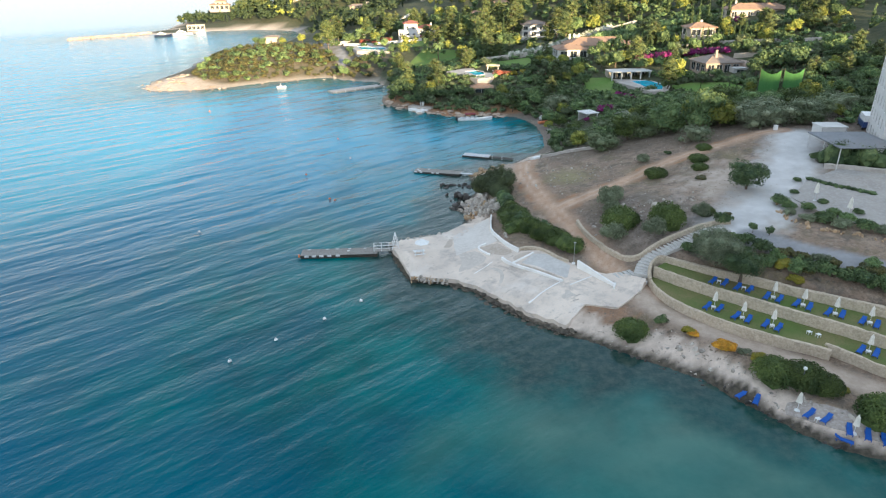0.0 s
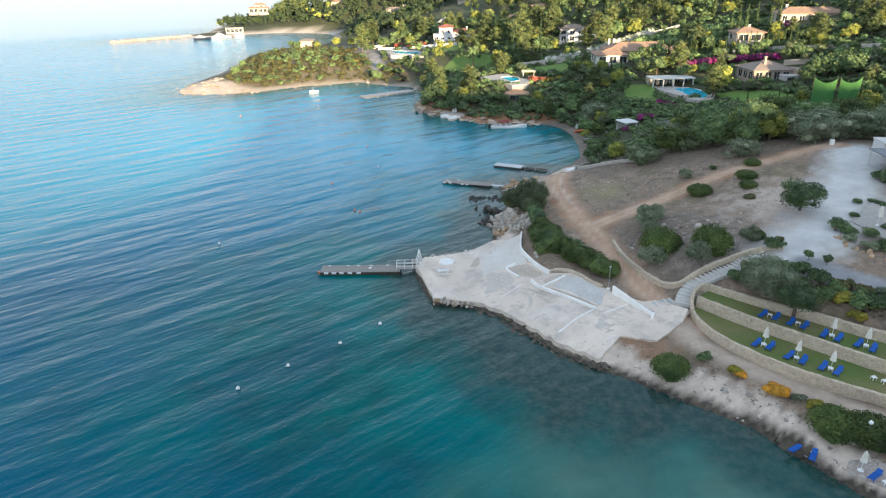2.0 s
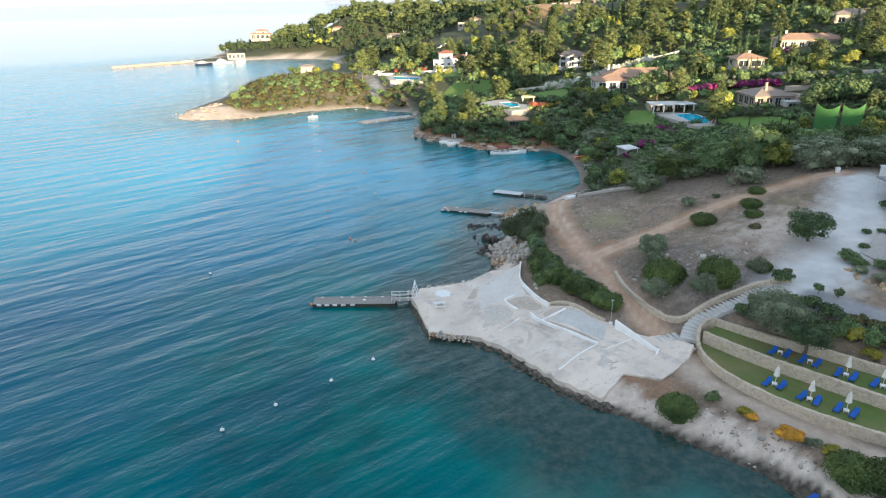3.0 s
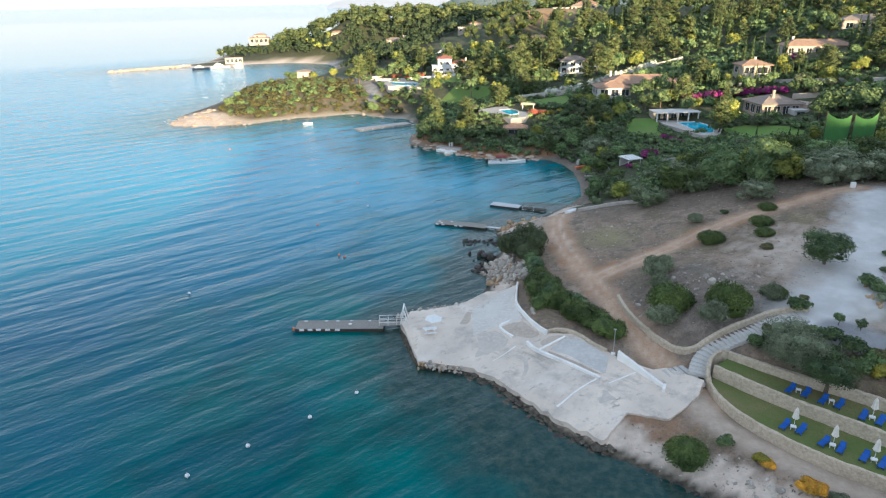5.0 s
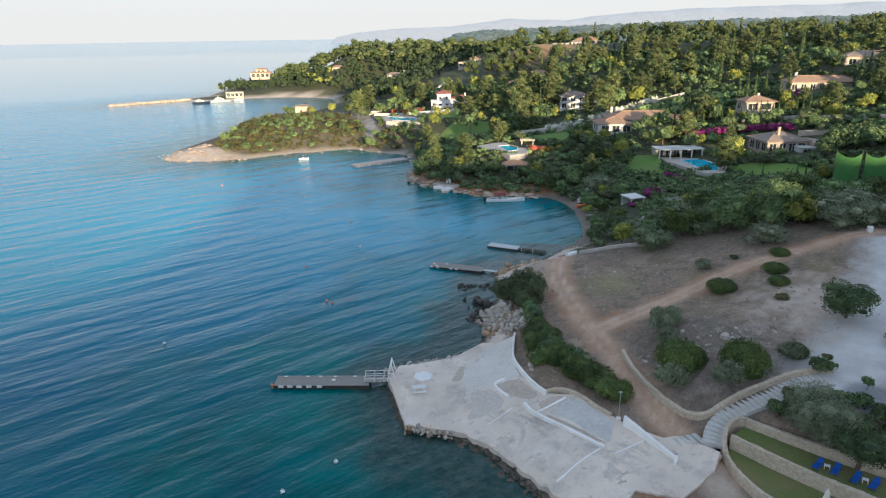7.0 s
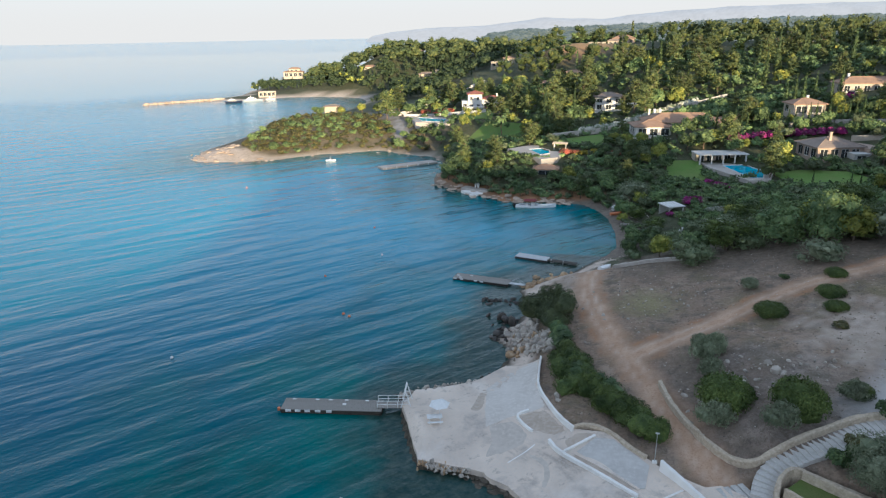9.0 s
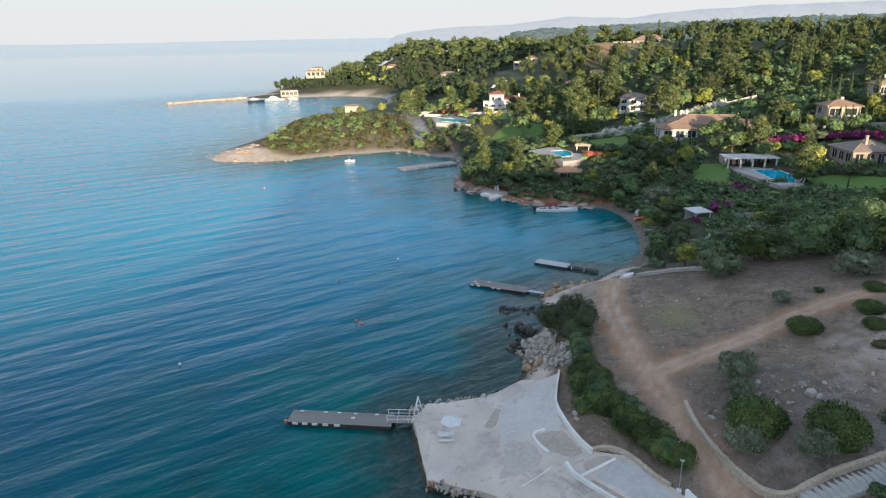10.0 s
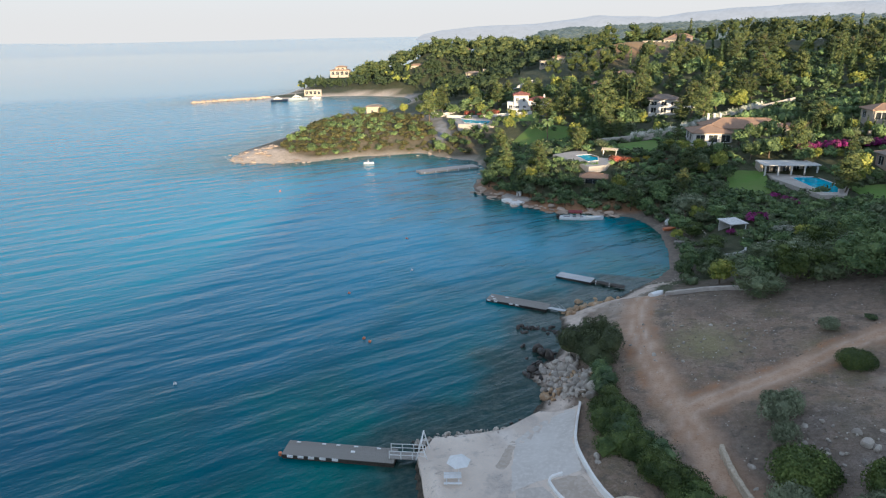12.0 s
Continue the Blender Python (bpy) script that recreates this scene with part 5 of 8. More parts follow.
# ---- rocks ----
rock_meshes = []
for i in range(6):
    bm = bmesh.new()
    bmesh.ops.create_icosphere(bm, subdivisions=2, radius=0.5)
    g = np.random.default_rng(300 + i)
    ax = g.normal(0, 1, (7, 3))
    ax /= np.linalg.norm(ax, axis=1, keepdims=True)
    cut = g.uniform(0.30, 0.46, 7)
    for v in bm.verts:
        for a_, c_ in zip(ax, cut):
            over = v.co.dot(Vector(a_)) - c_
            if over > 0:
                v.co -= Vector(a_) * over * 0.85
        v.co.z *= 0.75
    me = bpy.data.meshes.new("rock")
    bm.to_mesh(me)
    bm.free()
    rock_meshes.append(me)


def heap(name, label, spots, mat, parent_kind="structure", flat=1.0):
    """A heap of single boulders; spots: x, y, z, size."""
    ob = thing(name, label, "rocks", kind=parent_kind)
    g = np.random.default_rng(len(spots))
    pool = []
    for me in rock_meshes:
        c = me.copy()
        c.materials.append(mat)
        pool.append(c)
    for x, y, z, s in spots:
        r = new("rock", pool[int(g.integers(len(pool)))])
        r.parent = ob
        tip_ = Euler(g.uniform(0, 6.28, 3)) if flat > 0.9 else Euler((g.normal(0, 0.15), g.normal(0, 0.15), g.uniform(0, 6.28)))
        r.matrix_basis = Matrix.LocRotScale((x, y, z), tip_, (s * g.uniform(0.8, 1.4), s * g.uniform(0.8, 1.4), s * flat * g.uniform(0.7, 1.0)))
    return ob


def scatter(line, wide, n, lo, hi, seed, dz=0.0, surface=None):
    g = np.random.default_rng(seed)
    p = along(line, 0.2)
    out = []
    for _ in range(n):
        x, y = p[int(g.integers(len(p)))] + g.normal(0, wide, 2)
        s = lo + (hi - lo) * g.uniform(0, 1) ** 1.8
        z = max(ground(x, y), -0.15) if surface is None else surface
        out.append((x, y, z + dz + 0.12 * s, s))
    return out


heap("shore_boulders", "pale broken boulders below the terrace corner", scatter([(-15.2, 90.7), (-12.4, 90.3), (-10.2, 90.3)], 0.3, 80, 0.25, 0.65, 1, 0.45), BOULDER)
heap("stained_boulders", "rust-stained boulders below the terrace corner", scatter([(-16.2, 90.7), (-13, 90.4), (-10.5, 90.4)], 0.3, 26, 0.3, 0.65, 2, 0.45), RUSTROCK)
heap("breakwater_stones", "line of broken stones along the terrace's back edge", scatter([(-22.4, 103.6), (-20.6, 105.7), (-16.5, 107.9), (-13, 109.8)], 0.35, 100, 0.3, 0.85, 3, 0.5), BOULDER)
heap("wet_stones", "dark wet stones at the waterline", scatter([(-22.9, 104.6), (-18.5, 107.3), (-13, 110.2), (-11.2, 113)], 0.5, 60, 0.3, 0.9, 4, -0.1), WETROCK)
heap("rubble_slope", "slope of pale broken rubble above the shore", scatter([(-8.6, 122.2), (-6.2, 122.6), (-4.6, 121.4), (-5.6, 118.8)], 1.1, 230, 0.22, 1.15, 5, 0.1), BOULDER)
heap("brown_rubble", "brown stones among the pale rubble", scatter([(-9.0, 121.4), (-7.0, 120.6), (-5.4, 122.8)], 1.2, 34, 0.4, 1.2, 32, 0.15), RUSTROCK)
heap("rubble_slope", "slope of pale broken rubble above the shore", scatter([(-9.5, 126.5), (-7.6, 124.5), (-6.0, 127.5)], 0.9, 60, 0.4, 1.5, 6, 0.1), BOULDER)
heap("dark_reef_rocks", "dark wet reef rocks standing out of the water", [(-15.0, 133.4, 0.0, 1.3), (-12.4, 132.6, 0.2, 2.4), (-11.4, 131.6, 0.3, 2.2), (-10.4, 130.6, 0.4, 1.9), (-13.7, 129.8, -0.1, 0.9), (-12.2, 126.0, 0.2, 2.1), (-11.0, 125.2, 0.3, 1.6), (-13.0, 125.0, 0.0, 1.1)] + scatter([(-16.6, 139.6), (-14, 140.6), (-11.6, 141.2), (-9.6, 139)], 0.6, 50, 0.5, 1.5, 7, -0.15) + scatter([(-12, 124), (-11, 128), (-10, 133)], 0.9, 40, 0.4, 1.2, 8, -0.1), WETROCK)
heap("slab_ledges", "flat brown rock ledges at the water's edge", scatter([(-10.4, 147.2), (-8.4, 150.4), (-5.8, 153.4), (-3.2, 156)], 0.8, 46, 0.6, 2.0, 9, -0.2), RUSTROCK)
heap("waterline_rocks", "dark wet rocks along the foot of the shore", scatter([(-9, 89.6), (-5.4, 87.2), (-1.9, 83.7), (2.2, 79.7), (7.5, 76.2), (14.7, 72.6), (20, 69.6), (24.2, 67), (28.4, 62), (32, 58.2), (36, 55.8)], 0.45, 170, 0.3, 0.9, 10, -0.25), WETROCK)
heap("fringe_rocks", "dark jagged weed-grown rock fringe under the terrace edge", scatter([(-10.2, 89.9), (-7.4, 88.7), (-5.2, 87.2), (-3.4, 85.2), (-1.6, 83.2), (0.6, 81.2), (3.0, 79.3), (6.2, 77.4), (8.6, 76.6)], 0.42, 150, 0.25, 1.1, 31, -0.05), WEEDROCK, flat=0.7)
heap("pale_shore_rocks", "bleached limestone blocks along the shore", scatter([(20, 72.8), (23, 71.2), (26, 69.0), (29.6, 66.2), (33, 64)], 0.7, 46, 0.25, 0.9, 11, -0.15), BOULDER)
heap("pale_shore_rocks", "bleached limestone blocks along the shore", scatter([(29.5, 63.8), (31.5, 62.8), (34.5, 61.4), (38, 59.4)], 0.5, 26, 0.3, 0.8, 12, -0.1), BOULDER)
heap("knoll_rocks", "weathered rocks on the stony knoll", [(24.2, 106.0, 8.7, 1.6), (24.9, 105.4, 8.7, 1.2), (23.8, 107.9, 8.7, 0.9)] + scatter([(14, 101), (19, 105), (25, 108), (29, 106)], 2.2, 70, 0.25, 0.8, 13, -0.05), BOULDER)
heap("bank_boulders", "pale boulders at the foot of the thicket", [(-1.3, 104.0, 3.3, 1.1), (-1.1, 103.3, 3.1, 0.7), (-2.7, 118.6, 3.2, 2.0), (-2.9, 117.2, 2.9, 1.6), (-2.6, 115.0, 2.9, 0.9)], BOULDER)
heap("field_stones", "scattered stones on the dry field", scatter([(6, 135), (16, 128), (24, 136), (14, 142), (5, 122)], 4.0, 60, 0.2, 0.6, 14, -0.03), BOULDER)
heap("bed_stones", "rough edging stones of the planted bed", scatter([(43.0, 104), (42.4, 99.5), (44.2, 94.6), (48.5, 92.8), (54, 90.6), (60, 88.6)], 0.3, 60, 0.3, 0.8, 15, 0.0), RUSTROCK)

# ---- jetties and floating piers ----
def pier(name, a, b, c, top, thick, mat_top, mat_side, label, planks=0):
    """A deck with one long edge from a to b and c across from a."""
    a, b, c = Vector((*a, 0)), Vector((*b, 0)), Vector((*c, 0))
    long_, wide = (b - a).length, (c - a).length
    ob = thing(name, label, "pier", Matrix.Translation((a.x, a.y, top)) @ Matrix.Rotation(math.atan2(b.y - a.y, b.x - a.x), 4, "Z"))
    part("float_body", boxed(0, 0, -thick, long_, wide, -0.06, bevel=0.04), mat_side, ob)
    if planks:
        me = None
        for i in range(planks):
            w = long_ / planks
            p_ = part("plank", boxed(0.015, -0.04, -0.06, w - 0.015, wide + 0.04, 0.0), mat_top, ob) if me is None else new("plank", me)
            me = p_.data
            p_.parent = ob
            p_.location = (i * w, 0, 0)
    else:
        part("deck", boxed(0, -0.03, -0.06, long_, wide + 0.03, 0.0, bevel=0.015), mat_top, ob)
    return ob, long_, wide


dock, dl, dw = pier("timber_dock", (-37.1, 97.7), (-23.7, 99.84), (-37.6, 100.3), 0.62, 0.75, DECKING, DARKWOOD, "long grey timber dock with white fenders", 56)
for i, u in enumerate((0.7, 2.0, 3.3, 4.7, 6.2)):
    part("fender", boxed(u, -0.16, -0.34, u + 0.75, -0.05, 0.0, bevel=0.03), WHITEPLASTIC, dock, "white rubber fender")
for u in (1.0, 4.2, 6.0, 8.2, 11.0):
    part("cleat", boxed(u, dw - 0.35, 0.0, u + 0.5, dw - 0.12, 0.09, bevel=0.03), WHITEPLASTIC, dock, "white mooring cleat")
part("cleat", boxed(8.1, 1.2, 0.0, 8.6, 1.55, 0.12, bevel=0.03), WHITEPLASTIC, dock, "white mooring cleat")
for u in (0.4, 4.8, 9.2, 13.0):
    for v in (0.15, dw - 0.15):
        part("pile", rod(bmesh.new(), (u, v, -2.5), (u, v, -0.05), 0.13, 8), DARKWOOD, dock)
part("end_float", rod(bmesh.new(), (-0.25, 0.2, -0.35), (-0.25, 0.2, 0.05), 0.2, 10), ORANGEFLOAT, dock, "orange end float")

gangway = thing("gangway", "white railed gangway from terrace to dock", "gangway", Matrix.Translation((-23.95, 100.1, 0.75)) @ Matrix.Rotation(math.atan2(0.75, 3.4), 4, "Z"))
part("walkway", boxed(-0.5, 0.35, -0.1, 3.8, 1.75, 0.0, bevel=0.02), DECKING, gangway)
for v in (0.35, 1.75):
    for h in (0.5, 1.0):
        part("handrail", rod(bmesh.new(), (-0.4, v, h), (3.7, v, h), 0.045, 7), WHITEPLASTIC, gangway)
    for u in (-0.4, 0.95, 2.3, 3.7):
        part("post", rod(bmesh.new(), (u, v, -0.05), (u, v, 1.02), 0.05, 7), WHITEPLASTIC, gangway)
hoist = thing("gangway_hoist", "white A-shaped lifting frame over the gangway", "frame", Matrix.Translation((-20.6, 101.0, 1.1)) @ Matrix.Rotation(radians(12), 4, "Z"))
for v in (-0.35, 1.85):
    part("leg", rod(bmesh.new(), (-0.65, v, 0), (0.0, v, 2.4), 0.075, 8), WHITEPLASTIC, hoist)
    part("leg", rod(bmesh.new(), (0.65, v, 0), (0.0, v, 2.4), 0.075, 8), WHITEPLASTIC, hoist)
    part("brace", rod(bmesh.new(), (-0.33, v, 1.15), (0.33, v, 1.15), 0.05, 7), WHITEPLASTIC, hoist)
part("crossbeam", rod(bmesh.new(), (0, -0.5, 2.4), (0, 2.0, 2.4), 0.08, 8), WHITEPLASTIC, hoist)

fp1, l1, w1 = pier("floating_pier", (-24.9, 149.3), (-13.4, 147.5), (-24.4, 152.0), 0.5, 0.6, DECKING, WETROCK, "pale grey floating pier with white fenders", 40)
for u in (0.2, 1.6, 4.6, 5.8):
    part("fender", boxed(u, -0.15, -0.25, u + 0.7, -0.04, 0.02, bevel=0.03), WHITEPLASTIC, fp1, "white rubber fender")
for u, v in ((1.2, 0.4), (3.0, 2.0), (0.4, 1.3)):
    part("cleat", boxed(u, v, 0.0, u + 0.6, v + 0.35, 0.1, bevel=0.03), WHITEPLASTIC, fp1, "white mooring cleat")
part("ramp", boxed(l1 - 0.1, 0.7, -0.15, l1 + 3.2, 1.6, -0.05, bevel=0.02), STEEL, fp1, "aluminium ramp to the shore")
for v in (0.7, 1.6):
    part("handrail", rod(bmesh.new(), (l1, v, 0), (l1 + 1.6, v, 1.0), 0.03, 6), STEEL, fp1)
    part("handrail", rod(bmesh.new(), (l1 + 1.6, v, 1.0), (l1 + 3.1, v, 0), 0.03, 6), STEEL, fp1)
fp2, l2, w2 = pier("floating_pier", (-14.1, 164.6), (-7.0, 162.8), (-13.3, 167.1), 0.5, 0.55, STEEL, WETROCK, "pale grey floating pier near the beach", 24)
part("ramp", boxed(l2 + 0.1, 0.6, -0.25, l2 + 6.4, 1.9, -0.08, bevel=0.03), DARKWOOD, fp2, "old timber ramp to the shore")
for u in (0.8, 3.5):
    part("pile", rod(bmesh.new(), (l2 + u, 0.75, -1.5), (l2 + u, 0.75, 0.3), 0.09, 7), WHITEPLASTIC, fp2)
fp3, l3, w3 = pier("stone_jetty", (-73.9, 252.3), (-56.8, 267.9), (-77.0, 256.0), 0.75, 1.4, PAVING, BOULDER, "pale concrete jetty in the inner bay", 0)
for u in (1.2, 5.5, 10, 14.5, 19):
    part("fender", boxed(u, -0.1, -0.7, u + 0.35, -0.02, 0.1, bevel=0.02), WHITEPLASTIC, fp3, "white mooring fender")

# ---- boats and buoys ----
def hull_mesh(name, length, beam, height, mat, sheer=0.35, stations=14):
    verts, faces = [], []
    prof = [(0.0, -0.45), (0.45, -0.38), (0.8, -0.1), (1.0, 0.55), (1.04, 1.0)]
    for i in range(stations + 1):
        u = i / stations
        w = beam / 2 * (1 - max(0.0, (u - 0.45) / 0.55) ** 2.2) * (0.93 + 0.07 * min(1, u * 4)) + 0.01
        for side in (-1, 1):
            for a, b in (prof if side < 0 else prof):
                z = height * b + (sheer * max(0, u - 0.4) ** 2 * 2 if b > 0 else 0.25 * max(0, u - 0.55) ** 2 * 4 * height)
                verts.append((u * length - length / 2, side * w * a, z))
    k = len(prof)
    row = 2 * k
    for i in range(stations):
        for s in (0, k):
            for j in range(k - 1):
                q = (i * row + s + j, i * row + s + j + 1, (i + 1) * row + s + j + 1, (i + 1) * row + s + j)
                faces.append(q if s else q[::-1])
        faces.append((i * row + k - 1, i * row + 2 * k - 1, (i + 1) * row + 2 * k - 1, (i + 1) * row + k - 1))
    faces.append(tuple(range(k)) + tuple(range(2 * k - 1, k - 1, -1)))
    bm = bmesh.new()
    vs = [bm.verts.new(v) for v in verts]
    for f in faces:
        try:
            bm.faces.new([vs[i] for i in f])
        except ValueError:
            pass
    bmesh.ops.recalc_face_normals(bm, faces=bm.faces)
    return bm


rib = thing("motor_boat", "white motor boat with dark cockpit and maroon awning", "boat", Matrix.Translation((-13.6, 209.3, -0.35)) @ Matrix.Rotation(radians(9), 4, "Z"))
part("hull", hull_mesh("hull", 11.6, 2.9, 0.85, HULLWHITE, 0.9), HULLWHITE, rib)
part("cockpit", boxed(-4.6, -1.0, 0.80, 0.6, 1.0, 0.90, bevel=0.04), GREYMETAL, rib, "dark grey cockpit floor")
for v in (-1.15, 1.15):
    part("coaming", boxed(-4.8, v - 0.14, 0.80, 1.0, v + 0.14, 1.12, bevel=0.08), HULLWHITE, rib)
part("console", boxed(-1.4, -0.45, 0.9, -0.3, 0.45, 1.75, bevel=0.12), HULLWHITE, rib)
part("windscreen", boxed(-0.3, -0.5, 1.5, -0.15, 0.5, 2.05, bevel=0.03), PANE, rib)
part("seat", boxed(-3.0, -0.85, 0.9, -2.2, 0.85, 1.4, bevel=0.08), HULLWHITE, rib)
part("sun_cushion", boxed(1.3, -0.75, 0.92, 3.4, 0.75, 1.12, bevel=0.08), CANVAS, rib, "cream bow cushion")
part("awning", boxed(-3.4, -1.3, 2.30, 0.2, 1.3, 2.48, bevel=0.06), MAROON, rib, "maroon canvas awning")
for u in (-3.2, 0.0):
    for v in (-1.1, 1.1):
        part("awning_pole", rod(bmesh.new(), (u, v, 0.9), (u, v, 2.35), 0.035, 6), STEEL, rib)
for v in (-0.5, 0.5):
    part("outboard_motor", boxed(-6.4, v - 0.28, 0.1, -5.7, v + 0.28, 1.45, bevel=0.12), RUBBER, rib, "black outboard motor")
skiff = thing("small_boat", "small white moored fishing boat with a mast", "boat", Matrix.Translation((-100.6, 266.8, 0.05)) @ Matrix.Rotation(radians(12), 4, "Z"))
part("hull", hull_mesh("hull", 3.9, 1.6, 0.45, HULLWHITE), HULLWHITE, skiff)
part("console", boxed(-0.5, -0.3, 0.40, 0.0, 0.3, 0.85, bevel=0.08), HULLWHITE, skiff)
part("mast", rod(bmesh.new(), (-0.2, 0, 0.8), (-0.2, 0, 1.9), 0.05, 6), HULLWHITE, skiff)


def yacht(x, y, turn, length, hull_mat, label):
    ob = thing("motor_yacht", label, "yacht", Matrix.Translation((x, y, 0.1)) @ Matrix.Rotation(radians(turn), 4, "Z"), group="yachts at the far quay")
    part("hull", hull_mesh("hull", length, length * 0.26, length * 0.11, hull_mat), hull_mat, ob)
    part("cabin", boxed(-length * 0.32, -length * 0.09, length * 0.1, length * 0.16, length * 0.09, length * 0.19, bevel=0.3), HULLWHITE, ob)
    part("window_band", boxed(-length * 0.28, -length * 0.094, length * 0.13, length * 0.12, length * 0.094, length * 0.165), PANE, ob)
    part("flybridge", boxed(-length * 0.24, -length * 0.07, length * 0.19, length * 0.04, length * 0.07, length * 0.235, bevel=0.2), HULLWHITE, ob)
    part("mast", rod(bmesh.new(), (-length * 0.1, 0, length * 0.23), (-length * 0.14, 0, length * 0.33), 0.12, 6), HULLWHITE, ob)


yacht(-268.5, 478.0, 28, 12.5, HULLNAVY, "dark-hulled motor yacht at the far quay")
yacht(-258.5, 489.5, 27, 14.5, CARSILVER, "silver-hulled motor yacht at the far quay")
yacht(-251.5, 505.0, 25, 7, HULLWHITE, "white motor yacht at the far quay")


def buoy(x, y, mat, label):
    ob = thing("mooring_buoy", label, "buoy", Matrix.Translation((x, y, 0.05)), group="mooring buoys in the bay")
    bm = bmesh.new()
    bmesh.ops.create_uvsphere(bm, u_segments=12, v_segments=8, radius=0.27)
    part("float", bm, mat, ob)
    part("ring", rod(bmesh.new(), (0, 0, 0.22), (0, 0, 0.42), 0.05, 7), STEEL, ob)


for x, y in ((-36.36, 65.9), (-32.1, 71.5), (-27.0, 77.7), (-22.9, 83.6), (-61, 108.2), (-43.9, 161)):
    buoy(x, y, WHITEPLASTIC, "small white mooring buoy")
for x, y in ((-110, 217.5), (-51.4, 146.0), (-39.2, 128.2), (-40.6, 129.0), (-52.7, 181.2)):
    buoy(x, y, ORANGEFLOAT, "small orange mooring buoy")

# ---- furniture of the bathing place ----
def lounger_kind():
    ob = thing("sun_lounger", "blue sling sun lounger on a white frame", "lounger", group="blue sun loungers")
    part("seat", boxed(-0.26, -0.95, 0.30, 0.26, 0.32, 0.34, bevel=0.012), BLUECLOTH, ob)
    back_ = part("backrest", boxed(-0.26, 0.0, 0.0, 0.26, 0.62, 0.04, bevel=0.012), BLUECLOTH, ob)
    back_.matrix_basis = Matrix.Translation((0, 0.32, 0.31)) @ Matrix.Rotation(radians(28), 4, "X")
    for u in (-0.285, 0.285):
        part("side_rail", boxed(u - 0.022, -0.95, 0.26, u + 0.022, 0.8, 0.31, bevel=0.01), BLUECLOTH, ob)
        for v in (-0.75, 0.6):
            part("leg", boxed(u - 0.03, v - 0.04, 0.0, u + 0.03, v + 0.04, 0.3), BLUECLOTH, ob)
    return ob


def parasol_kind():
    ob = thing("closed_parasol", "closed cream canvas parasol on a white base", "parasol", group="closed parasols")
    bm = bmesh.new()
    bmesh.ops.create_cone(bm, cap_ends=True, segments=14, radius1=0.32, radius2=0.22, depth=0.12, matrix=Matrix.Translation((0, 0, 0.06)))
    part("base", bm, WHITEPLASTIC, ob)
    part("pole", rod(bmesh.new(), (0, 0, 0.1), (0, 0, 2.45), 0.028, 7), WHITEPLASTIC, ob)
    bm = bmesh.new()
    prof = [(1.15, 0.30), (1.35, 0.26), (1.75, 0.20), (2.1, 0.17), (2.4, 0.06), (2.5, 0.015)]
    rows = [[bm.verts.new((r * (1 + 0.22 * (i % 2)) * math.cos(i * math.pi / 6), r * (1 + 0.22 * (i % 2)) * math.sin(i * math.pi / 6), z)) for i in range(12)] for z, r in prof]
    for a, b in zip(rows[:-1], rows[1:]):
        for i in range(12):
            bm.faces.new((a[i], a[(i + 1) % 12], b[(i + 1) % 12], b[i]))
    bm.faces.new(rows[0][::-1])
    bm.faces.new(rows[-1])
    part("canopy", bm, CANVAS, ob)
    return ob


def side_table_kind():
    ob = thing("side_table", "small white plastic side table", "table", group="white side tables")
    part("tabletop", boxed(-0.28, -0.24, 0.38, 0.28, 0.24, 0.42, bevel=0.015), WHITEPLASTIC, ob)
    for u in (-0.22, 0.22):
        for v in (-0.18, 0.18):
            part("leg", boxed(u - 0.03, v - 0.03, 0, u + 0.03, v + 0.03, 0.38), WHITEPLASTIC, ob)
    return ob


lounger0, parasol0, side0 = lounger_kind(), parasol_kind(), side_table_kind()
placed = set()


def stand(ob, x, y, z, turn, tilt=0.0):
    m = Matrix.Translation((x, y, z)) @ Matrix.Rotation(radians(turn), 4, "Z") @ Matrix.Rotation(radians(tilt), 4, "X")
    if ob.name in placed:
        return copy_thing(ob, m)
    placed.add(ob.name)
    ob.matrix_basis = m
    return ob


def seaside_set(x, y, z, turn, parasol=True):
    """Two loungers with a side table between them, and a parasol behind."""
    c, s = math.cos(radians(turn)), math.sin(radians(turn))
    for side, jit in ((-0.78, rng.uniform(-18, -8)), (0.78, rng.uniform(-14, -4))):
        v = rng.uniform(-0.2, 0.2)
        stand(lounger0, x + c * side - s * v, y + s * side + c * v, z, turn + jit)
    stand(side0, x, y, z, turn + 8)
    if parasol:
        stand(parasol0, x - s * 0.5, y + c * 0.5, z, rng.uniform(0, 90))


for x, y in ((27.5, 78.9), (30.5, 76.4), (33.7, 74.7), (43.3, 70.0)):
    seaside_set(x, y, float(low_lawn(x, y)) + 0.02, -27)
for x, y in ((35.4, 80.0), (38.6, 78.3), (41.9, 76.5), (45.3, 74.7)):
    seaside_set(x, y, float(high_lawn(x, y)) + 0.02, -27)
for x, y in ((29.4, 84.0), (32.3, 82.4)):
    seaside_set(x, y, float(high_lawn(x, y)) + 0.02, -27, False)
for x, y in ((37.9, 73.7), (38.8, 73.2)):
    stand(side0, x, y, float(low_lawn(x, y)) + 0.02, 20)
LEDGE = speckled("worn_shore_rock", (0.40, 0.35, 0.31), (0.29, 0.25, 0.22), (0.50, 0.45, 0.41), 0.6, 3.0, 0.9, 0.4, 0.05)
def ledge_top(x, y):
    return np.maximum(terrain_height(x, y), 0.5) + 0.05


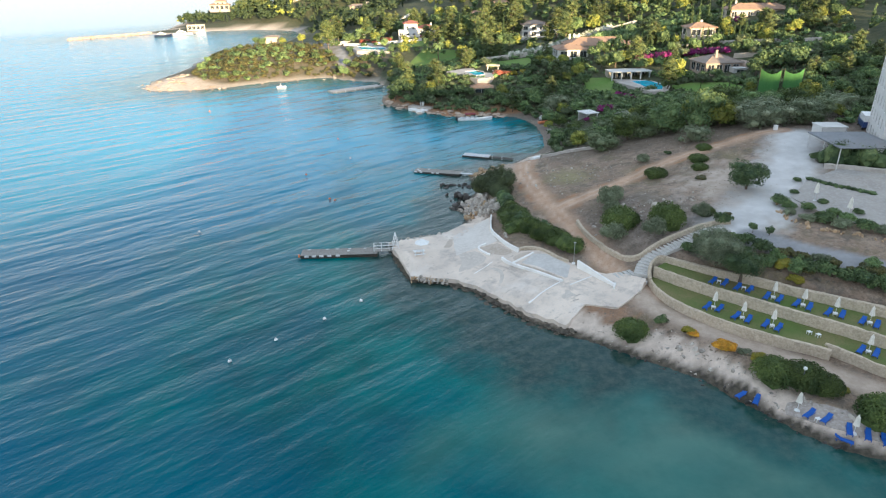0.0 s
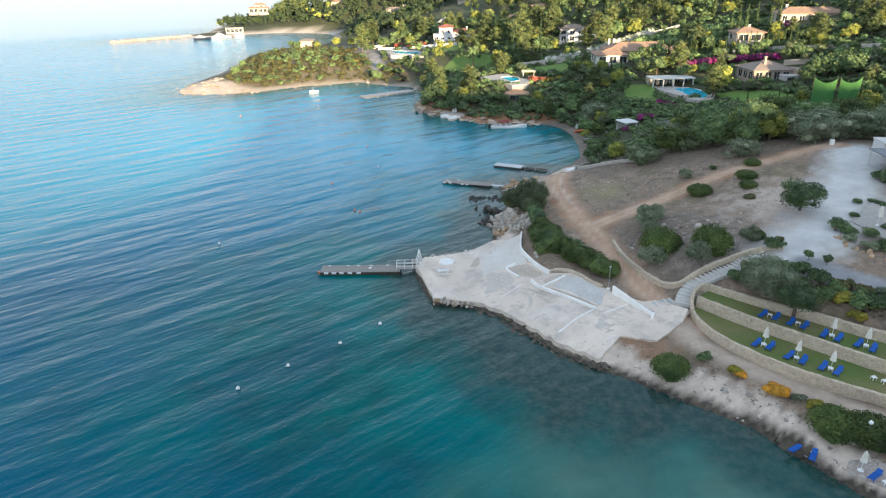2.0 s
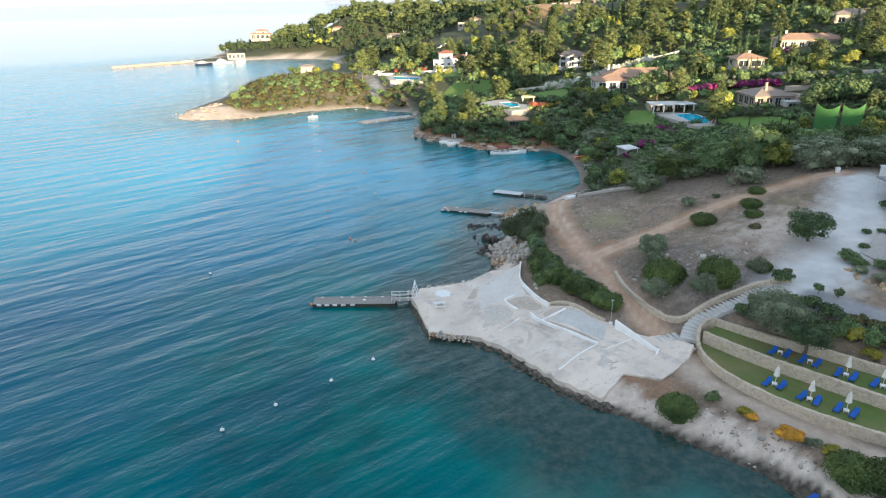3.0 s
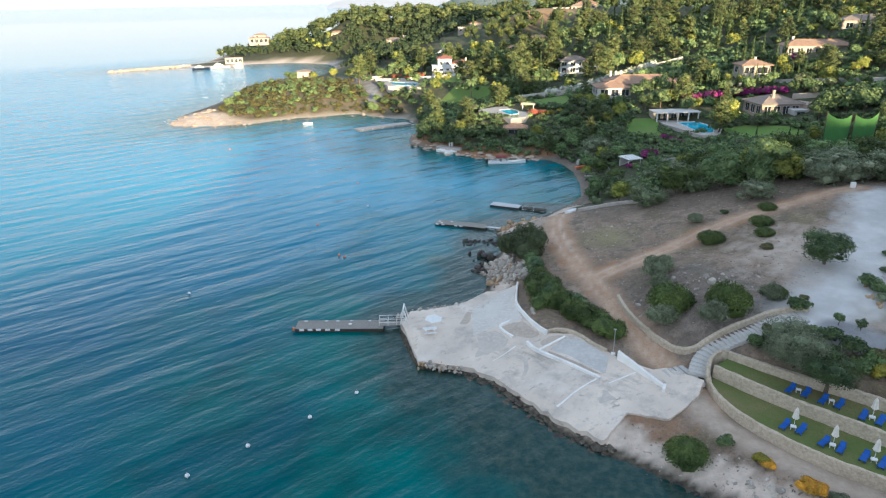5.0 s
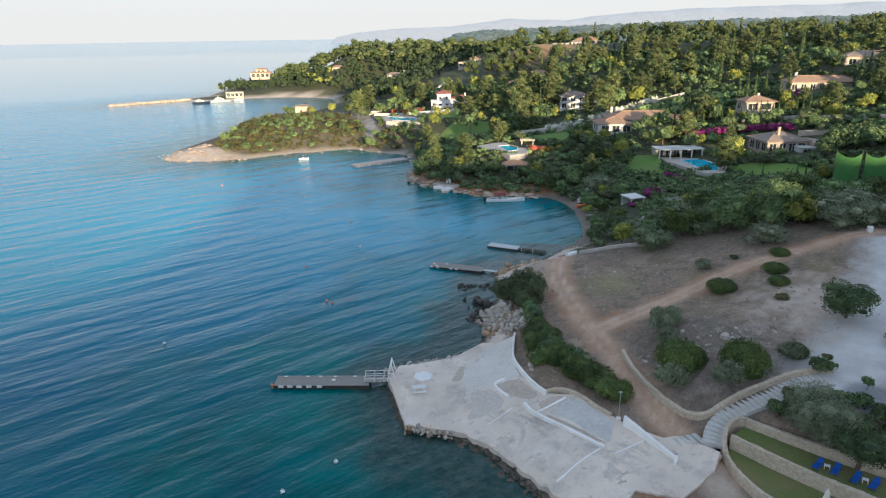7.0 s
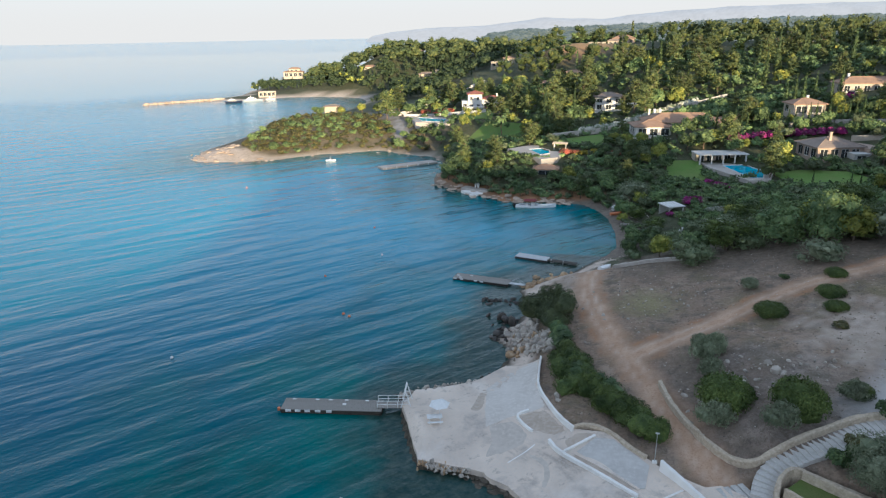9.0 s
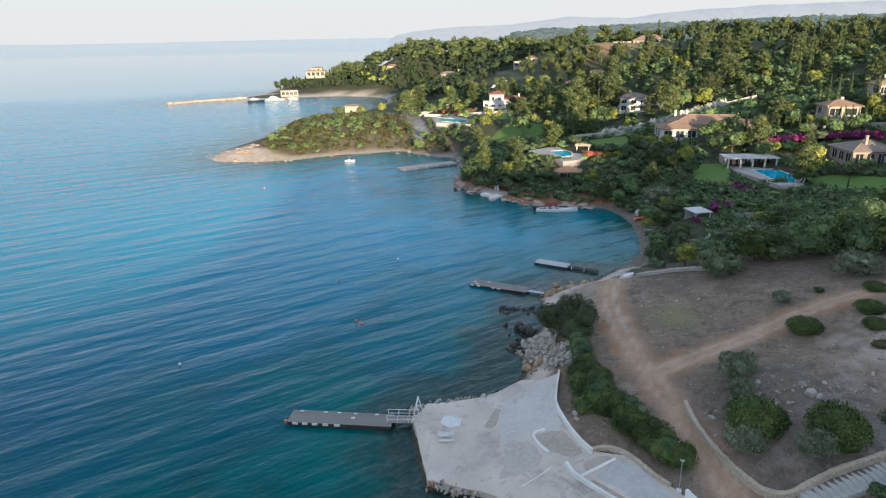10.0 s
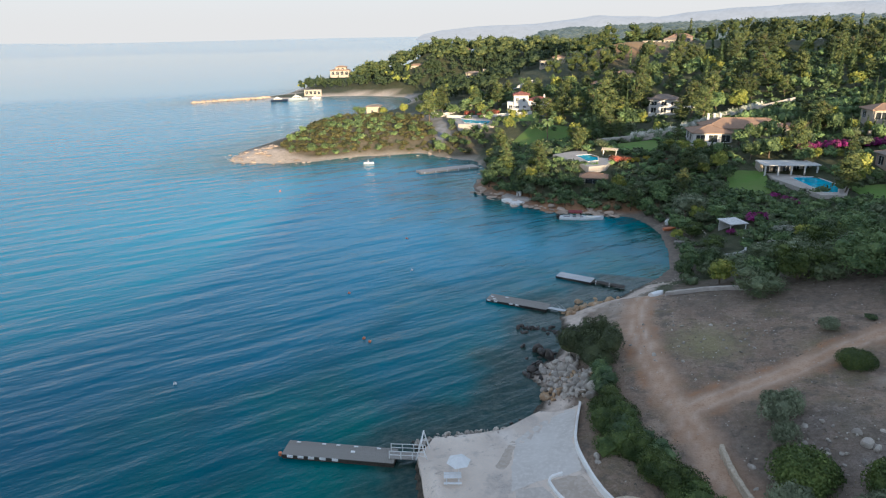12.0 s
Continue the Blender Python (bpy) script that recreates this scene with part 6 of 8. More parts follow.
SUNDECK = [(31.2, 61.0), (33.4, 59.4), (36.0, 57.9), (39.8, 56.5), (46, 54.4), (46.6, 55.8), (41.0, 58.4), (37.0, 60.6), (33.6, 62.4), (31.4, 62.6)]
tagged(sheet("shore_paving", [tuple(p) for p in along(SUNDECK + SUNDECK[:1], 0.8)[:-1]], ledge_top, 0.5, LEDGE, 0.8), "rough pale concrete bathing ledge at the water's edge", "ledge", kind="structure")
for x, y, turn in ((27.2, 63.9, -52), (28.6, 63.0, -30), (33.2, 60.3, -50), (34.6, 59.4, -48), (36.3, 57.9, -20), (35.4, 56.9, 60), (37.9, 57.3, -22), (39.3, 56.7, -12)):
    stand(lounger0, x, y, float(ledge_top(np.array([x]), np.array([y]))[0]), turn)
for x, y in ((33.8, 59.5), (39.9, 56.0)):
    stand(side0, x, y, float(ledge_top(np.array([x]), np.array([y]))[0]), 10)
for x, y in ((32.3, 61.2), (36.7, 57.7)):
    stand(parasol0, x, y, float(ledge_top(np.array([x]), np.array([y]))[0]), 20)
# taller closed parasols of the upper terrace
for x, y in ((49.2, 104.4), (51.8, 98.4)):
    p_ = stand(parasol0, x, y, ground(x, y) + 0.05, 10)
    p_.matrix_basis = p_.matrix_basis @ Matrix.Diagonal((1.15, 1.15, 1.3, 1))

picnic = thing("picnic_table", "white picnic table with benches on the terrace", "table", Matrix.Translation((-15.8, 97.3, float(terrace_z(np.array([-15.8]), np.array([97.3]))[0]) + 0.01)) @ Matrix.Rotation(radians(18), 4, "Z"))
for i in range(4):
    part("board", boxed(-0.95, -0.40 + 0.2 * i, 0.72, 0.95, -0.22 + 0.2 * i, 0.77, bevel=0.01), WHITEPLASTIC, picnic)
for v in (-0.82, 0.82):
    part("bench", boxed(-0.95, v - 0.16, 0.42, 0.95, v + 0.16, 0.47, bevel=0.01), WHITEPLASTIC, picnic)
for u in (-0.65, 0.65):
    part("support", boxed(u - 0.04, -0.85, 0.36, u + 0.04, 0.85, 0.43), WHITEPLASTIC, picnic)
    for v in (-0.6, 0.6):
        part("leg", rod(bmesh.new(), (u, v, 0), (u, v * 0.5, 0.72), 0.05, 6), WHITEPLASTIC, picnic)
sunshade = thing("open_parasol", "open white hexagonal parasol over the picnic table", "parasol", Matrix.Translation((-15.5, 98.6, float(terrace_z(np.array([-15.5]), np.array([98.6]))[0]))))
part("pole", rod(bmesh.new(), (0, 0, 0), (0, 0, 2.3), 0.03, 7), WHITEPLASTIC, sunshade)
bm = bmesh.new()
bmesh.ops.create_cone(bm, cap_ends=False, segments=6, radius1=1.35, radius2=0.02, depth=0.7, matrix=Matrix.Translation((0, 0, 2.15)))
bmesh.ops.solidify(bm, geom=bm.faces[:], thickness=0.02)
part("canopy", bm, WHITEPLASTIC, sunshade)
post = thing("lamp_post", "slender metal lamp post with a small floodlight", "lamp", Matrix.Translation((9.75, 92.45, float(terrace_z(np.array([9.75]), np.array([92.45]))[0]) - 0.05)))
part("foot", boxed(-0.25, -0.25, 0, 0.25, 0.25, 0.25, bevel=0.05), LIMEWASH, post)
part("pole", rod(bmesh.new(), (0, 0, 0.2), (0, 0, 3.7), 0.04, 7), STEEL, post)
part("floodlight", boxed(-0.2, -0.08, 3.65, 0.2, 0.1, 3.78, bevel=0.03), STEEL, post)
shore_lamp = thing("lamp_post", "short white lamp post above the shore", "lamp", Matrix.Translation((33.5, 64.0, 1.7)))
part("pole", rod(bmesh.new(), (0, 0, 0), (0, 0, 3.0), 0.04, 7), GREYMETAL, shore_lamp)
bm = bmesh.new()
bmesh.ops.create_uvsphere(bm, u_segments=10, v_segments=7, radius=0.22, matrix=Matrix.Translation((0, 0, 3.1)))
part("globe", bm, WHITEPLASTIC, shore_lamp)


# dry tufts and loose stones of the open ground, past counting
def tufts(name, label, ring_, n, lo, hi, mat, seed, blades=4, keep=None):
    g = np.random.default_rng(seed)
    xs, ys = [p[0] for p in ring_], [p[1] for p in ring_]
    x, y = g.uniform(min(xs), max(xs), n), g.uniform(min(ys), max(ys), n)
    patch = lumps(x, y, 7.0) + 0.6 * lumps(y, x, 2.7)
    ok = within(x, y, ring_) & (patch + g.normal(0, 0.35, n) > 0.05)
    for ln, w in ((TRACK_SHORE, 2.3), (TRACK_HILL, 2.0), (PATH_SEA, 1.9), (GRAVEL_YARD, 4.5), (ASPHALT_ROAD, 2.8)):
        ok &= line_gap(x, y, along(ln, 2)) > w
    ok &= ~within(x, y, LAWN_LOW) & ~within(x, y, LAWN_HIGH) & ~within(x, y, PLAZA) & (line_gap(x, y, STEP_LINE) > 1.6)
    x, y = x[ok], y[ok]
    z = terrain_height(x, y)
    k = len(x)
    s = g.uniform(lo, hi, k)
    vs = []
    for b in range(blades):
        a = g.uniform(0, 6.283, k)
        w = s * g.uniform(0.5, 0.9, k)
        dx, dy = np.cos(a), np.sin(a)
        ox, oy = g.normal(0, 0.35, k) * s, g.normal(0, 0.35, k) * s
        hgt = s * g.uniform(0.25, 0.6, k)
        vs.append(np.stack([np.column_stack([x + ox - dx * w, y + oy - dy * w, z - 0.03]), np.column_stack([x + ox + dy * w * 0.5, y + oy - dx * w * 0.5, z + hgt]), np.column_stack([x + ox + dx * w, y + oy + dy * w, z - 0.03]), np.column_stack([x + ox - dy * w * 0.5, y + oy + dx * w * 0.5, z + hgt * 0.8])], 1).reshape(-1, 3))
    v = np.concatenate(vs)
    return tagged(raw(name, v, np.arange(len(v)).reshape(-1, 4).tolist(), mat), label, "grass", kind="stuff")


DRYGRASS = foliage("dry_grass", (0.16, 0.125, 0.075), (0.26, 0.21, 0.13), (0.09, 0.072, 0.05))
DARKSCRUB = foliage("dead_heath", (0.125, 0.108, 0.082), (0.190, 0.160, 0.120), (0.095, 0.083, 0.064))
FIELD = [(1, 100), (14, 97), (20, 94.5), (34, 98.5), (44, 108), (50, 120), (60, 141), (46, 150), (26, 152), (8, 152), (-3, 148), (-4, 130), (2, 118)]
SHORESIDE = [(10, 81), (18, 79.5), (24, 74), (34, 68), (44, 61), (44, 57), (33, 63), (26, 69), (20, 73), (12, 77)]
BANK = [(24, 91.5), (34, 86), (46, 80.5), (60, 75), (60, 79), (46, 84), (36, 90.5), (28, 93)]
tufts("dry_grass_tufts", "dry straw-coloured grass tufts over the open field", FIELD, 5000, 0.05, 0.16, DRYGRASS, 41)
tufts("heath_tufts", "low dark dead heath over the open field and knoll", FIELD, 1800, 0.08, 0.22, DARKSCRUB, 42)
tufts("bank_tufts", "low dark heath on the bank and above the shore", SHORESIDE, 2200, 0.08, 0.24, DARKSCRUB, 43)
tufts("bank_tufts", "low dark heath on the bank above the lawns", BANK, 2600, 0.15, 0.45, DARKSCRUB, 44)


def loose_stones(name, label, ring_, n, lo, hi, mat, seed):
    g = np.random.default_rng(seed)
    xs, ys = [p[0] for p in ring_], [p[1] for p in ring_]
    x, y = g.uniform(min(xs), max(xs), n), g.uniform(min(ys), max(ys), n)
    ok = within(x, y, ring_) & (lumps(x, y, 9.0) + g.normal(0, 0.5, n) > 0.1) & ~within(x, y, PLAZA)
    x, y = x[ok], y[ok]
    z = terrain_height(x, y)
    cv = np.array([(1, 0, 0), (0, 1, 0), (-1, 0, 0), (0, -1, 0), (0.2, 0.1, 0.7), (0, 0, -0.6)], float)
    cf = [(0, 1, 4), (1, 2, 4), (2, 3, 4), (3, 0, 4), (1, 0, 5), (2, 1, 5), (3, 2, 5), (0, 3, 5)]
    V, F = [], []
    for i, (a, b, c) in enumerate(zip(x, y, z)):
        t = g.uniform(0, 6.283)
        s = lo + (hi - lo) * g.uniform() ** 2
        q = cv * g.uniform(0.6, 1.25, (6, 1)) * s
        V.append(np.column_stack([a + q[:, 0] * math.cos(t) - q[:, 1] * math.sin(t), b + q[:, 0] * math.sin(t) + q[:, 1] * math.cos(t), c + q[:, 2]]))
        F += [tuple(k + 6 * i for k in f) for f in cf]
    return tagged(raw(name, np.concatenate(V), F, mat), label, "stones", kind="stuff")


loose_stones("field_gravel", "loose pale stones over the field and knoll", FIELD, 2600, 0.03, 0.15, BOULDER, 51)
loose_stones("shore_gravel", "loose pale stones above the shore", [(8, 78), (16, 80), (24, 73.5), (34, 66.5), (44, 60), (38, 56.5), (30, 61), (24, 67.6), (16, 72.5)], 900, 0.03, 0.22, BOULDER, 52)
loose_stones("beach_gravel", "loose stones and weed wrack on the beach", [(-3, 158), (6, 169), (10, 176), (10, 200), (4, 209), (8, 211), (16, 205), (17, 178), (12, 166), (4, 156)], 1500, 0.06, 0.3, BOULDER, 53)

# ---- houses ----
CLEAR = []          # (x, y, radius): where no plant of the woods stands
LOW = []            # rings inside which only low shrubs stand


def holed_wall(width, height, holes, thick=0.3):
    """A wall in the plane y = 0..thick, from x = 0 to width, with rectangular openings (x, z, w, h)."""
    xs = sorted({0.0, width, *[h[0] for h in holes], *[h[0] + h[2] for h in holes]})
    zs = sorted({0.0, height, *[h[1] for h in holes], *[h[1] + h[3] for h in holes]})
    solid = [[not any(h[0] - 1e-6 <= (a + b) / 2 <= h[0] + h[2] and h[1] <= (c + d) / 2 <= h[1] + h[3] for h in holes) for c, d in zip(zs[:-1], zs[1:])] for a, b in zip(xs[:-1], xs[1:])]
    bm = bmesh.new()

    def quad(*pts):
        bm.faces.new([bm.verts.new(p) for p in pts])
    for i, (a, b) in enumerate(zip(xs[:-1], xs[1:])):
        for j, (c, d) in enumerate(zip(zs[:-1], zs[1:])):
            if not solid[i][j]:
                continue
            quad((a, 0, c), (b, 0, c), (b, 0, d), (a, 0, d))
            quad((b, thick, c), (a, thick, c), (a, thick, d), (b, thick, d))
            if i == 0 or not solid[i - 1][j]:
                quad((a, thick, c), (a, 0, c), (a, 0, d), (a, thick, d))
            if i == len(xs) - 2 or not solid[i + 1][j]:
                quad((b, 0, c), (b, thick, c), (b, thick, d), (b, 0, d))
            if j == 0 or not solid[i][j - 1]:
                quad((a, thick, c), (b, thick, c), (b, 0, c), (a, 0, c))
            if j == len(zs) - 2 or not solid[i][j + 1]:
                quad((a, 0, d), (b, 0, d), (b, thick, d), (a, thick, d))
    bmesh.ops.remove_doubles(bm, verts=bm.verts, dist=1e-4)
    return bm


def frame_ring(x, z, w, h, y0, y1, t=0.08):
    bm = bmesh.new()
    for a in ((x, z, x + w, z + t), (x, z + h - t, x + w, z + h), (x, z + t, x + t, z + h - t), (x + w - t, z + t, x + w, z + h - t), (x + w / 2 - t / 2, z + t, x + w / 2 + t / 2, z + h - t)):
        box(bm, a[0], y0, a[1], a[2], y1, a[3])
    return bm


def hip_roof(x0, y0, x1, y1, z, rise, over=0.6, thick=0.18):
    x0, y0, x1, y1 = x0 - over, y0 - over, x1 + over, y1 + over
    w, d = x1 - x0, y1 - y0
    inset = min(w, d) / 2
    bm = bmesh.new()
    if w >= d:
        ridge = [(x0 + inset, (y0 + y1) / 2, z + rise), (x1 - inset, (y0 + y1) / 2, z + rise)]
    else:
        ridge = [((x0 + x1) / 2, y0 + inset, z + rise), ((x0 + x1) / 2, y1 - inset, z + rise)]
    c = [bm.verts.new((x, y, z)) for x, y in ((x0, y0), (x1, y0), (x1, y1), (x0, y1))]
    e = [bm.verts.new((x, y, z - thick)) for x, y in ((x0, y0), (x1, y0), (x1, y1), (x0, y1))]
    r = [bm.verts.new(p) for p in ridge]
    if (Vector(ridge[0]) - Vector(ridge[1])).length < 0.05:
        for i in range(4):
            bm.faces.new((c[i], c[(i + 1) % 4], r[0]))
    elif w >= d:
        bm.faces.new((c[0], c[1], r[1], r[0])), bm.faces.new((c[1], c[2], r[1])), bm.faces.new((c[2], c[3], r[0], r[1])), bm.faces.new((c[3], c[0], r[0]))
    else:
        bm.faces.new((c[0], c[1], r[0])), bm.faces.new((c[1], c[2], r[1], r[0])), bm.faces.new((c[2], c[3], r[1])), bm.faces.new((c[3], c[0], r[0], r[1]))
    for i in range(4):
        bm.faces.new((c[i], e[i], e[(i + 1) % 4], c[(i + 1) % 4]))
    bm.faces.new(e[::-1])
    for a, b in [(c[0], r[0]), (c[1], r[1] if w >= d else r[0]), (c[2], r[1]), (c[3], r[0] if w >= d else r[1]), (r[0], r[1])]:
        if (a.co - b.co).length > 0.1:
            rod(bm, a.co + Vector((0, 0, 0.03)), b.co + Vector((0, 0, 0.03)), 0.12, 5)
    return bm


def block(house_, x0, y0, x1, y1, h, wall_mat, roof_mat, roof="hip", rise=2.0, z=0.0, front=(), left=(), right=(), base=2.0):
    """One rectangular wing. front, left, right: openings (x, z, w, h) in those walls, seen from outside."""
    w, d = x1 - x0, y1 - y0
    sides = ((front, w, Matrix.Translation((x0, y0, z))), (right, d, Matrix.Translation((x1, y0, z)) @ Matrix.Rotation(radians(90), 4, "Z")),
             ((), w, Matrix.Translation((x1, y1, z)) @ Matrix.Rotation(radians(180), 4, "Z")), (left, d, Matrix.Translation((x0, y1, z)) @ Matrix.Rotation(radians(-90), 4, "Z")))
    for holes, width, m in sides:
        wall_ = part("wall", holed_wall(width - 0.004, h, [(a + 0.002, b, c, e) for a, b, c, e in holes]), wall_mat, house_)
        wall_.matrix_basis = m
        for a, b, c, e in holes:
            win = part("window", frame_ring(a + 0.01, b + 0.01, c - 0.02, e - 0.02, 0.1, 0.18), WHITEPLASTIC, house_)
            win.matrix_basis = m
            part("pane", boxed(a + 0.05, 0.15, b + 0.05, a + c - 0.05, 0.17, b + e - 0.05), PANE, win)
            if b > 0.4:
                part("sill", boxed(a - 0.08, -0.08, b - 0.08, a + c + 0.08, 0.09, b - 0.002), WHITEPLASTIC, win)
    part("plinth", boxed(x0 + 0.02, y0 + 0.02, z - base, x1 - 0.02, y1 - 0.02, z + 0.02), wall_mat, house_)
    if roof == "hip":
        part("roof", hip_roof(x0, y0, x1, y1, z + h + 0.12, rise), roof_mat, house_)
    else:
        part("roof", boxed(x0 - 0.15, y0 - 0.15, z + h, x1 + 0.15, y1 + 0.15, z + h + 0.25, bevel=0.04), roof_mat, house_)


def house(name, label, x, y, z, turn, clear=10, category="house"):
    CLEAR.append((x, y, clear))
    return thing(name, label, category, Matrix.Translation((x, y, z)) @ Matrix.Rotation(radians(turn), 4, "Z"))


def chimney(h, x, y, z, tall=1.5, mat=WHITEWALL):
    c = part("chimney", boxed(x - 0.35, y - 0.35, z - 1.5, x + 0.35, y + 0.35, z + tall, bevel=0.03), mat, h)
    part("chimney_cap", boxed(x - 0.45, y - 0.45, z + tall, x + 0.45, y + 0.45, z + tall + 0.14, bevel=0.02), mat, c)


def colonnade(h, xs, y, z, tall, mat, r=0.2):
    for x in xs:
        part("column", boxed(x - r, y - r, z, x + r, y + r, z + tall, bevel=0.03), mat, h)


def windows(n, start, gap, z, w, h):
    return [(start + i * gap, z, w, h) for i in range(n)]


# the long villa with three chimneys
v = house("villa", "large cream villa with terracotta hip roofs and three white chimneys", 31, 272, 13.6, 8, 17)
block(v, -12, -4, 14, 8, 3.5, PLASTER, TILES, "hip", 2.5, 0, windows(6, 1.5, 4.1, 0.5, 2.4, 2.2), [(3, 0.6, 2, 2)], windows(2, 2, 5, 0.8, 1.6, 1.8))
block(v, -17, -9, -5, 2, 3.2, WHITEWALL, TILES, "hip", 1.8, -0.6, windows(3, 1.0, 3.8, 0.3, 2.8, 2.4), windows(2, 1.5, 4.5, 0.3, 2.6, 2.4))
block(v, 14, -2, 21, 6, 3.0, PLASTER, TILES, "hip", 1.6, 0.4, [(2, 0.8, 2, 1.8)])
for i in range(3):
    chimney(v, -9.5 + 2.0 * i, 6.5 + 0.3 * i, 5.6, 1.3)
part("terrace", boxed(-19, -13, -2.6, 2, -9, -0.7, bevel=0.05), PAVING, v)
# the villa with the tall chimney
v = house("villa", "pinkish villa with a faded hip roof, tall chimney and glazed front", 69, 236, 12.1, 14, 13)
block(v, -7, -5, 6, 6, 3.4, PINKWALL, GREYTILES, "hip", 2.2, 0, windows(4, 0.8, 3.0, 0.3, 2.2, 2.6), windows(3, 1.0, 3.3, 0.3, 2.4, 2.6))
block(v, 6, -8, 13, 2, 3.4, PINKWALL, PINKWALL, "flat", 0, -0.3, [(1.0, 0.6, 1.4, 1.8)], [(3, 0.3, 1.6, 2.4)])
block(v, 1.5, -8.5, 6, -5.01, 2.4, WHITEWALL, WHITEWALL, "flat", 0, -0.5, [(0.8, 0.2, 2.6, 1.9)])
chimney(v, -2.0, -1.5, 5.6, 1.6, PINKWALL)
# pool house
v = house("pool_house", "low white pool house with a flat slatted roof on columns", 39.6, 238.2, 8.6, 13, 8)
block(v, -7, 1.5, 7, 5, 3.0, PLASTER, WHITEWALL, "flat", 0, 0, windows(5, 0.8, 2.7, 0.1, 1.9, 2.3))
part("pergola_roof", boxed(-7.6, -2.6, 3.05, 7.4, 1.45, 3.25, bevel=0.04), WHITEWALL, v)
for i in range(15):
    part("slat", boxed(-7.5 + i * 1.05, -2.9, 3.26, -7.3 + i * 1.05, 1.4, 3.36), WHITEWALL, v)
colonnade(v, [-7.0, -3.5, 0.0, 3.5, 6.8], -2.2, 0, 3.05, WHITEWALL)
# the white house
v = house("white_house", "white two-storey house with red tiled roofs and balconies", -54, 352, 11.6, 12, 14)
block(v, -7, -4, 0, 4, 7.6, WHITEWALL, REDTILES, "hip", 1.3, 0, windows(2, 1.0, 3.2, 4.6, 1.3, 1.8) + windows(2, 1.0, 3.2, 0.6, 1.6, 2.2), windows(2, 1.5, 3.4, 4.4, 1.3, 1.8))
block(v, 0, -3, 10, 5, 5.0, WHITEWALL, REDTILES, "hip", 1.4, 0, windows(3, 0.8, 3.1, 0.5, 2.0, 2.4) + windows(3, 1.0, 3.1, 3.2, 1.2, 1.3))
block(v, -9, -7.5, 1, -4.01, 2.6, WHITEWALL, WHITEWALL, "flat", 0, -1.0, windows(3, 0.7, 3.1, 0.1, 2.4, 2.1))
block(v, -10, -3, -7.01, 3, 4.0, WHITEWALL, WHITEWALL, "flat", 0, 0, [(0.5, 0.4, 1.9, 2.6)])
chimney(v, 7.5, 1, 6.2, 1.2)
# houses on the slope
v = house("villa", "grey-white two-storey villa with a faded tile roof", 7, 328, 14.6, 5, 11)
block(v, -6, -4, 6, 5, 5.8, WHITEWALL, GREYTILES, "hip", 1.7, 0, windows(3, 0.8, 3.9, 3.4, 2.2, 1.7) + windows(3, 0.8, 3.9, 0.4, 2.2, 2.2))
block(v, 6.01, -3, 12, 4, 3.0, WHITEWALL, WHITEWALL, "flat", 0, -0.5, [(1, 0.3, 3, 2.2)])
v = house("villa", "long cream villa with a tile roof among cypresses", 97, 291, 25.6, 3, 15)
block(v, -12, -4, 12, 5, 3.4, PLASTER, TILES, "hip", 2.0, 0, windows(7, 1.0, 3.2, 0.5, 1.9, 2.2), windows(2, 1, 4, 0.6, 1.8, 2))
chimney(v, -8, 2, 5.2, 1.2)
v = house("pavilion", "small cream pavilion with a tiled hip roof and chimney", 70, 271, 20.8, 8, 8)
block(v, -5, -4, 5, 4, 2.9, PLASTER, TILES, "hip", 1.6, 0, [(0.8, 0.1, 3.4, 2.3), (5.4, 0.1, 3.6, 2.3)], [(1, 0.1, 2.6, 2.2)])
chimney(v, 1, 1, 4.4, 0.9)
v = house("villa", "cream villa with a broad tile roof high on the slope", 128, 322, 33.2, -8, 14)
block(v, -12, -4, 12, 6, 3.6, PLASTER, GREYTILES, "hip", 2.2, 0, windows(5, 1.5, 4.5, 0.5, 2.6, 2.3))
v = house("villa", "cream house with a tile roof and red-flowered terrace", -12, 425, 20.5, 10, 10)
block(v, -6, -4, 6, 4, 4.4, PLASTER, TILES, "hip", 1.6, 0, windows(3, 0.8, 3.9, 0.6, 2.2, 2.4))
v = house("pavilion", "small tiled pavilion above a terrace", -26, 405, 17.6, 5, 7)
block(v, -4.5, -3.5, 4.5, 3.5, 2.8, PLASTER, TILES, "hip", 1.5, 0, windows(2, 1, 4, 0.3, 2.6, 2.2))
v = house("hill_house", "white house with a flat roof on the ridge", 2, 508, 37.4, 4, 12)
block(v, -8, -3, 4, 4, 3.2, PLASTER, PLASTER, "flat", 0, 0, windows(3, 1, 3.7, 0.4, 2.8, 2.3))
v = house("hill_house", "orange-lit cream house with tile roofs on the ridge", 20, 520, 39.2, -4, 12)
block(v, -9, -4, 6, 5, 3.6, PINKWALL, TILES, "hip", 2.2, 0, windows(4, 1, 3.5, 0.6, 1.8, 2))
block(v, -12, -7, -2, -4.01, 3.0, PLASTER, GREYTILES, "hip", 1.2, -1.0, windows(3, 1, 3, 0.5, 1.8, 2))
v = house("hill_house", "white arched house among the pines", -60, 500, 24.8, 10, 9)
block(v, -4, -3, 4, 4, 6.0, PLASTER, TILES, "hip", 1.2, 0, [(2.6, 0.4, 2.6, 4.0)])
block(v, -13, -2, -4.01, 3, 3.6, PLASTER, PLASTER, "flat", 0, 0, windows(2, 1, 4, 0.6, 2.2, 2))
v = house("hill_house", "long grey stone house in the dark wood", -135, 560, 12.5, 20, 12)
block(v, -8, -3, 6, 4, 4.0, STONEWALL, GREYTILES, "hip", 1.4, 0, windows(3, 1, 4, 0.6, 1.8, 2))
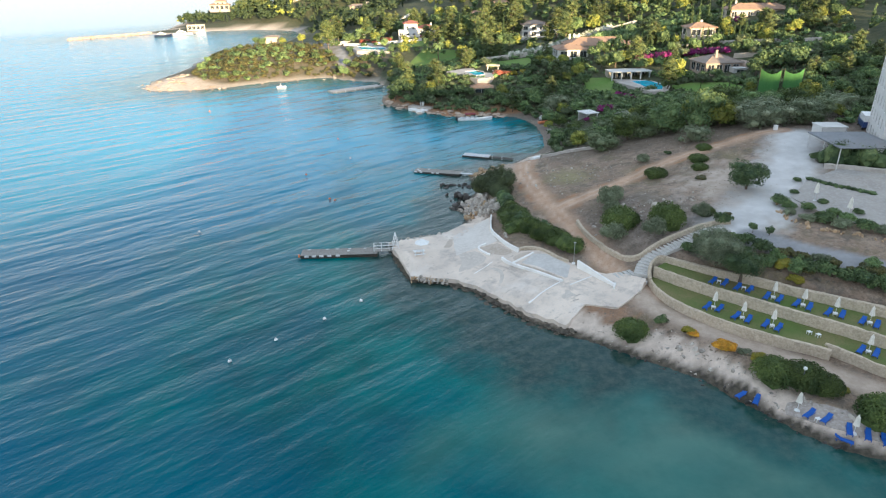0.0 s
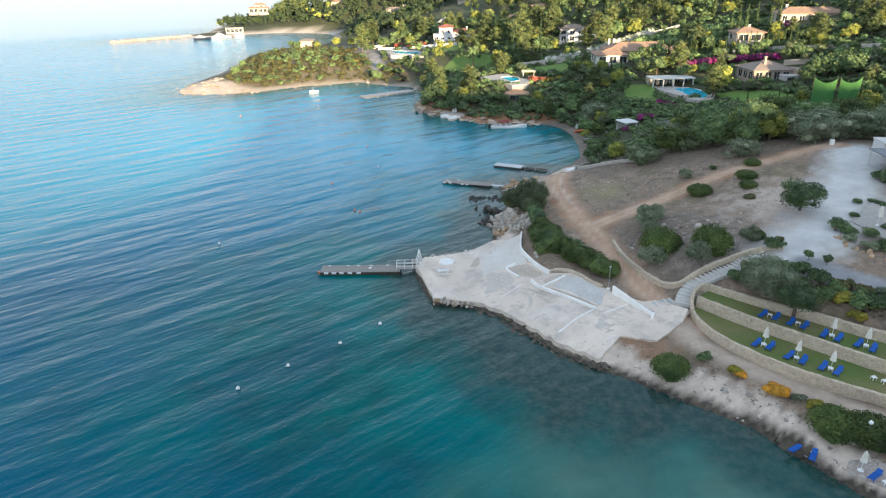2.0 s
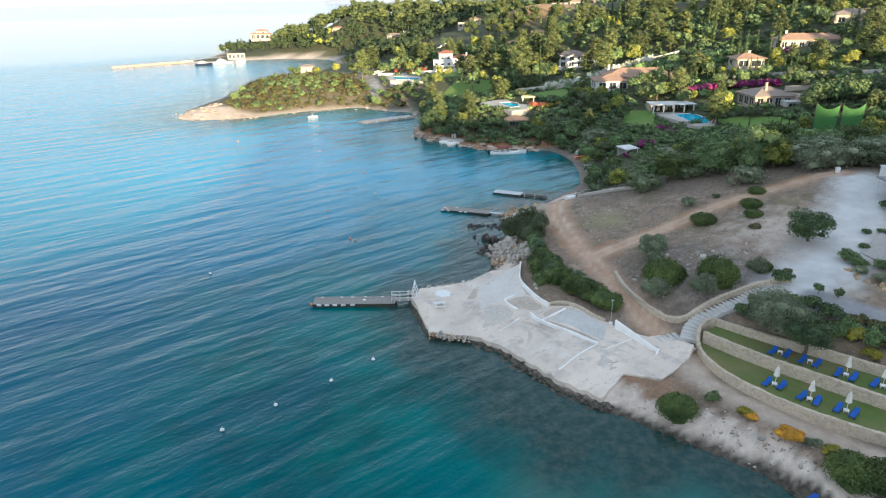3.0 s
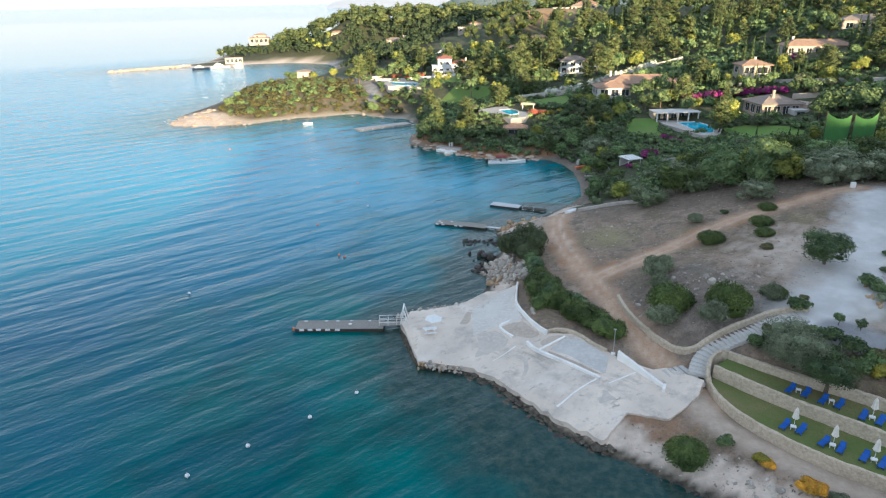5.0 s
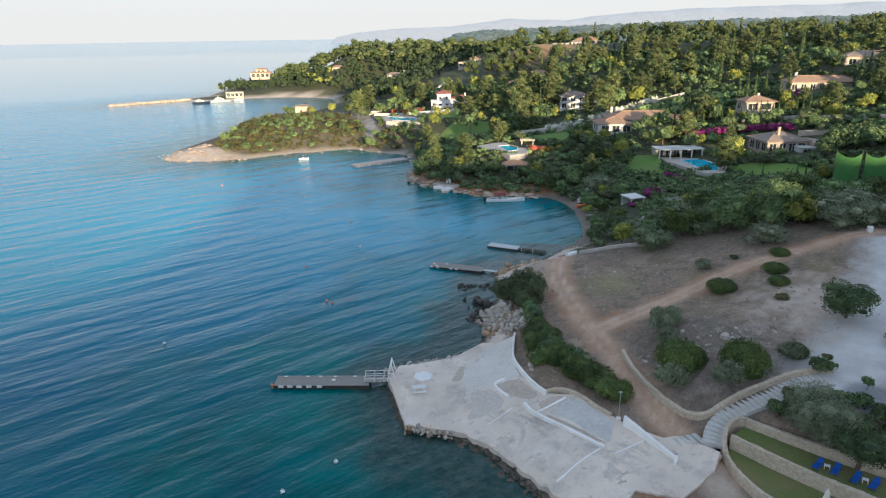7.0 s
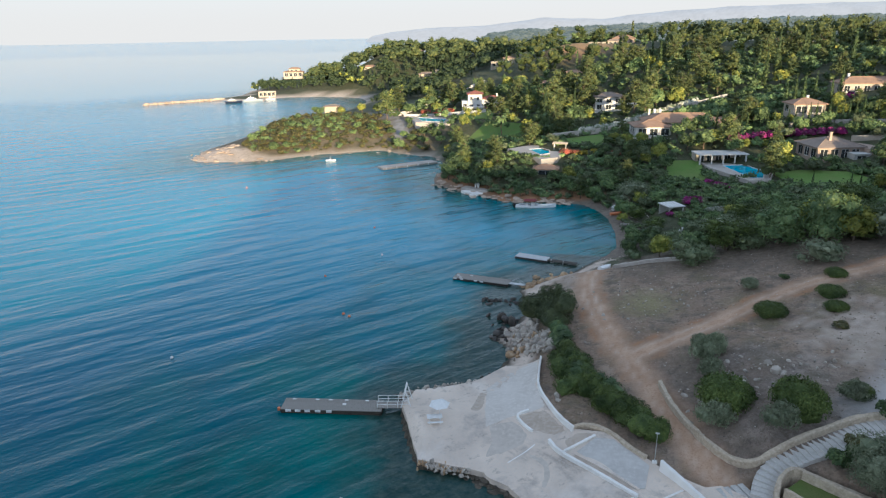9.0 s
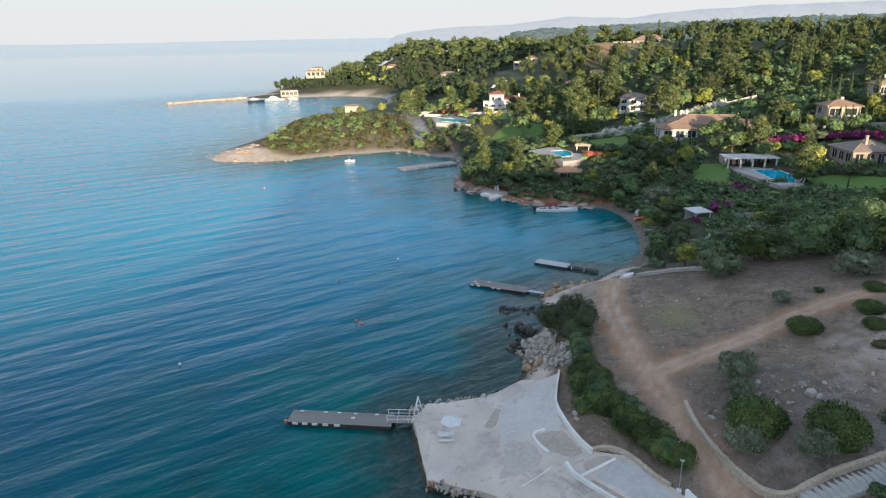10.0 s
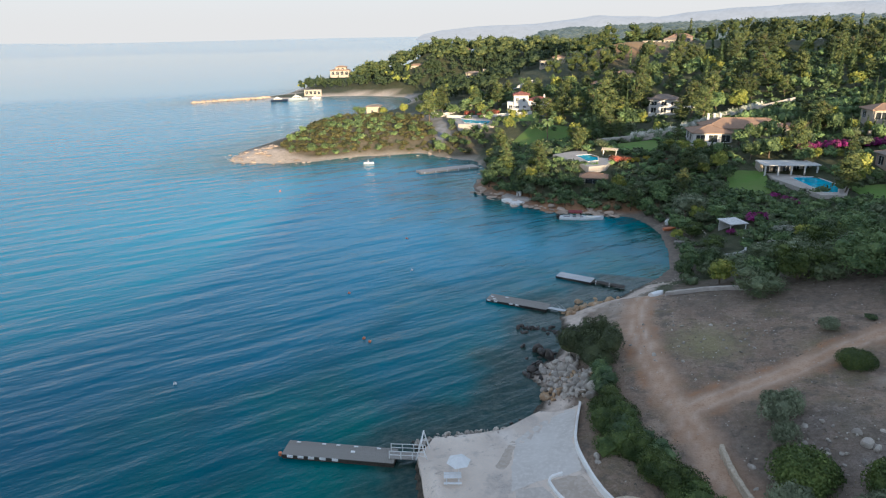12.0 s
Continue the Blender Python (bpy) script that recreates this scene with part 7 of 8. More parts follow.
block(v, 6.01, -2, 9, 2, 7.0, STONEWALL, STONEWALL, "flat", 0, 0)
v = house("hill_house", "small white house in the dark wood", -196, 592, 17.5, 12, 8)
block(v, -6, -3, 6, 3, 3.6, PLASTER, TILES, "hip", 1.2, 0, windows(3, 0.8, 3.8, 0.5, 1.8, 2))
v = house("hill_house", "cream house with a tile roof on the wooded crest", -163, 622, 29.5, 0, 8)
block(v, -7, -3, 7, 4, 4.0, PINKWALL, TILES, "hip", 1.6, 0, windows(3, 1, 4.4, 0.5, 2, 2))
v = house("cape_house", "white house with arched loggia on the far cape", -276, 600, 12.0, 18, 15)
block(v, -9, -4, 9, 5, 4.2, PLASTER, TILES, "hip", 1.4, 0, windows(4, 1.2, 4.2, 0.3, 2.8, 3.2))
block(v, -4, -2, 6, 4, 2.8, PLASTER, TILES, "hip", 1.2, 4.25, windows(2, 1.5, 4, 0.4, 2, 1.8))
v = house("boat_house", "low white boat house with columns on the far quay", -263, 521, 1.3, 24, 9)
block(v, -7, 0, 7, 5, 3.6, PLASTER, PLASTER, "flat", 0, 0, windows(4, 0.9, 3.3, 0.1, 2.4, 2.8))
v = house("stone_hut", "small ruined stone building on the headland", -134, 350, 8.6, 15, 5)
block(v, -3.5, -2, 3.5, 3, 3.8, STONEWALL, GREYTILES, "hip", 0.7, 0, [(2.4, 0.3, 1.2, 2.0)])
v = house("beach_hut", "small hut with a reddish roof and dark open front", -12.6, 231.5, 4.5, 3, 5)
block(v, -3.6, -1.5, 3.6, 2.5, 2.3, PLASTER, TILES, "hip", 1.0, 0, [(1.2, 0.1, 4.6, 1.9)])
# garden pavilion near the beach
v = house("garden_pavilion", "white slatted garden pavilion on posts by the beach", 21.6, 195.6, 3.6, 28, 4)
for u in (-2.4, 2.4):
    for w in (-2.6, 2.6):
        part("post", boxed(u * 0.8 - 0.1, w * 0.8 - 0.1, -0.5, u * 0.8 + 0.1, w * 0.8 + 0.1, 2.2, bevel=0.02), WHITEWALL, v)
part("roof", boxed(-2.3, -2.5, 2.2, 2.3, 2.5, 2.32, bevel=0.03), WHITEWALL, v)
for i in range(13):
    part("slat", boxed(-2.3, -2.5 + i * 0.4, 2.33, 2.3, -2.33 + i * 0.4, 2.42), WHITEPLASTIC, v)
part("back_wall", boxed(-1.8, 2.0, -0.5, 1.8, 2.15, 2.15), WHITEWALL, v)
# hotel, canopy, shed
v = house("hotel", "tall white hotel block with rows of small windows", 67.8, 124.6, 13.2, -18.5, 4, "hotel")
block(v, 0, 0, 20, 17, 22.0, WHITEWALL, WHITEWALL, "flat", 0, 0, windows(4, 2, 3.6, 1.0, 1.6, 1.6) + windows(4, 2, 3.6, 4.2, 1.6, 1.6) + windows(4, 2, 3.6, 7.4, 1.6, 1.6), [w for k in range(6) for w in windows(5, 1.4, 3.1, 1.2 + 3.2 * k, 0.7, 1.9)])
v = house("entrance_canopy", "flat dark grey metal canopy on posts beside the hotel", 62.6, 123.5, 13.0, 4, 6, "canopy")
part("roof", boxed(-5.6, -6, 3.3, 5.2, 6, 3.5, bevel=0.03), GREYMETAL, v)
for u in (-5.2, 4.8):
    for w in (-5.6, 0, 5.6):
        part("post", rod(bmesh.new(), (u, w, -1.5), (u, w, 3.3), 0.09, 7), WHITEWALL, v)
v = house("service_shed", "low white flat-roofed service shed", 63, 134.6, 13.6, 4, 4, "shed")
block(v, -2.4, -2, 2.4, 2, 2.9, WHITEWALL, WHITEWALL, "flat", 0, 0, [(0.6, 0.1, 1.0, 2.0)])

# low walls, hedges and netting of the gardens
wall_strip("garden_wall_white", [(-104, 346), (-93, 342), (-91.5, 370), (-90.5, 403), (-81, 435), (-70, 455)], lift(bare, -1), lift(bare, 1.6), 0.5, WHITEWALL, "long white garden wall climbing from the road")
wall_strip("garden_wall_pool", [(-92, 342), (-78, 340), (-66, 342), (-50, 340)], lift(bare, -1), lift(bare, 1.3), 0.5, WHITEWALL, "white wall behind the turquoise pool")
wall_strip("garden_wall_path", [(-15, 271.5), (-6.8, 272.8), (2.5, 274.2), (11.8, 278.9), (21.5, 290.2), (31.5, 299.2), (40.3, 304), (52, 308)], lift(bare, -1), lift(bare, 2.0), 0.6, PAVING, "pale wall along the garden road")
wall_strip("garden_wall_cream", [(76, 243), (85, 239.5), (96, 232), (108, 224)], lift(bare, -2), lift(bare, 1.6), 0.6, PLASTER, "long cream retaining wall")
wall_strip("garden_wall_slope", [(60, 262), (74, 260.5), (90, 252), (100, 245), (112, 238)], lift(bare, -2), lift(bare, 1.2), 0.5, PAVING, "pale terrace wall on the slope")
wall_strip("beach_wall", [(6.5, 151.5), (9.5, 152.4), (15.1, 152.6), (19, 151.0)], lift(bare, -0.6), lift(bare, 0.75), 0.45, PAVING, "low pale wall between field and beach", kind="structure")
wall_strip("path_wall", [(23.2, 192.5), (22.9, 185), (22.6, 177.5), (18.6, 178.6)], lift(bare, -0.5), lift(bare, 0.6), 0.3, WHITEWALL, "thin white wall beside the beach path")
for name, ring_, label in (("garden_lawn", [(24.4, 239), (34, 239), (33, 219), (29, 217), (22.8, 224)], "mown green lawn beside the pool house"), ("garden_lawn_villa", [(51, 224), (58, 225), (68, 219), (71, 210), (62, 203), (53, 209)], "mown green lawn below the villa"),
                           ("garden_lawn_slope", [(-46, 318), (-26, 307), (-24, 296), (-30, 286), (-44, 287), (-50, 296)], "green lawn below the pines"), ("garden_lawn_white", [(-62, 341), (-46, 337), (-44, 322), (-56, 322), (-64, 332)], "green lawn of the white house"),
                           ("garden_lawn_high", [(-8, 270), (4, 272), (8, 264), (2, 257), (-8, 260)], "green lawn beside the garden road")):
    tagged(sheet(name, ring_, lift(bare, 0.18), 0.5, GARDENGRASS, 2.0), label, "lawn", kind="structure")
    for dy_ in (6, 14, 22, 30):
        LOW.append([(x - 0.1 * dy_, y - dy_) for x, y in ring_])
    cx, cy = np.mean([p[0] for p in ring_]), np.mean([p[1] for p in ring_])


def pool(name, label, ring_, z, deck_ring):
    ob = thing(name, label, "pool", kind="structure")
    deck_ = sheet("deck", deck_ring, lambda x, y: np.full(x.shape, z), 3.0, PAVING, 3.0, ob)
    water_ = sheet("water", ring_, lambda x, y: np.full(x.shape, z + 0.03), 0.2, POOLWATER, 3.0, ob)
    cop = [Vector((*p, 0)) for p in ring_]
    bm = bmesh.new()
    for a, b in zip(cop, cop[1:] + cop[:1]):
        rod(bm, a + Vector((0, 0, z + 0.04)), b + Vector((0, 0, z + 0.04)), 0.16, 5)
    part("coping", bm, WHITEWALL, ob)
    for x, y in deck_ring:
        CLEAR.append((x, y, 3))
    CLEAR.append((np.mean([p[0] for p in deck_ring]), np.mean([p[1] for p in deck_ring]), 9))
    return ob


pool("swimming_pool", "bright blue swimming pool with a pale paved surround", [(39.5, 233.0), (46.0, 235.4), (49.6, 226), (47.2, 216.8), (43.9, 216.0)], 8.95, [(35.0, 231.0), (33.5, 239), (49.5, 243), (52, 226), (48.5, 214.5), (42.8, 213.6)])
pool("swimming_pool", "blue swimming pool on a pale stone terrace", [(-20.3, 251.8), (-15.8, 254.6), (-13.0, 251.0), (-12.4, 244.6), (-15.4, 242.2)], 9.15, [(-27.6, 252), (-22.3, 259.3), (-13.4, 264), (-7.4, 250), (-9.6, 238.5), (-14.4, 234.4)])
pool("swimming_pool", "pale turquoise swimming pool behind a white wall", [(-83, 334), (-66.5, 328), (-66, 318), (-77, 320.5)], 9.2, [(-89, 338), (-66, 338), (-62.5, 315.5), (-79, 317)])
LOW.append([(30, 234), (52, 240), (50, 214), (46, 184), (28, 190)])
LOW.append([(-30, 258), (-6, 256), (-4, 236), (-8, 222), (-26, 222)])
LOW.append([(-92, 340), (-40, 350), (-44, 318), (-50, 296), (-84, 300)])
LOW.append([(16, 200), (27, 200), (26, 170), (17, 170)])
LOW.append([(55, 236), (84, 236), (80, 206), (52, 204)])
LOW.append([(12, 266), (46, 266), (40, 244), (12, 244)])
LOW.append([(-18, 273), (10, 281), (34, 302), (52, 310), (58, 300), (40, 290), (24, 272), (4, 262), (-18, 262)])
# furniture of the pool terraces
for x, y, z in ((-11.5, 258.5, 9.2), (-9.5, 252, 9.2), (-9.0, 247, 9.2)):
    stand(side0, x, y, z, 10)
shade_ = thing("pergola", "pale pergola with a slatted roof by the pool", "pergola", Matrix.Translation((-9.6, 254.5, 8.75)))
for u in (-2, 2):
    for w in (-1.6, 1.6):
        part("post", boxed(u - 0.1, w - 0.1, 0, u + 0.1, w + 0.1, 2.4), WHITEWALL, shade_)
part("roof", boxed(-2.6, -2.1, 2.4, 2.6, 2.1, 2.5, bevel=0.02), PLASTER, shade_)
for i in range(9):
    part("slat", boxed(-2.6, -2.0 + i * 0.46, 2.51, 2.6, -1.85 + i * 0.46, 2.6), PLASTER, shade_)

for i, (x0, y0, x1, y1) in enumerate(((68.6, 193.5, 73.6, 191.5), (74.2, 191.2, 79.6, 191.6))):
    ob = thing("garden_netting", "tall green netting screen hung between poles", "netting", group="green netting screens")
    z0, z1 = 10.2, 19.2
    n_ = 12
    vs, fs = [], []
    for a in range(n_ + 1):
        for b in range(7):
            u, w = a / n_, b / 6
            sag = 1.3 * (4 * u * (1 - u)) * w
            vs.append((x0 + (x1 - x0) * u, y0 + (y1 - y0) * u - 1.2 * 4 * u * (1 - u) * (1 - 0.4 * w), z0 + (z1 - z0) * w - sag + 0.5 * i * u * w))
    for a in range(n_):
        for b in range(6):
            k = a * 7 + b
            fs.append((k, k + 7, k + 8, k + 1))
    net_ = raw("net", vs, fs, NETTING, ob)
    sm = net_.modifiers.new("thickness", "SOLIDIFY")
    sm.thickness = 0.06
    for x, y in ((x0, y0), (x1, y1)):
        part("pole", rod(bmesh.new(), (x, y, 8.5), (x, y, z1 + 0.4), 0.09, 7), DARKWOOD, ob)
    for zz in (12.5, 15.5):
        part("wire", rod(bmesh.new(), (x0, y0, zz), (x1, y1, zz), 0.04, 5), DARKWOOD, ob)
    CLEAR.append(((x0 + x1) / 2, (y0 + y1) / 2, 5))
LOW.append([(66, 194), (82, 194), (78, 172), (64, 172)])

# vehicles by the hotel
def wheel(parent, x, y, r=0.34):
    w_ = part("wheel", rod(bmesh.new(), (x, y - 0.11, r), (x, y + 0.11, r), r, 14), RUBBER, parent)
    part("rim", rod(bmesh.new(), (x, y - 0.12, r), (x, y + 0.12, r), r * 0.6, 10), STEEL, w_)


van = thing("delivery_truck", "white box truck with a dark blue lower body", "truck", Matrix.Translation((74.3, 143.5, ground(74.3, 143.5))) @ Matrix.Rotation(radians(75), 4, "Z"))
part("cargo_box", boxed(-3.2, -1.15, 1.75, 1.6, 1.15, 3.1, bevel=0.06), HULLWHITE, van)
part("lower_body", boxed(-3.2, -1.14, 0.5, 1.6, 1.14, 1.74, bevel=0.05), VANBLUE, van)
part("cab", boxed(1.62, -1.05, 0.5, 3.2, 1.05, 2.3, bevel=0.2), VANBLUE, van)
part("windscreen", boxed(3.1, -0.9, 1.4, 3.23, 0.9, 2.1, bevel=0.03), PANE, van)
for u in (-2.2, 2.3):
    for w in (-1.0, 1.0):
        wheel(van, u, w, 0.42)
car = thing("parked_car", "silver-blue hatchback parked beside the hotel", "car", Matrix.Translation((81.5, 160.5, ground(81.5, 160.5))) @ Matrix.Rotation(radians(20), 4, "Z"))
part("body", boxed(-2.0, -0.85, 0.3, 2.0, 0.85, 0.95, bevel=0.18), CARSILVER, car)
part("cabin", boxed(-1.5, -0.75, 0.9, 0.9, 0.75, 1.5, bevel=0.25), CARSILVER, car)
part("side_windows", boxed(-1.3, -0.78, 1.02, 0.75, 0.78, 1.36, bevel=0.05), PANE, car)
for u in (-1.25, 1.25):
    for w in (-0.8, 0.8):
        wheel(car, u, w, 0.31)
tank = thing("utility_cabinet", "small white utility cabinet at the edge of the gravel", "cabinet", Matrix.Translation((55.0, 140.6, ground(55, 140.6))))
part("body", boxed(-0.4, -0.3, 0, 0.4, 0.3, 1.1, bevel=0.04), WHITEPLASTIC, tank)
part("door", boxed(-0.32, -0.33, 0.12, 0.32, -0.302, 0.98, bevel=0.01), WHITEPLASTIC, tank)
# terrace of the hotel: paved floor, kerbs, table stands
tagged(sheet("terrace_paving", [(46.0, 106), (52, 113.5), (58.2, 117.5), (66, 114), (68, 100), (60, 92.5), (52.5, 95.5), (48.4, 99.5)], lambda x, y: ground_at(x, y) + 0.16, 0.6, DARKPAD, 1.5), "grey paved terrace beside the hotel", "terrace", kind="structure")
wall_strip("terrace_wall", [(56, 118.4), (61, 116.6), (67, 114.4)], lift(bare, -0.6), lift(bare, 0.9), 0.35, PAVING, "pale low wall of the hotel terrace")
hedge("clipped_hedge", "dense green hedge with red blossom below the canopy", [(57.0, 120.2), (61, 119.0), (66, 117.6), (71, 116.4)], 1.9, 4.6, 5200, MASTIC, 131, 0.14)
plant("bougainvillea", 58.8, 120.6, 1.0, 0.8, sink=-1.2)
plant("darkbush", 56.2, 122.2, 1.3, 1.0)
hedge("low_hedge", "narrow dark clipped hedge edging the hotel terrace", [(51.6, 113.0), (55, 109.8), (59.5, 106.8)], 0.45, 0.7, 900, MASTIC, 132, 0.1)
hedge("low_hedge", "narrow dark clipped hedge edging the hotel terrace", [(60.6, 104.2), (64, 102.0)], 0.45, 0.7, 600, MASTIC, 133, 0.1)
# blue-covered dinghy and clutter at the field's edge
dinghy = thing("covered_dinghy", "small upturned dinghy with a pale blue cover", "boat", Matrix.Translation((5.2, 153.4, ground(5.2, 153.4) + 0.5)) @ Matrix.Rotation(radians(50), 4, "Z") @ Matrix.Rotation(radians(180), 4, "X"))
part("hull", hull_mesh("hull", 3.2, 1.4, 0.5, HULLWHITE), HULLWHITE, dinghy)
kiosk = thing("beach_shelter", "small white shelter with a blue parasol on the bathing ledge", "shelter", Matrix.Translation((-33.6, 225.6, 1.25)))
part("cabinet", boxed(-0.7, -0.5, 0, 0.7, 0.5, 1.4, bevel=0.04), WHITEPLASTIC, kiosk)
bm = bmesh.new()
bmesh.ops.create_cone(bm, cap_ends=False, segments=8, radius1=1.5, radius2=0.03, depth=0.5, matrix=Matrix.Translation((0, 0, 2.4)))
bmesh.ops.solidify(bm, geom=bm.faces[:], thickness=0.02)
part("canopy", bm, VANBLUE, kiosk)
part("pole", rod(bmesh.new(), (0, 0, 1.3), (0, 0, 2.6), 0.04, 6), STEEL, kiosk)
tagged(sheet("bathing_ledge", [(-38.6, 224.4), (-30, 221.6), (-27.6, 223.6), (-31, 226.6), (-37.6, 227.6)], lambda x, y: np.full(x.shape, 1.25), 1.6, PAVING, 1.5), "pale concrete bathing ledge on the bay's rocks", "ledge", kind="structure")
for x, y, m_, nm, lb in ((8.6, 202.5, ORANGEFLOAT, "kayak", "small orange kayak on the beach"), (8.0, 207, HULLWHITE, "dinghy", "small white dinghy on the beach"), (11.0, 191.5, DECKING, "rowing_boat", "weathered rowing boat on the beach")):
    b_ = thing(nm, lb, "boat", Matrix.Translation((x, y, ground(x, y) + 0.2)) @ Matrix.Rotation(radians(rng.uniform(0, 180)), 4, "Z"))
    part("hull", hull_mesh("hull", 3.4, 1.1, 0.45, m_), m_, b_)

wall_strip("breakwater", [(-331, 455), (-320, 470), (-308, 486), (-292, 503)], lambda x, y: np.full(x.shape, -1.0), lambda x, y: np.interp(x, [-331, -292], [0.5, 1.2]), 3.6, WARMROCK, "low rocky spit off the far cape", wobble=0.35, step=1.6)
heap("spit_rocks", "pale broken rocks along the spit off the far cape", scatter([(-332, 454), (-320, 469), (-308, 485), (-292, 501)], 0.9, 90, 0.8, 2.2, 24, 0.0, 0.4), WARMROCK)
heap("headland_rocks", "warm pale rocks along the headland shore", scatter([(-52.5, 240), (-53, 254), (-62, 281), (-76, 284.6), (-89, 292), (-101, 284.2), (-113, 277.6), (-122.5, 266), (-138, 257.8), (-156, 256.2), (-165, 277)], 1.6, 190, 0.6, 2.2, 21, -0.25), WARMROCK, flat=0.6)
heap("headland_slabs", "broad bare rock slabs at the tip of the headland", scatter([(-150, 262), (-158, 268), (-157, 280), (-146, 264)], 5.0, 90, 0.5, 2.6, 23, -0.25), WARMROCK, flat=0.5)
heap("bay_rocks", "brown rocks along the foot of the bay gardens", scatter([(-2, 214.5), (-9, 215), (-24, 215), (-32, 220), (-41, 226), (-49, 233.4)], 1.1, 150, 0.5, 2.8, 22, -0.1), WARMROCK, flat=0.5)
# pylon and poles on the ridge
def pole_tower(x, y, z, h, label):
    ob = thing("lattice_mast", label, "mast", Matrix.Translation((x, y, z)))
    for u in (-0.8, 0.8):
        part("leg", rod(bmesh.new(), (u, 0, 0), (u * 0.6, 0, h), 0.14, 6), WHITEWALL, ob)
    for k in range(6):
        part("brace", rod(bmesh.new(), (-0.75, 0, h * k / 6 + 0.3), (0.72, 0, h * (k + 1) / 6), 0.07, 5), WHITEWALL, ob)
    part("crossarm", boxed(-1.8, -0.12, h - 0.9, 1.8, 0.12, h - 0.65), WHITEWALL, ob)


pole_tower(105, 394, 33.5, 10.5, "pale lattice power mast on the slope")
for x, y in ((-98, 341), (-104, 352)):
    ob = thing("road_lamp", "pale road lamp beside the bay road", "lamp", Matrix.Translation((x, y, ground(x, y))))
    part("pole", rod(bmesh.new(), (0, 0, 0), (0, 0, 5.0), 0.16, 7), WHITEWALL, ob)
    part("lamp_head", boxed(-0.5, -0.3, 5.0, 0.5, 0.3, 5.4, bevel=0.05), WHITEWALL, ob)

# distant hills, far behind everything; haze is painted into their glowing colour
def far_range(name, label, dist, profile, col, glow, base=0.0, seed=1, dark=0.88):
    m, n, l, b = material(name + "_painted_haze")
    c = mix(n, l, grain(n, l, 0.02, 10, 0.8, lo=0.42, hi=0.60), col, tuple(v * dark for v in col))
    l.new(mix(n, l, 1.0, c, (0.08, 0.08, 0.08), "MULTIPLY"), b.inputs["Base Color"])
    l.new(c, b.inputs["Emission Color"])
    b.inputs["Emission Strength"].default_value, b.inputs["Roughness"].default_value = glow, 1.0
    g = np.random.default_rng(seed)
    az = np.linspace(profile[0][0], profile[-1][0], 160)
    h = np.interp(az, [p[0] for p in profile], [p[1] for p in profile])
    wig = np.convolve(g.normal(0, 1, 220), np.ones(9) / 9, "same")[:160] * 0.05 * h
    vs, fs = [], []
    for i, a in enumerate(az):
        for k, (d, f) in enumerate(((0.90, 0.0), (0.94, 0.45), (0.97, 0.8), (1.0, 1.0), (1.06, 0.0))):
            r = dist * (d + 0.012 * math.sin(a * 1.7 + k * 2.1))
            vs.append((r * math.sin(radians(a)), r * math.cos(radians(a)), base + (h[i] + wig[i]) * f - (2 if f == 0 else 0)))
    for i in range(len(az) - 1):
        for k in range(4):
            q = i * 5 + k
            fs.append((q, q + 5, q + 6, q + 1))
    ob = raw(name, vs, fs, m)
    ob.data.polygons.foreach_set("use_smooth", np.ones(len(fs), bool))
    return tagged(ob, label, "hills", kind="structure")


far_range("backdrop_far_hills", "distant hills, pale with painted haze", 4400, [(-20, 0), (-19, 45), (-17.5, 67), (-14.3, 88), (-9.5, 99), (-6.8, 122), (-4.7, 143), (-2.6, 133), (0.1, 126), (2.5, 147), (5.2, 164), (9.7, 176), (15.6, 183), (24, 190), (34, 180), (60, 160)], (0.97, 0.93, 0.87), 0.155, 0, 4)
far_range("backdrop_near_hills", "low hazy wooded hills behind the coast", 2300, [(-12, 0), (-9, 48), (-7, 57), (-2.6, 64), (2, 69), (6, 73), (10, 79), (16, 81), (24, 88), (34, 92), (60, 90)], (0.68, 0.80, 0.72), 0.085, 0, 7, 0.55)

# ---- gardens and woods ----
SHORE_PATH = [(19.5, 193), (19.3, 180), (21, 172)]


LAWNS = [r_ for r_ in ([(24.4, 239), (34, 239), (33, 219), (29, 217), (22.8, 224)], [(51, 224), (58, 225), (68, 219), (71, 210), (62, 203), (53, 209)], [(-46, 318), (-26, 307), (-24, 296), (-30, 286), (-44, 287), (-50, 296)], [(-62, 341), (-46, 337), (-44, 322), (-56, 322), (-64, 332)], [(-8, 270), (4, 272), (8, 264), (2, 257), (-8, 260)])]


def stands(kind, spots, group="", sink=0.1):
    for x, y, s, t in spots:
        plant(kind, x, y, s, t, sink=sink, group=group)
        CLEAR.append((x, y, {"pine": 2.6, "lime": 2.4, "tree": 2.4, "olive": 2.4, "edgetree": 2.6, "edgeolive": 2.6}.get(kind, 0.8) * s))


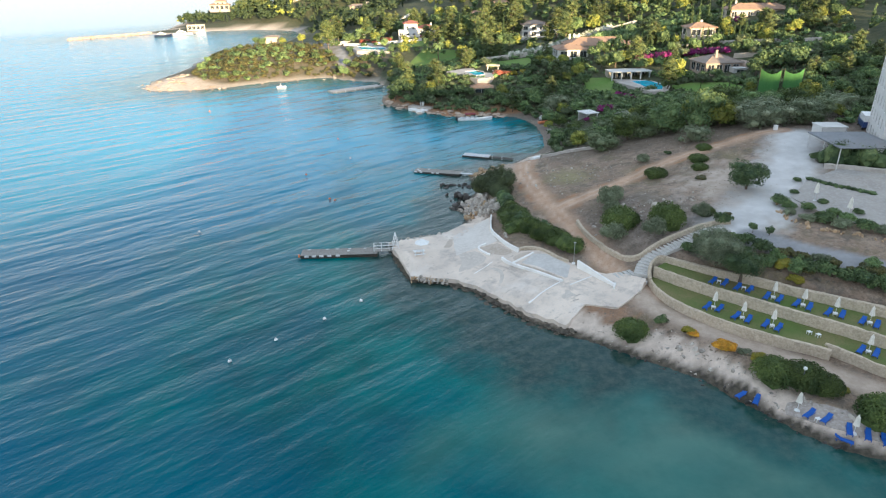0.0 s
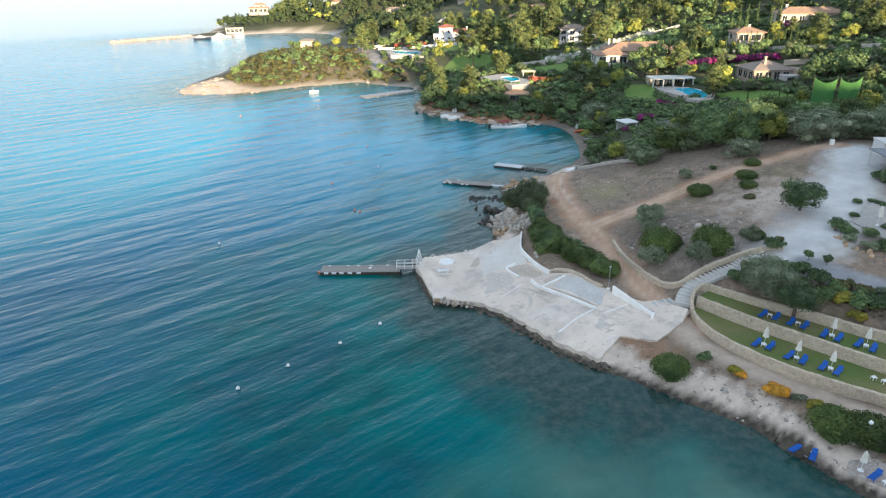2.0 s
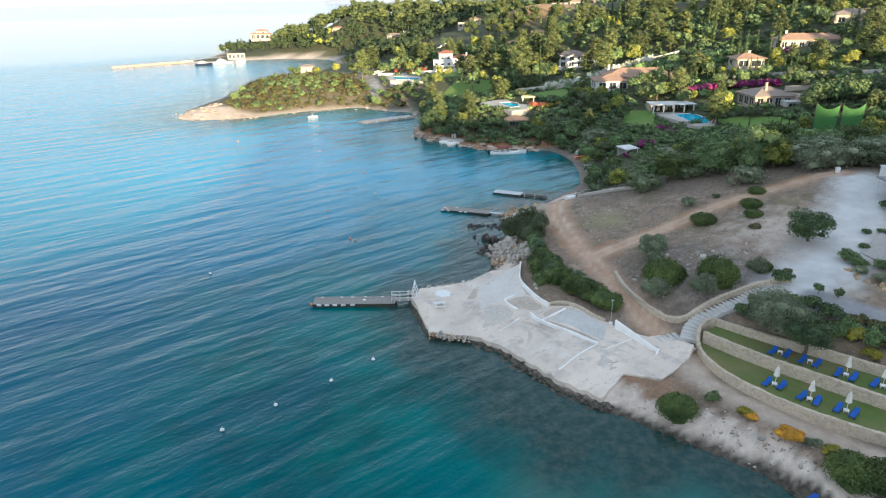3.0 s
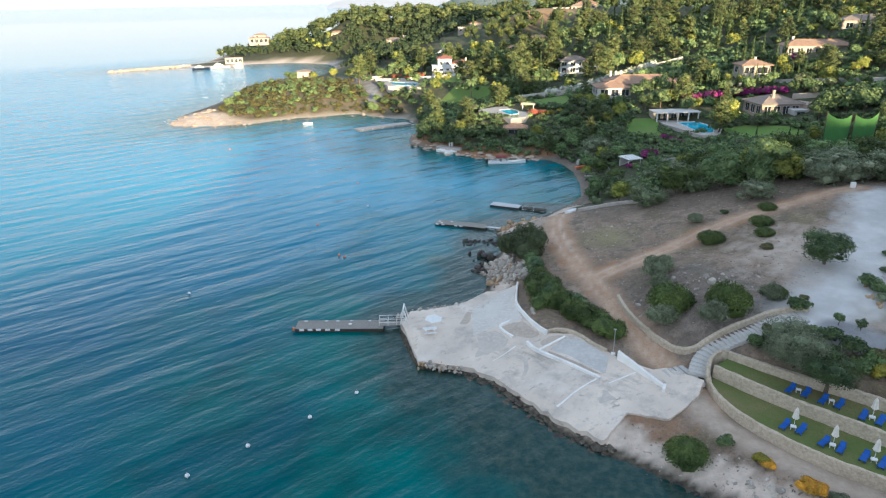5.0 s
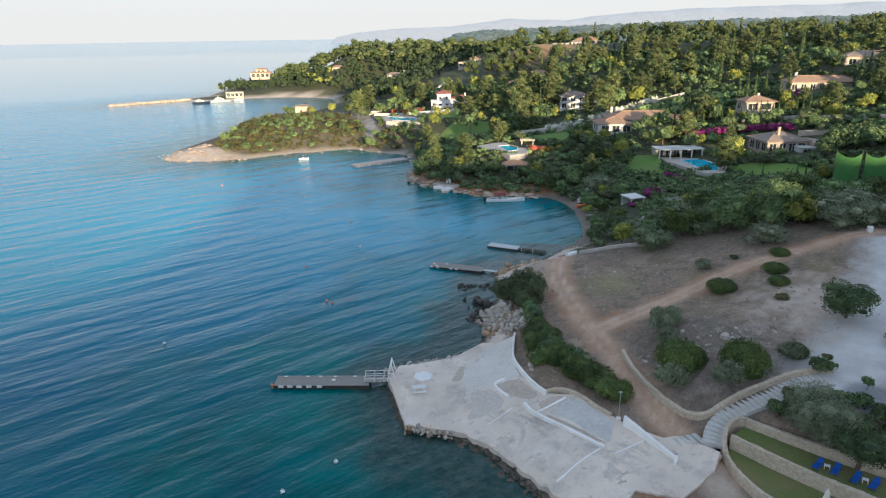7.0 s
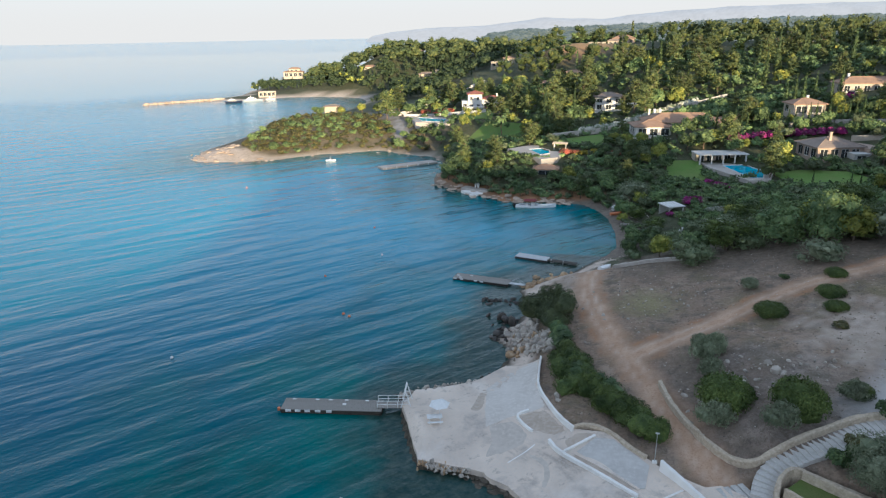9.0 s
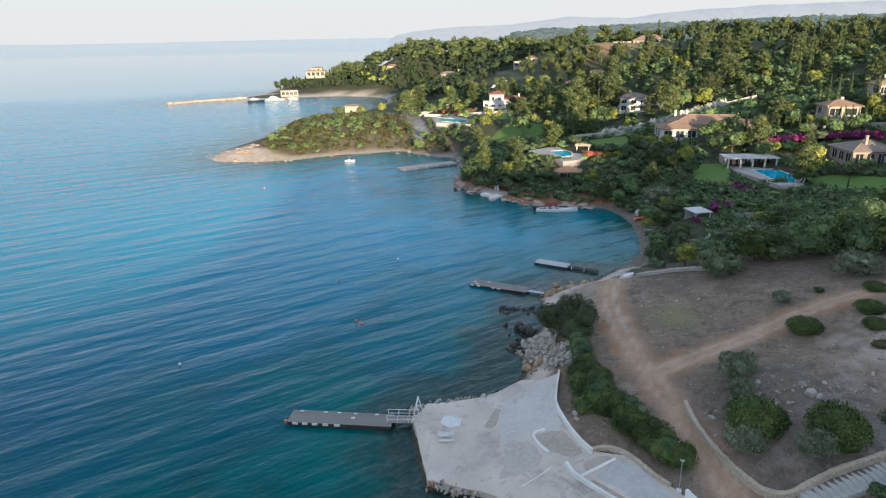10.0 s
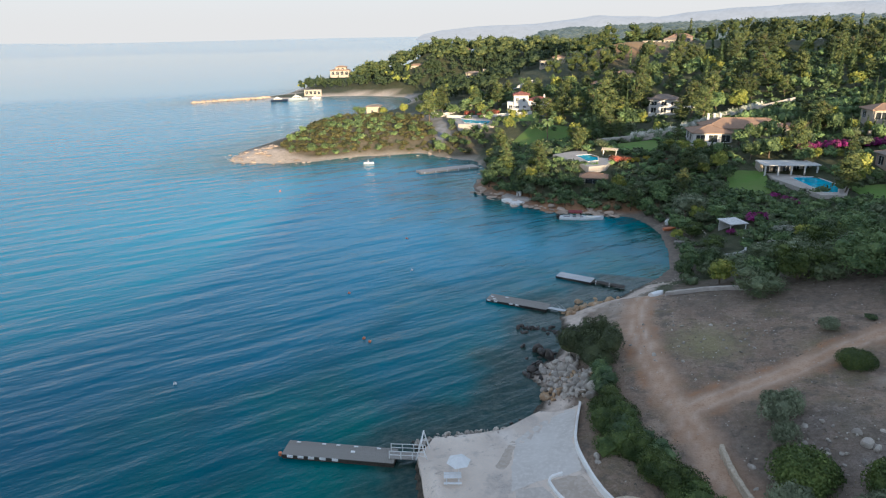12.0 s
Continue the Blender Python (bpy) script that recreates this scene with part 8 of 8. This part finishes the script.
# trees that stand out
stands("tree", [(-70, 296, 0.8, 0.8), (-76, 299, 0.85, 0.8), (-66, 301, 0.9, 0.8), (-81, 304, 0.8, 0.8), (-62, 295, 0.8, 0.8), (-88, 309, 0.75, 0.7), (-72, 306, 0.9, 0.8), (-122, 322, 0.6, 0.7), (-140, 344, 0.9, 0.8), (-104, 302, 0.55, 0.7), (-112, 330, 0.7, 0.7)])
stands("lime", [(-126, 344, 0.8, 0.8), (-108, 348, 1.0, 0.9), (-101, 356, 1.1, 1.0), (-118, 352, 0.9, 0.9), (-132, 300, 0.4, 0.7), (-96, 312, 0.45, 0.7)])
stands("lime", [(8.0, 256, 0.85, 0.9), (12.5, 254.5, 0.9, 0.85), (17.5, 255.5, 0.8, 0.85), (21.5, 239.5, 1.0, 0.95), (17.8, 237.0, 0.75, 0.8), (-23.3, 283, 1.15, 1.0), (-19.5, 282, 0.8, 0.9), (52.5, 226.5, 1.25, 1.15), (-50, 418, 1.3, 1.1), (-42, 421, 1.2, 1.1), (42, 158, 1.1, 0.9), (47, 161, 1.2, 0.9), (72, 168, 1.2, 1.0), (39.5, 251, 0.9, 0.9), (-33, 246, 0.7, 0.8), (-40, 244, 0.75, 0.8), (-28, 336, 1.1, 1.1), (33, 179.5, 0.8, 0.8)])
stands("pine", [(-16.7, 329, 1.35, 1.05), (-10, 340, 1.3, 1.05), (-36, 352, 1.2, 1.0), (36, 345, 1.3, 1.0), (46, 352, 1.25, 1.0), (58, 340, 1.2, 1.0), (-4, 372, 1.3, 1.0), (20, 385, 1.3, 1.0)])
stands("pine", [(48.8, 218.2, 1.05, 0.95)], "")
stands("tree", [(17.2, 246, 0.85, 0.9), (13.0, 247.5, 0.75, 0.9), (7, 254.5, 0.8, 0.9), (44, 243.5, 0.8, 1.0), (22, 250, 0.8, 0.9), (36, 247.5, 1.1, 0.9), (31, 247, 1.0, 0.9), (-18, 291.5, 1.25, 0.95)])
stands("redbush", [(-7.6, 246.5, 2.0, 0.9), (-4.6, 247.5, 1.8, 0.8), (8.5, 246, 1.8, 0.8), (-75, 346, 3.0, 0.8), (-70, 347, 3.0, 0.8), (-82, 349, 2.6, 0.8)])
stands("mustard", [(-4.4, 244.6, 1.4, 0.9), (-1.5, 247.5, 1.6, 0.9), (2, 249, 1.6, 0.9)])
stands("pine", [(-16.5, 306, 1.2, 1.0), (-19.5, 326, 1.15, 1.0), (-13, 315, 1.2, 1.05), (-3, 326, 1.45, 1.05), (-40, 321, 1.05, 0.9), (-34, 324, 1.1, 0.95), (-28, 317, 1.05, 0.95), (-46, 330, 0.9, 0.9), (17, 312, 1.3, 1.0), (24, 322, 1.35, 1.0), (13, 300, 1.0, 0.9)])
stands("tree", [(-16.5, 227.4, 0.7, 0.8), (-9.4, 226.8, 0.75, 0.8), (-20.5, 229, 0.7, 0.8), (-27, 227.6, 0.8, 0.8), (-34, 232, 0.8, 0.9), (-40, 236, 0.8, 0.9)])
stands("palm", [(-35.6, 292, 1.2, 1.1), (-70, 420, 1.2, 1.2), (-62, 356, 0.9, 1.0)])
stands("tree", [(33, 259, 1.0, 1.0), (37.5, 258, 1.15, 1.0), (29, 258.5, 0.9, 0.9), (62, 226.5, 0.7, 0.8), (66, 224.5, 0.75, 0.8), (58, 228, 0.7, 0.8), (80, 224, 1.2, 1.1), (84, 221, 1.2, 1.1), (88, 219, 1.2, 1.0), (77, 221, 1.0, 1.0)])
stands("olive", [(61, 222.5, 0.8, 0.8)])
stands("edgeolive", [(x_, y_, 1.22 * s_, 0.80 * t_) for x_, y_, s_, t_ in [(28.6, 160.6, 1.15, 1.0), (24.2, 166.5, 1.0, 1.0), (31.4, 159.6, 1.0, 1.05), (36.6, 159.5, 1.15, 1.0), (19.4, 161.4, 1.0, 0.95), (45.2, 157.4, 1.05, 1.0), (51.4, 156.8, 1.15, 1.05), (57.4, 152.4, 1.2, 1.0), (63.5, 151, 1.2, 1.0), (69, 155, 1.2, 1.0), (15.6, 176.5, 0.9, 0.9), (12.2, 208.4, 1.3, 1.1), (76, 160, 1.1, 1.0)]])
stands("edgetree", [(x_, y_, 1.15 * s_, 0.82 * t_) for x_, y_, s_, t_ in [(42.2, 165.5, 1.15, 1.0), (38.6, 170, 1.1, 1.05), (46.6, 166.4, 1.1, 1.05), (51.2, 166.2, 1.2, 1.1), (56, 163, 1.1, 1.0), (33.4, 166.4, 1.1, 1.0), (60.6, 161.4, 1.1, 1.0), (66.4, 162.8, 1.15, 1.0), (13.4, 195.4, 0.8, 0.85), (17, 184, 0.8, 0.8), (19, 205, 0.8, 0.8)]])
# the front row at the field's edge
stands("edgeolive", [(20.2, 148.5, 1.45, 0.78), (30.4, 153.4, 1.15, 0.85), (38.6, 142.6, 1.35, 0.78), (52.2, 146.4, 1.6, 0.85), (57.6, 148.5, 1.6, 0.85), (63.5, 147.5, 1.5, 0.8), (15.6, 165.5, 1.1, 0.8)], "olives along the field's edge", 1.1)
stands("edgetree", [(26.6, 153.6, 1.5, 0.85), (35.2, 153.4, 1.75, 0.85), (43.0, 152.0, 1.85, 0.95), (49.0, 153.5, 1.4, 0.8)], "trees along the field's edge", 1.1)
stands("lime", [(46.4, 150.6, 1.3, 0.9)], "trees along the field's edge", 0.9)
stands("bougainvillea", [(26.0, 199.2, 1.9, 1.0), (28.2, 199.6, 1.7, 1.0), (21.4, 192.6, 1.1, 1.0), (33.0, 215.6, 1.3, 0.9), (36.2, 211.4, 1.4, 0.8), (38.6, 209.2, 1.4, 0.8), (35, 213.4, 1.2, 0.8), (-52, 349.5, 1.6, 1.0), (-47.5, 362, 1.8, 1.6), (87, 281, 1.6, 1.3)])
stands("paleshrub", [(30.2, 189, 1.8, 0.9), (32.4, 188.6, 1.7, 0.9), (27.6, 180.6, 1.5, 0.8), (25.6, 180.2, 1.3, 0.8)])
for i in range(14):
    u = i / 13
    x, y = 44.8 + 30 * u, 251.2 + 2.0 * math.sin(u * 3.1) - 2.4 * u * u
    stands("bougainvillea", [(x, y, 1.7, 1.3)], "bougainvillea hedge above the pool")
for i in range(26):
    u = i / 25
    x, y = 41.5 + 48 * u, 262.5 + 1.0 * math.sin(u * 9) - 5 * u
    plant("cypress", x, y, rng.uniform(0.62, 0.85), rng.uniform(0.8, 1.05), group="row of cypresses above the villas")
    CLEAR.append((x, y, 1.0))
for x, y, s in ((66, 279, 1.1), (69, 280, 1.25), (72, 281, 1.2), (76, 283, 1.15), (80, 279, 1.0), (84, 283, 1.2), (108, 284, 1.2), (112, 288, 1.25), (116, 291, 1.1), (105, 281, 1.0), (20, 247, 0.8), (23.4, 246.5, 0.7), (57, 209, 0.4), (64, 204, 0.45), (66.5, 205, 0.4), (-10, 333, 1.3), (21, 330, 1.4), (-58, 470, 1.6), (-25, 455, 1.6)):
    plant("cypress", x, y, s, 1.0, group="scattered cypresses")
    CLEAR.append((x, y, 1.0))

grid = {}


def roomy(x, y, r):
    i, j = int(x // 5), int(y // 5)
    for a in range(i - 2, i + 3):
        for b in range(j - 2, j + 3):
            for px_, py_, pr in grid.get((a, b), ()):
                if (px_ - x) ** 2 + (py_ - y) ** 2 < ((0.75 if r > 2.2 or pr > 2.2 else 0.5) * (pr + r)) ** 2:
                    return False
    grid.setdefault((i, j), []).append((x, y, r))
    return True


SMALL = {"green": (LEAFY, "leafy green shrubs"), "darkbush": (MASTIC, "dark green shrubs"), "grey": (OLIVE, "grey-green shrubs"), "scrub": (SCRUB, "dry olive-brown scrub")}


def shrubbery(group, kind, spots, seed):
    """Shrubs that nobody could count, in one mesh."""
    mat, words = SMALL[kind]
    g = np.random.default_rng(seed + 50)
    cv0, cf0 = core_of([(0, 0, 0, 1, 1, 1)], 0.74, 0, seed)
    V, F, k = [], [], 0
    for x, y, z, s in spots:
        lobes = [(x, y, z + 0.45 * s, 0.8 * s, 0.8 * s, 0.62 * s)]
        for _ in range(3):
            a, r = g.uniform(0, 6.283), s * g.uniform(0.4, 0.6)
            lobes.append((x + 0.55 * s * math.cos(a), y + 0.55 * s * math.sin(a), z + s * g.uniform(0.3, 0.8), r, r, 0.8 * r))
        for lb in lobes:
            V.append(cv0 * np.array(lb[3:]) + np.array(lb[:3]))
            F += [tuple(i + k for i in f) for f in cf0]
            k += len(cv0)
        lv, lf = leaves_on(lobes, 44, 0.23 * s, int(g.integers(1 << 30)), -0.2)
        V.append(lv)
        F += (lf + k).tolist()
        k += len(lv)
    tagged(raw("shrubbery", np.concatenate(V), F, mat), words + " in the " + group, "shrubs", kind="stuff")


def fill(ring_, tries, kinds, seed, group):
    """Scatters plants over a ring of the plan; kinds: (share, kind, radius at size 1, low size, high size, is tall)."""
    g = np.random.default_rng(seed)
    xs, ys = [p[0] for p in ring_], [p[1] for p in ring_]
    shares = np.array([k[0] for k in kinds]) / sum(k[0] for k in kinds)
    pts = np.column_stack([g.uniform(min(xs), max(xs), tries), g.uniform(min(ys), max(ys), tries)])
    ok = within(pts[:, 0], pts[:, 1], ring_) & (shore_gap(pts[:, 0], pts[:, 1]) > 2.5)
    hs = ground_at(pts[:, 0], pts[:, 1])
    lows = np.any([within(pts[:, 0], pts[:, 1], r_) for r_ in LOW], axis=0)
    ok &= ~np.any([within(pts[:, 0], pts[:, 1], r_) for r_ in LAWNS], axis=0)
    for ln in (GARDEN_ROAD, SHORE_PATH):
        ok &= line_gap(pts[:, 0], pts[:, 1], ln) > 3.5
    for a, b, q in CLEAR:
        ok &= (pts[:, 0] - a) ** 2 + (pts[:, 1] - b) ** 2 > (q + 0.4) ** 2
    made, small = 0, {}
    for (x, y), good, z, is_low in zip(pts, ok, hs, lows):
        if not good:
            continue
        _, kind, rad, lo, hi, tall = kinds[int(g.choice(len(kinds), p=shares))]
        s = g.uniform(lo, hi)
        if tall and is_low:
            kind, rad, s = ("green", 1.0, g.uniform(0.9, 1.7)) if g.uniform() < 0.5 else ("darkbush", 1.0, g.uniform(0.9, 1.6))
        if not roomy(x, y, rad * s):
            continue
        if kind in SMALL:
            small.setdefault(kind, []).append((x, y, z, s * g.uniform(0.9, 1.1)))
            continue
        plant(kind, x, y, s, g.uniform(0.85, 1.15), z=z, group=group)
        made += 1
    for kind, spots in small.items():
        shrubbery(group, kind, spots, seed)
    return made


for i, (x, y, r) in enumerate(list(CLEAR)):
    grid.setdefault((int(x // 5), int(y // 5)), []).append((x, y, min(r, 4)))
SHRUBS = [(4.0, "green", 1.0, 0.9, 1.9, False), (1.8, "darkbush", 1.0, 1.0, 2.0, False), (3.4, "grey", 1.0, 0.9, 1.8, False)]
n1 = fill([(10, 160), (24, 152), (80, 147), (110, 150), (110, 185), (20, 185), (11, 190)], 900, [(2.2, "olive", 2.6, 0.65, 0.95, True), (2.2, "tree", 2.6, 0.6, 0.9, True), (0.8, "lime", 2.6, 0.6, 0.85, True)] + SHRUBS, 1, "trees along the field's edge")
n2 = fill([(8, 184), (110, 184), (112, 232), (40, 232), (-12, 236), (-46, 240), (-48, 233), (-26, 218), (0, 217), (9, 200)], 5200, [(1.3, "tree", 2.6, 0.55, 0.95, True), (0.7, "olive", 2.6, 0.55, 0.9, True), (0.3, "pine", 2.6, 0.6, 0.8, True), (0.5, "lime", 2.6, 0.5, 0.8, True)] + SHRUBS, 2, "planting of the bay gardens")
n3 = fill([(-48, 240), (-6, 236), (112, 232), (120, 275), (-20, 290), (-58, 300), (-52, 262)], 4200, [(1.1, "tree", 2.6, 0.6, 1.0, True), (0.8, "olive", 2.6, 0.6, 0.9, True), (0.8, "pine", 2.6, 0.6, 0.9, True), (0.8, "lime", 2.6, 0.5, 0.85, True)] + SHRUBS, 3, "planting of the upper gardens")
LOW.append([(-4, 327), (16, 327), (14, 296), (-3, 296)])
LOW.append([(24, 298), (44, 313), (112, 303), (112, 264), (60, 258), (40, 264)])
n4 = fill([(-60, 298), (-20, 288), (120, 272), (190, 300), (190, 400), (60, 420), (-85, 420), (-100, 330)], 1500, [(2.2, "pine", 4.0, 0.75, 1.4, True), (0.8, "tree", 2.8, 0.8, 1.4, True), (0.5, "cypress", 0.7, 1.0, 1.7, True), (0.3, "lime", 2.6, 0.8, 1.3, True), (3, "darkbush", 1.2, 1.4, 2.6, False), (2, "green", 1.2, 1.4, 2.6, False)], 4, "pines and oaks of the wooded slope")
n6 = fill([(14, 300), (40, 318), (114, 310), (122, 272), (60, 258), (20, 268)], 1500, [(3, "darkbush", 1.0, 1.2, 2.2, False), (2, "green", 1.0, 1.0, 1.9, False), (1, "grey", 1.0, 1.0, 1.7, False)], 6, "hedged terraces of the slope")
n5 = fill([(-146, 277), (-138, 270), (-125, 272), (-100, 292), (-66, 288), (-84, 330), (-110, 345), (-166, 345)], 1700, [(7, "scrub", 0.9, 0.6, 2.0, False), (1.6, "darkbush", 0.9, 0.8, 2.4, False), (1.0, "grey", 0.9, 0.7, 1.6, False), (0.2, "tree", 2.6, 0.6, 0.9, True)], 5, "scrub of the headland")


CLEAR.append((-10, 498, 8))


def far_wood(name, label, ring_, n, mat, h_lo, h_hi, seed, leaf=0.55, per=60, cyp=0.12):
    """Far trees that nobody could count, in one mesh."""
    g = np.random.default_rng(seed)
    xs, ys = [p[0] for p in ring_], [p[1] for p in ring_]
    x, y = g.uniform(min(xs), max(xs), n), g.uniform(min(ys), max(ys), n)
    ok = within(x, y, ring_) & (shore_gap(x, y) > 5)
    for a, b, q in CLEAR:
        ok &= (x - a) ** 2 + (y - b) ** 2 > (q + 2) ** 2
        ok &= ~((np.abs(x - a - (a - 0) * (y - b) / b) < q * 0.8) & (y < b) & (y > b - 2.2 * q) & (q > 6))
    x, y = x[ok], y[ok]
    z = ground_at(x, y)
    cv0, cf0 = core_of([(0, 0, 0, 1, 1, 1)], 0.72, 0, seed)
    V, F, k = [], [], 0
    for a, b, c in zip(x, y, z):
        h = g.uniform(h_lo, h_hi)
        slim = g.uniform() < cyp
        lobes = []
        if slim:
            r = h * 0.13
            lobes = [(a, b, c + h * u, r * w, r * w, h * 0.2) for u, w in ((0.25, 1.0), (0.5, 1.0), (0.75, 0.75), (0.95, 0.4))]
        else:
            r = h * g.uniform(0.32, 0.45)
            for _ in range(5):
                t = g.uniform(0, 6.283)
                q = r * g.uniform(0.1, 0.65)
                s = r * g.uniform(0.45, 0.7)
                lobes.append((a + q * math.cos(t), b + q * math.sin(t), c + h * g.uniform(0.45, 0.85), s, s, s * g.uniform(0.6, 0.85)))
        for lb in lobes:
            V.append(cv0 * np.array(lb[3:]) + np.array(lb[:3]))
            F += [tuple(i + k for i in f) for f in cf0]
            k += len(cv0)
        lv, lf = leaves_on(lobes, per, leaf * h / 9, int(g.integers(1 << 30)), -0.3)
        V.append(lv)
        F += (lf + k).tolist()
        k += len(lv)
    ob = raw(name, np.concatenate(V), F, mat)
    return tagged(ob, label, "trees", kind="stuff")


CAPE = [(-296, 552), (-262, 550), (-205, 550), (-172, 540), (-146, 490), (-148, 446), (-100, 420), (-60, 620), (-130, 640), (-290, 640), (-312, 600)]
CAPE_RIDGE = [(-262, 556), (-246, 580), (-205, 592), (-150, 590), (-60, 590), (-60, 670), (-200, 690), (-262, 640)]
CREST = [(-58, 420), (60, 420), (190, 400), (420, 380), (420, 560), (220, 640), (60, 660), (-56, 700)]
SLOPE = [(-60, 302), (-20, 292), (14, 302), (40, 318), (114, 310), (190, 318), (190, 400), (60, 420), (-85, 420), (-100, 335)]
far_wood("cape_pine_wood", "sunlit pines along the ridge of the far cape", CAPE_RIDGE, 330, PINE, 9, 16, 11, 0.42, 90, 0.05)
far_wood("cape_shore_pines", "yellow-green pines above the shore of the far cape", [(-312, 560), (-262, 545), (-172, 545), (-148, 500), (-140, 440), (-100, 420), (-90, 500), (-160, 570), (-300, 610)], 60, LIME, 6, 10, 19, 0.4, 80, 0.0)
# the front slope's shade is put into the leaf colour
far_wood("cape_oak_wood", "evergreen wood on the far cape, shade painted into its leaves", CAPE, 2500, SHADEGREEN, 4.5, 10, 12, 0.55, 34, 0.22)
far_wood("crest_pine_wood", "sunlit pine wood along the crest", CREST, 620, PINE, 9, 16, 13, 0.42, 90, 0.05)
far_wood("crest_oak_wood", "dark evergreen wood along the crest", CREST, 800, MASTIC, 4.5, 9, 14, 0.5, 60, 0.22)
far_wood("slope_undergrowth", "dense evergreen undergrowth on the wooded slope", SLOPE, 1050, MASTIC, 2.6, 6.0, 15, 0.62, 60, 0.0)
far_wood("slope_pine_wood", "yellow-green young pines of the wooded slope", SLOPE, 130, LIME, 4, 8, 17, 0.5, 90, 0.0)
far_wood("slope_oak_wood", "mid-green evergreen oaks of the wooded slope", SLOPE, 200, LEAFY, 4, 7.5, 18, 0.5, 90, 0.05)
far_wood("shaded_hill_wood", "wood on the hill to the east", [(112, 150), (200, 120), (260, 200), (260, 330), (190, 330), (120, 275)], 420, MASTIC, 5, 9, 16)
hedge("blossom_hedge", "long low hedge with white blossom along the garden road", [(-4, 273.6), (6, 276.4), (13, 280.5), (22, 291), (32, 300.5), (41, 305.5)], 1.3, 3.6, 3200, PALEBLOOM, 131, 0.22)
hedge("clipped_hedge", "long clipped green hedge on the garden slope", [(34, 291), (46, 294), (60, 293), (74, 290)], 1.6, 3.2, 2600, LEAFY, 132, 0.3)
hedge("clipped_hedge", "long clipped green hedge on the garden slope", [(40, 283), (54, 285), (68, 283)], 1.3, 2.6, 2000, LEAFY, 133, 0.28)


def hazy_wood(name, label, dist, az0, az1, tops, count, seed):
    """Far crowns on the low hills behind the coast, past counting."""
    m, n, l, b = material("crowns_painted_hazy")
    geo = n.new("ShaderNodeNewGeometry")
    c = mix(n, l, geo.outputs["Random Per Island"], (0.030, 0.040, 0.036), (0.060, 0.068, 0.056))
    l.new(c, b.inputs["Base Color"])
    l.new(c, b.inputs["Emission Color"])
    # distance haze put into the crowns as a faint glow
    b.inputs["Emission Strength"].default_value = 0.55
    g = np.random.default_rng(seed)
    cv0, cf0 = core_of([(0, 0, 0, 1, 1, 1)], 1.0, 0, seed)
    V, F, k = [], [], 0
    for _ in range(count):
        a, u = radians(g.uniform(az0, az1)), g.uniform(0.05, 1.0)
        h = float(np.interp(math.degrees(a), [t[0] for t in tops], [t[1] for t in tops]))
        r = dist * (0.90 + 0.10 * u) - 6
        z = h * float(np.interp(u, [0, 0.4, 0.7, 1.0], [0.0, 0.45, 0.8, 1.0]))
        s = g.uniform(4, 11)
        V.append(cv0 * np.array((s * 1.5, s, s * 0.55)) + np.array((r * math.sin(a), r * math.cos(a), z)))
        F += [tuple(i + k for i in f) for f in cf0]
        k += len(cv0)
    tagged(raw(name, np.concatenate(V), F, m), label, "trees", kind="stuff")


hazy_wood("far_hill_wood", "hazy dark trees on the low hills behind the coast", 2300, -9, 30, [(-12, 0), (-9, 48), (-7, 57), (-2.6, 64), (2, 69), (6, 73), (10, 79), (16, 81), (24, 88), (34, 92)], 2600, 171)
landing = thing("bathing_slab", "pale concrete bathing slab at the foot of the bay gardens", "slab", Matrix.Translation((-34.6, 221.6, 0.75)) @ Matrix.Rotation(radians(-36), 4, "Z"), kind="structure")
part("slab", boxed(-3.4, -1.5, -1.6, 3.4, 1.7, 0.0, bevel=0.06), LIMEWASH, landing)
part("step", boxed(1.2, -2.2, -1.6, 2.6, -1.52, -0.35, bevel=0.04), LIMEWASH, landing)

for pool in PLANTS.values():
    for ob, used in pool:
        if not used:
            for o in (*ob.children_recursive, ob):
                bpy.data.objects.remove(o)
